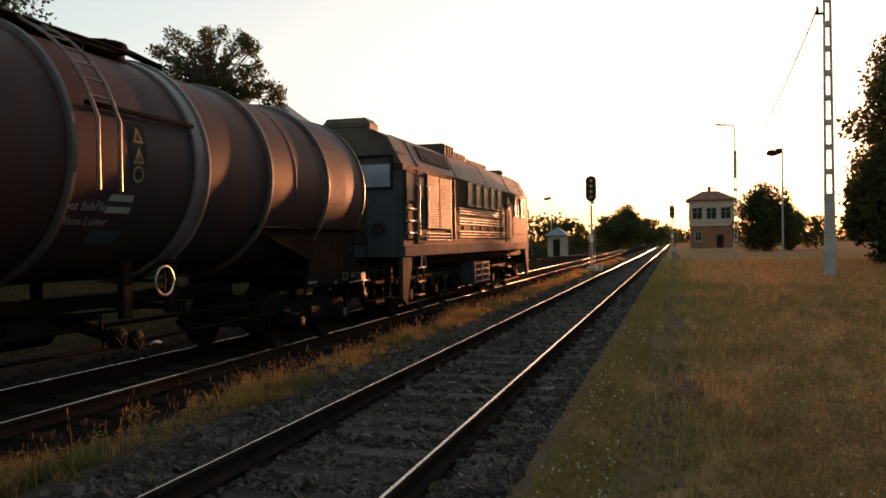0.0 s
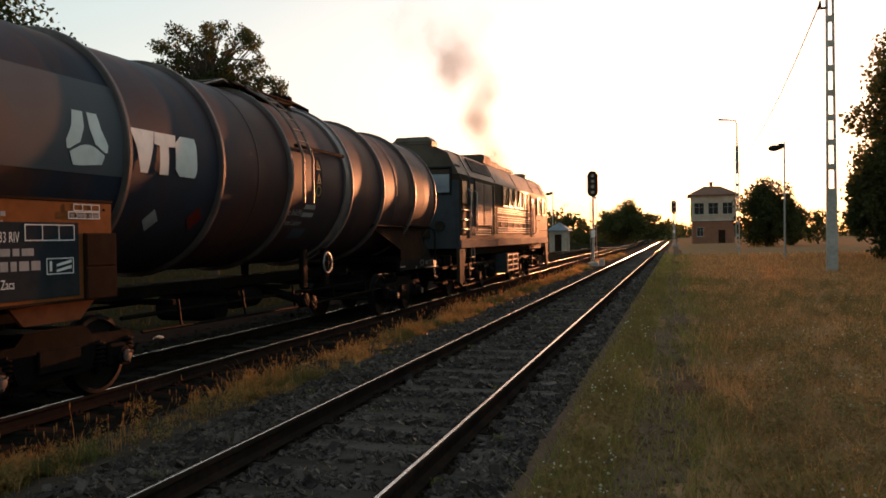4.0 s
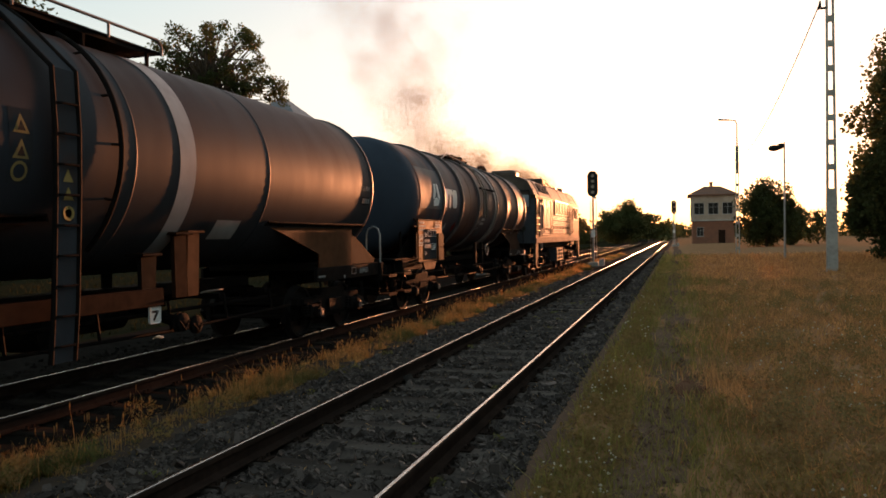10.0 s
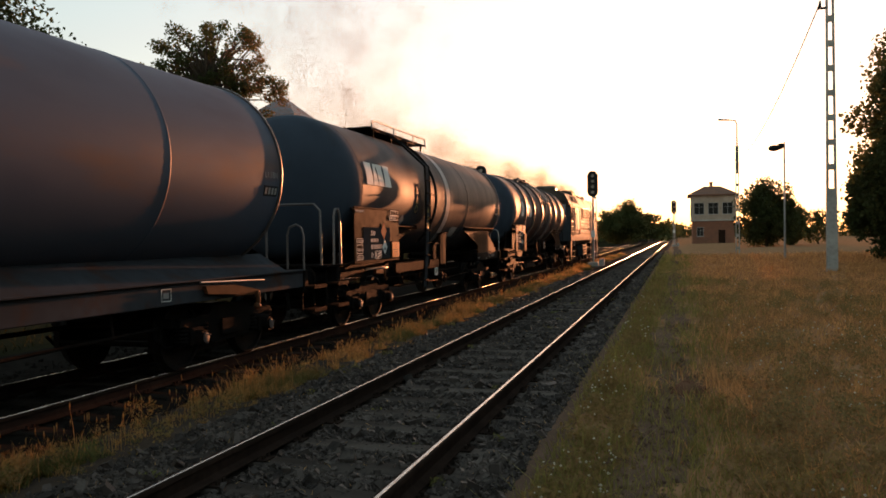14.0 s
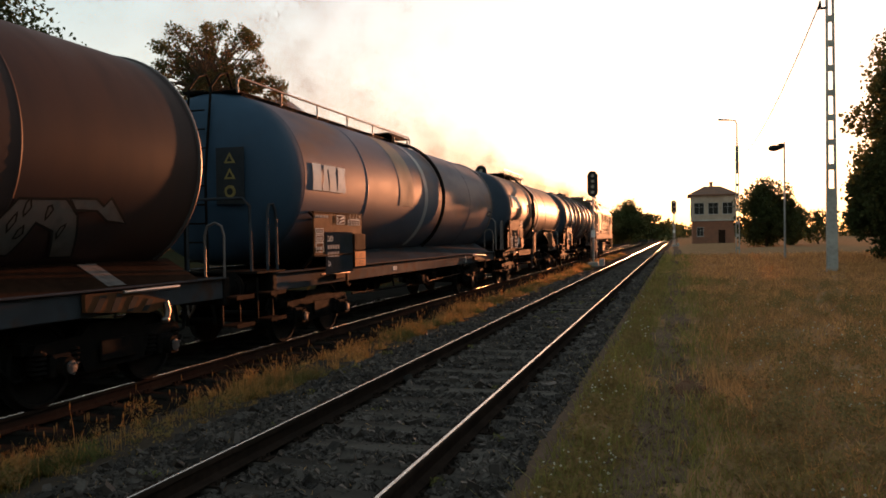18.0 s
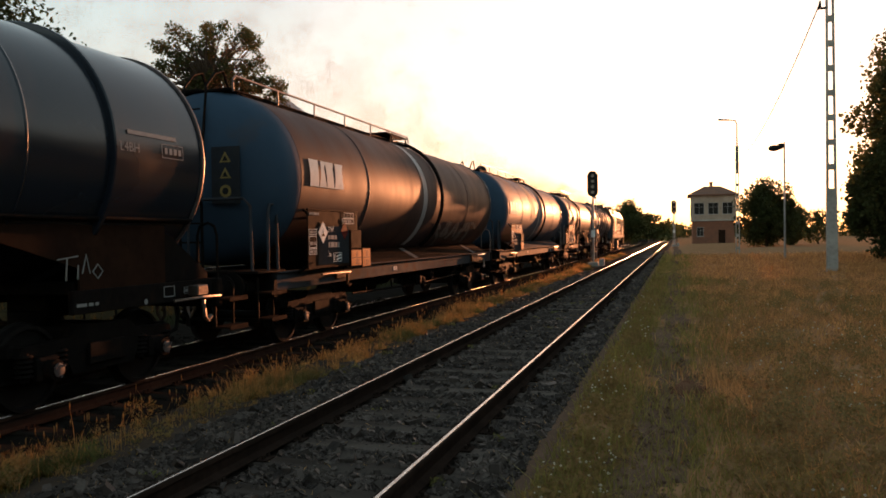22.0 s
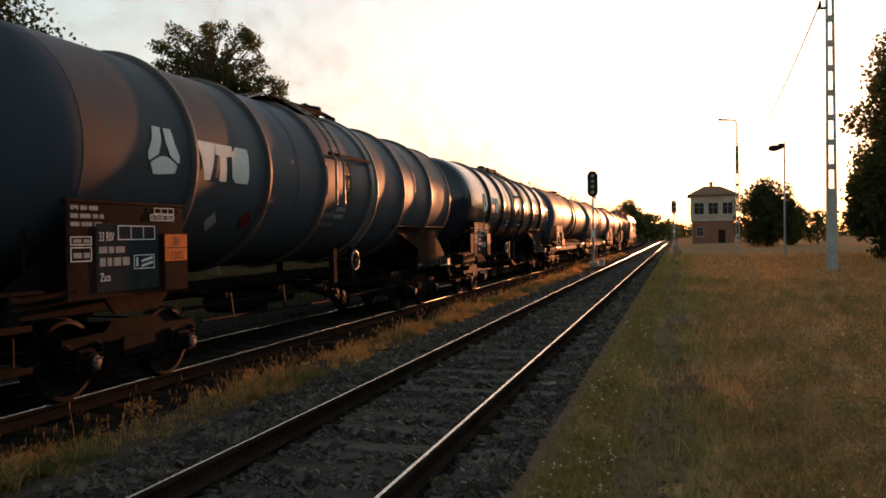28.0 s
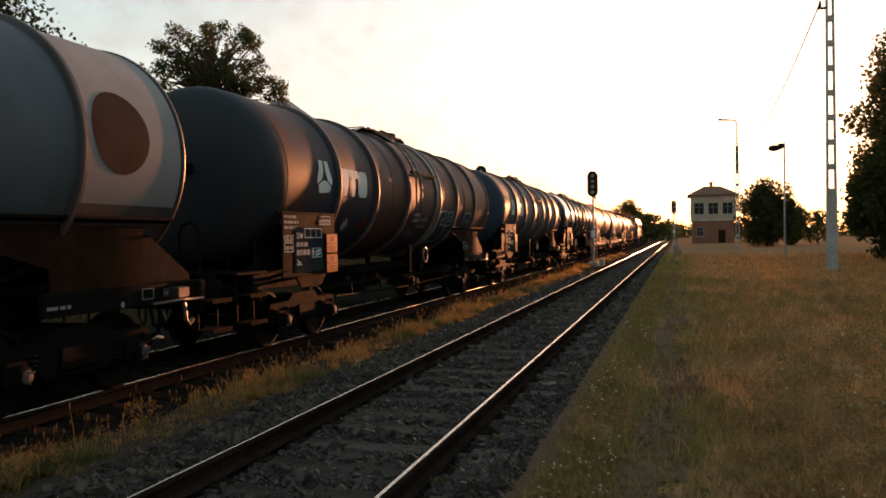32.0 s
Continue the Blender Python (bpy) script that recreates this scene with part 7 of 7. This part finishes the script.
for k in range(25):
    t = k / 24
    a, b = Vector((5.34, 33.6, 10.33)), Vector((5.9, 92.0, 9.5))
    p = a.lerp(b, t)
    p.z -= 1.5 * 4 * t * (1 - t)
    pts.append(p)
wire.tube(pts, 0.022, 6)
w = thing("overhead_wire", Matrix(), "thin dark wire sagging from the concrete pole", "wire")
part("cable", wire, BLACK, w)


def street_lamp(label, x, y, top, arm, heavy, name):
    z0 = float(ground_z(x, y))
    s = thing(name, pose(x, y, z0), label, "lamp")
    h = top - z0
    if heavy:
        for sd in (-1, 1):
            part("post_leg", Geo().prism([(sd * 0.15, -0.3), (sd * 0.08, -0.3), (sd * 0.05, h - 1.8), (sd * 0.1, h - 1.8)], "y", -0.08, 0.08), CONCRETE, s)
        g = Geo()
        z = 0.4
        while z < h - 2:
            g.box(-0.1, 0.1, -0.06, 0.06, z, z + 0.2)
            z += 0.9
        part("post_rungs", g, CONCRETE, s)
        g = Geo().tube([(0, 0, h - 3.6), (0, 0, h - 0.3), (-0.08, 0, h - 0.05), (-0.25, 0, h), (-0.6, 0, h + 0.05)], 0.05, 8)
        part("arm", g, GALV, s, "bent steel lamp arm")
        part("lamp_head", Geo().prism([(-0.55, h + 0.0), (-0.6, h + 0.1), (-1.25, h + 0.16), (-1.3, h + 0.08), (-1.1, h + 0.02)], "y", -0.12, 0.12), GALV, s, "long flat lamp head")
    else:
        part("post", Geo().cyl((0, 0, -0.2), (0, 0, h), 0.07, 10, 0.045), GALV, s, "slim steel post")
        part("arm", Geo().tube([(0, 0, h - 0.3), (-0.2, 0, h - 0.28), (-0.3, 0, h - 0.3)], 0.035, 8), GALV, s)
        part("lamp_head", Geo().ball((-0.55, 0, h - 0.33), 0.3, 12, 8, 1.1, 0.9, 0.62).cyl((-0.3, 0, h - 0.28), (-0.05, 0, h - 0.18), 0.2, 10, 0.14), BLACK, s, "dark bowl-shaped lamp head")
    return s


street_lamp("tall platform lamp on a perforated concrete post", 4.15, 60, 9.6, 1, True, "street_lamp")
street_lamp("platform lamp with a bowl-shaped head on a slim post", 6.05, 50, 6.85, 1, False, "street_lamp")
street_lamp("slim unlit lamp post past the tracks", -14.3, 95, 6.9, 1, False, "street_lamp")


# ---- buildings ----
def window(parent, x, y, z, w, h, face):
    """A recessed pane with frame, bars and sill on a wall that looks along -y ('s') or -x ('w')."""
    def bx(u0, u1, d0, d1, z0, z1, b=0.0):
        if face == "s":
            return Geo().box(u0, u1, y + d0, y + d1, z0, z1, b)
        if face == "e":
            return Geo().box(x - d1, x - d0, u0, u1, z0, z1, b)
        return Geo().box(x + d0, x + d1, u0, u1, z0, z1, b)
    u = x if face == "s" else y
    win = part("window", bx(u - w / 2, u + w / 2, -0.005, 0.02, z, z + h), GLASS, parent, "dark window pane")
    fr = Geo()
    for q in ((u - w / 2 - 0.06, u - w / 2, z - 0.06, z + h + 0.06), (u + w / 2, u + w / 2 + 0.06, z - 0.06, z + h + 0.06),
              (u - w / 2, u + w / 2, z + h, z + h + 0.06), (u - w / 2, u + w / 2, z - 0.06, z), (u - 0.025, u + 0.025, z, z + h), (u - w / 2, u + w / 2, z + h * 0.62, z + h * 0.62 + 0.04)):
        b = bx(q[0], q[1], -0.05, 0.03, q[2], q[3])
        fr.add(b.v, b.f)
    part("window_frame", fr, FAINT, win, "faded white window frame")
    part("window_sill", bx(u - w / 2 - 0.1, u + w / 2 + 0.1, -0.14, 0.02, z - 0.13, z - 0.06, 0.01), CONCRETE, win)
    return win


def hip_roof(x0, x1, y0, y1, z, rise, over, ridge=0.0):
    a = [(x0 - over, y0 - over, z), (x1 + over, y0 - over, z), (x1 + over, y1 + over, z), (x0 - over, y1 + over, z)]
    m, n = (x0 + x1) / 2, (y0 + y1) / 2
    top = [(m - ridge, n, z + rise), (m + ridge, n, z + rise)]
    low = [(p[0], p[1], z - 0.14) for p in a]
    g = Geo()
    g.add(a + low + top, [(0, 1, 9, 8), (2, 3, 8, 9), (1, 2, 9), (3, 0, 8), (0, 4, 5, 1), (1, 5, 6, 2), (2, 6, 7, 3), (3, 7, 4, 0), (4, 7, 6, 5)])
    return g


def signal_box():
    """Two-storey signal box with a glazed upper floor and a low hipped roof."""
    b = thing("signal_box", pose(0, 0, 0), "two-storey plastered signal box with a low hipped roof", "building")
    x0, x1, y0, y1 = 2.2, 8.7, 130, 138
    part("lower_wall", Geo().box(x0 + 0.15, x1 - 0.15, y0 + 0.15, y1 - 0.15, -0.4, 3.6, 0.03), BRICK, b, "brick lower storey")
    part("upper_wall", Geo().box(x0, x1, y0, y1, 3.6, 7.5, 0.03), PLASTER, b, "plastered upper storey")
    part("string_course", Geo().box(x0 - 0.08, x1 + 0.08, y0 - 0.08, y1 + 0.08, 3.5, 3.72, 0.02), CONCRETE, b)
    part("roof", hip_roof(x0, x1, y0, y1, 7.62, 1.5, 0.55, 1.2), TILES, b, "low hipped tiled roof")
    part("chimney", Geo().box(5.1, 5.6, 135, 135.5, 8.4, 9.9, 0.02).box(5.04, 5.66, 134.94, 135.56, 9.75, 9.9, 0.01), BRICK, b, "brick chimney")
    for k in range(3):
        window(b, x0 + 1.15 + 2.1 * k, y0, 4.6, 1.4, 1.7, "s")
    for k in range(3):
        window(b, x0, y0 + 1.6 + 2.4 * k, 4.6, 1.6, 1.7, "w")
    window(b, x0 + 1.3, y0 + 0.15, 1.2, 0.9, 1.3, "s")
    d = part("door", Geo().box(6.2, 7.2, y0 + 0.08, y0 + 0.16, 0.0, 2.1, 0.01), BOARD, b, "brown plank door")
    part("door_handle", Geo().box(7.02, 7.12, y0 + 0.04, y0 + 0.08, 1.0, 1.04, 0.005), GALV, d)
    return b


signal_box()


def station_tower():
    """Slim pale tower with a pyramid sheet roof, seen over the wagons."""
    b = thing("station_tower", pose(-39.47, 75, 0), "slim pale plastered tower with a grey pyramid sheet roof", "tower")
    h = 2.2
    part("wall", Geo().box(-h, h, -h, h, -0.6, 14.0, 0.03), PLASTER, b, "pale plastered wall")
    part("roof", hip_roof(-h, h, -h, h, 14.25, 2.35, 0.45), ROOFING, b, "grey pyramid sheet roof")
    part("cornice", Geo().box(-h - 0.15, h + 0.15, -h - 0.15, h + 0.15, 13.7, 14.1, 0.03), WHITE, b, "white cornice below the eaves")
    part("finial", Geo().cyl((0, 0, 16.5), (0, 0, 16.95), 0.03, 6), IRON, b)
    for z in (2.2, 6.2, 10.2):
        window(b, 0, -h, z, 1.0, 1.6, "s")
        window(b, h, 0, z, 1.0, 1.6, "e")
    return b


station_tower()


def hut():
    b = thing("track_hut", pose(0, 0, 0), "small pale trackside hut with a hipped roof", "hut")
    part("wall", Geo().box(-14.3, -12.3, 92, 95, -0.5, 2.1, 0.02), PLASTER, b, "pale plastered wall")
    part("roof", hip_roof(-14.3, -12.3, 92, 95, 2.2, 0.95, 0.3), ROOFING, b, "grey hipped roof")
    part("door", Geo().box(-13.65, -12.85, 91.96, 92.01, -0.3, 1.7, 0.01), BOARD, b, "dark plank door")
    return b


hut()


def a_frame_pole():
    p = thing("utility_pole", pose(-16.6, 92, -0.4), "wooden A-frame utility pole past the tracks", "pole")
    for s in (-1, 1):
        part("leg", Geo().cyl((s * 0.55, 0, -0.2), (s * 0.06, 0, 5.7), 0.12, 8, 0.08), BARK, p, "weathered wooden leg")
    part("cross_bar", Geo().box(-0.4, 0.4, -0.06, 0.06, 2.9, 3.05, 0.01), BARK, p)
    part("arm", Geo().tube([(0, 0, 5.7), (-0.2, 0, 6.1), (-1.0, 0, 6.3)], 0.03, 6), GALV, p)
    part("lamp_head", Geo().ball((-1.1, 0, 6.25), 0.14, 8, 6, 1.4, 1, 0.6), GALV, p)


a_frame_pole()


def metal_scrap():
    # Scrap that stands for a small glint; its orange is the sun's.
    p = thing("metal_scrap", pose(-9.5, 12.9, -0.33, 0, 0, -73), "small curved metal scrap behind the train's track, orange glint in its colour", "scrap")
    part("bent_sheet", Geo().lathe([(-0.09, 0.10), (-0.03, 0.115), (0.05, 0.11), (0.09, 0.09), (0.088, 0.086), (0.05, 0.105), (-0.03, 0.11), (-0.09, 0.096)], (0, 0, 0), "x", 14, 40, 150), GLINT_METAL, p)


def molehill():
    g = Geo().lathe([(0.13, 0.02), (0.12, 0.08), (0.085, 0.16), (0.04, 0.21), (0.0, 0.25), (-0.03, 0.26)], (0, 0, 0), "z", 18)
    rr = random.Random(5)
    g.v = [(x * 0.72 + rr.uniform(-0.016, 0.016), y * 0.72 + rr.uniform(-0.016, 0.016), z * 0.8 + rr.uniform(-0.012, 0.012)) for x, y, z in g.v]
    for k in range(60):
        a, r = rr.uniform(0, 6.28), rr.uniform(0.02, 0.2)
        g.ball((r * math.cos(a), r * math.sin(a), 0.1 * (1 - r / 0.2) + 0.01), rr.uniform(0.008, 0.022), 5, 3)
    tagged(part("molehill", g, MOUND), "low mound of crumbly red-brown earth beside the path", "molehill").matrix_world = pose(0.1, 8.3, 0.0)


metal_scrap()
molehill()


# ---- pieces of the tracks and the meadow ----
sleepers(near_track, NEAR_X, -7.715, 300, 0.0, 75, SLEEPER)
sleepers(train_track, TRAIN_X, -20.0, 200, TRAIN_Z, 40, SLEEPER_SHADED)
stones("ballast_stones", ((-4.45, -1.1, -8, 3.4, 500), (-4.45, -1.1, 3.4, 8, 4500), (-4.45, -1.1, 8, 18, 4200), (-4.45, -1.1, 18, 40, 1500)), STONE, "loose grey crushed-rock ballast between the sleepers")
stones("oily_ballast_stones", ((-10.4, -5.3, 5.0, 24, 1300),), SHADED_BALLAST, "dark ballast of the train's track, shade put into its colour")
grass()


# ---- smoke, and what moves ----
def way_smooth(t):
    """Way with the same smooth passage from second to second as the vehicles."""
    k = min(int(t), 31)
    p0, p1 = WAY[k], WAY[k + 1]
    m0 = (WAY[k + 1] - WAY[k - 1]) / 2 if k > 0 else WAY[1] - WAY[0]
    m1 = (WAY[k + 2] - WAY[k]) / 2 if k < 31 else WAY[32] - WAY[31]
    u = t - k
    return ((2 * u ** 3 - 3 * u ** 2 + 1) * p0 + (u ** 3 - 2 * u ** 2 + u) * m0 + (-2 * u ** 3 + 3 * u ** 2) * p1 + (u ** 3 - u ** 2) * m1)


def puff_mesh(seed, n, size, lump, loose):
    """A lumpy puff of fine soot flakes, thicker in its middle; many of them overlap in the plume."""
    g = np.random.default_rng(seed)
    c = g.normal(0, lump, (6, 3))
    p = c[g.integers(0, 6, n)] + g.normal(0, loose, (n, 3)) * g.uniform(0.6, 2.2, (n, 1))
    s = g.uniform(0.6, 1.4, n) * size
    v, f = scatter(np.array([(-0.5, -0.3, 0), (0.5, -0.3, 0), (0, 0.56, 0)]), np.array([(0, 1, 2)]), p, random_turns(g, n), np.stack([s, s, s], -1))
    ob = raw("smoke_puff", v, f, SOOT)
    me = ob.data
    bpy.data.objects.remove(ob)
    return me


PUFFS = []


def smoke():
    fine = [puff_mesh(31 + k, 700, 0.0145, 0.2, 0.19) for k in range(8)]
    coarse = [puff_mesh(51 + k, 420, 0.0202, 0.26, 0.24) for k in range(8)]
    r = random.Random(17)
    t = 0.7
    while t < 31.8:
        ob = new("smoke_puff", r.choice(fine if t < 5 else coarse))
        tagged(ob, "brown puff of diesel exhaust smoke", "smoke", "exhaust smoke of the locomotive", "stuff")
        PUFFS.append((ob, t, r.uniform(0, 360), r.gauss(0, 1), r.gauss(0, 1), r.gauss(0, 1)))
        t += 0.03 if t < 2 else 0.018 if t < 4 else 0.012 if t < 5 else 0.009 if t < 14 else 0.014 if t < 20 else 0.035


smoke()


def inside(t):
    return Vector((TRAIN_X, 16.2 + 12.4 + way_smooth(t), TRAIN_Z + 2.65))


def puff_place(born, t, a, b, c):
    """Rises out of the stack in billows, then hangs in the air, drifting aside and spreading."""
    if t <= born:
        return inside(t) + Vector((0, 0, 1.75 * max(0.0, 1 - (born - t) / 0.3)))
    age = t - born
    late = min(1.0, max(0.0, (born - 3.5) / 3.0))
    slow = min(1.0, max(0.0, (born - 2.0) / 5.0))
    rise = 1.75 + (4.4 - 4.0 * late) * (1 - math.exp(-age / 1.2)) + (0.5 - 0.25 * late) * age + 0.022 * late * age ** 2
    drift = (0.5 + 0.85 * slow) * age
    wide = 0.05 + 0.08 * age + 0.022 * age ** 1.8
    roll = min(1.0, age / 1.2) * (0.45 + 0.08 * age)
    billow = Vector((math.sin(born * 5.1) + 0.6 * math.sin(born * 11.7 + 1), math.sin(born * 4.3 + 2), 0.8 * math.sin(born * 6.3 + 4) + 0.5 * math.sin(born * 13.1))) * roll
    return inside(born) + billow + Vector((-drift + a * wide, 1.0 * (1 - math.exp(-age)) + b * wide * 1.3, rise + c * wide * 0.8))


def motions():
    seconds = [k * 1.0 for k in range(33)]
    for v, y in ROLLING:
        walk(v, [(t, pose(TRAIN_X, y + way_smooth(t), TRAIN_Z)) for t in seconds])
    dense = [k * 0.1 for k in range(321)]
    turns = {}
    for w, place, r in WHEELS:
        if r not in turns:
            rows, last = [], None
            for t in dense:
                a = -way_smooth(t) / r
                if last is None or abs(a - last) > 0.95 or t >= 31.99:
                    rows.append((t, a))
                    last = a
            turns[r] = rows
        walk(w, [(t, pose(*place, math.degrees(a))) for t, a in turns[r]])
    for ob, born, turn, a, b, c in PUFFS:
        ts = sorted({0.0, *[x for x in range(0, int(born) + 1, 2)], round(born - 0.3, 2), round(born, 2), *[round(born + d, 2) for d in (0.15, 0.4, 1, 2, 4, 7, 11, 16, 24) if born + d < 32.0], 32.0})
        walk(ob, [(t, Matrix.Translation(puff_place(born, t, a, b, c)) @ pose(0, 0, 0, 0, 0, turn)) for t in ts])


motions()
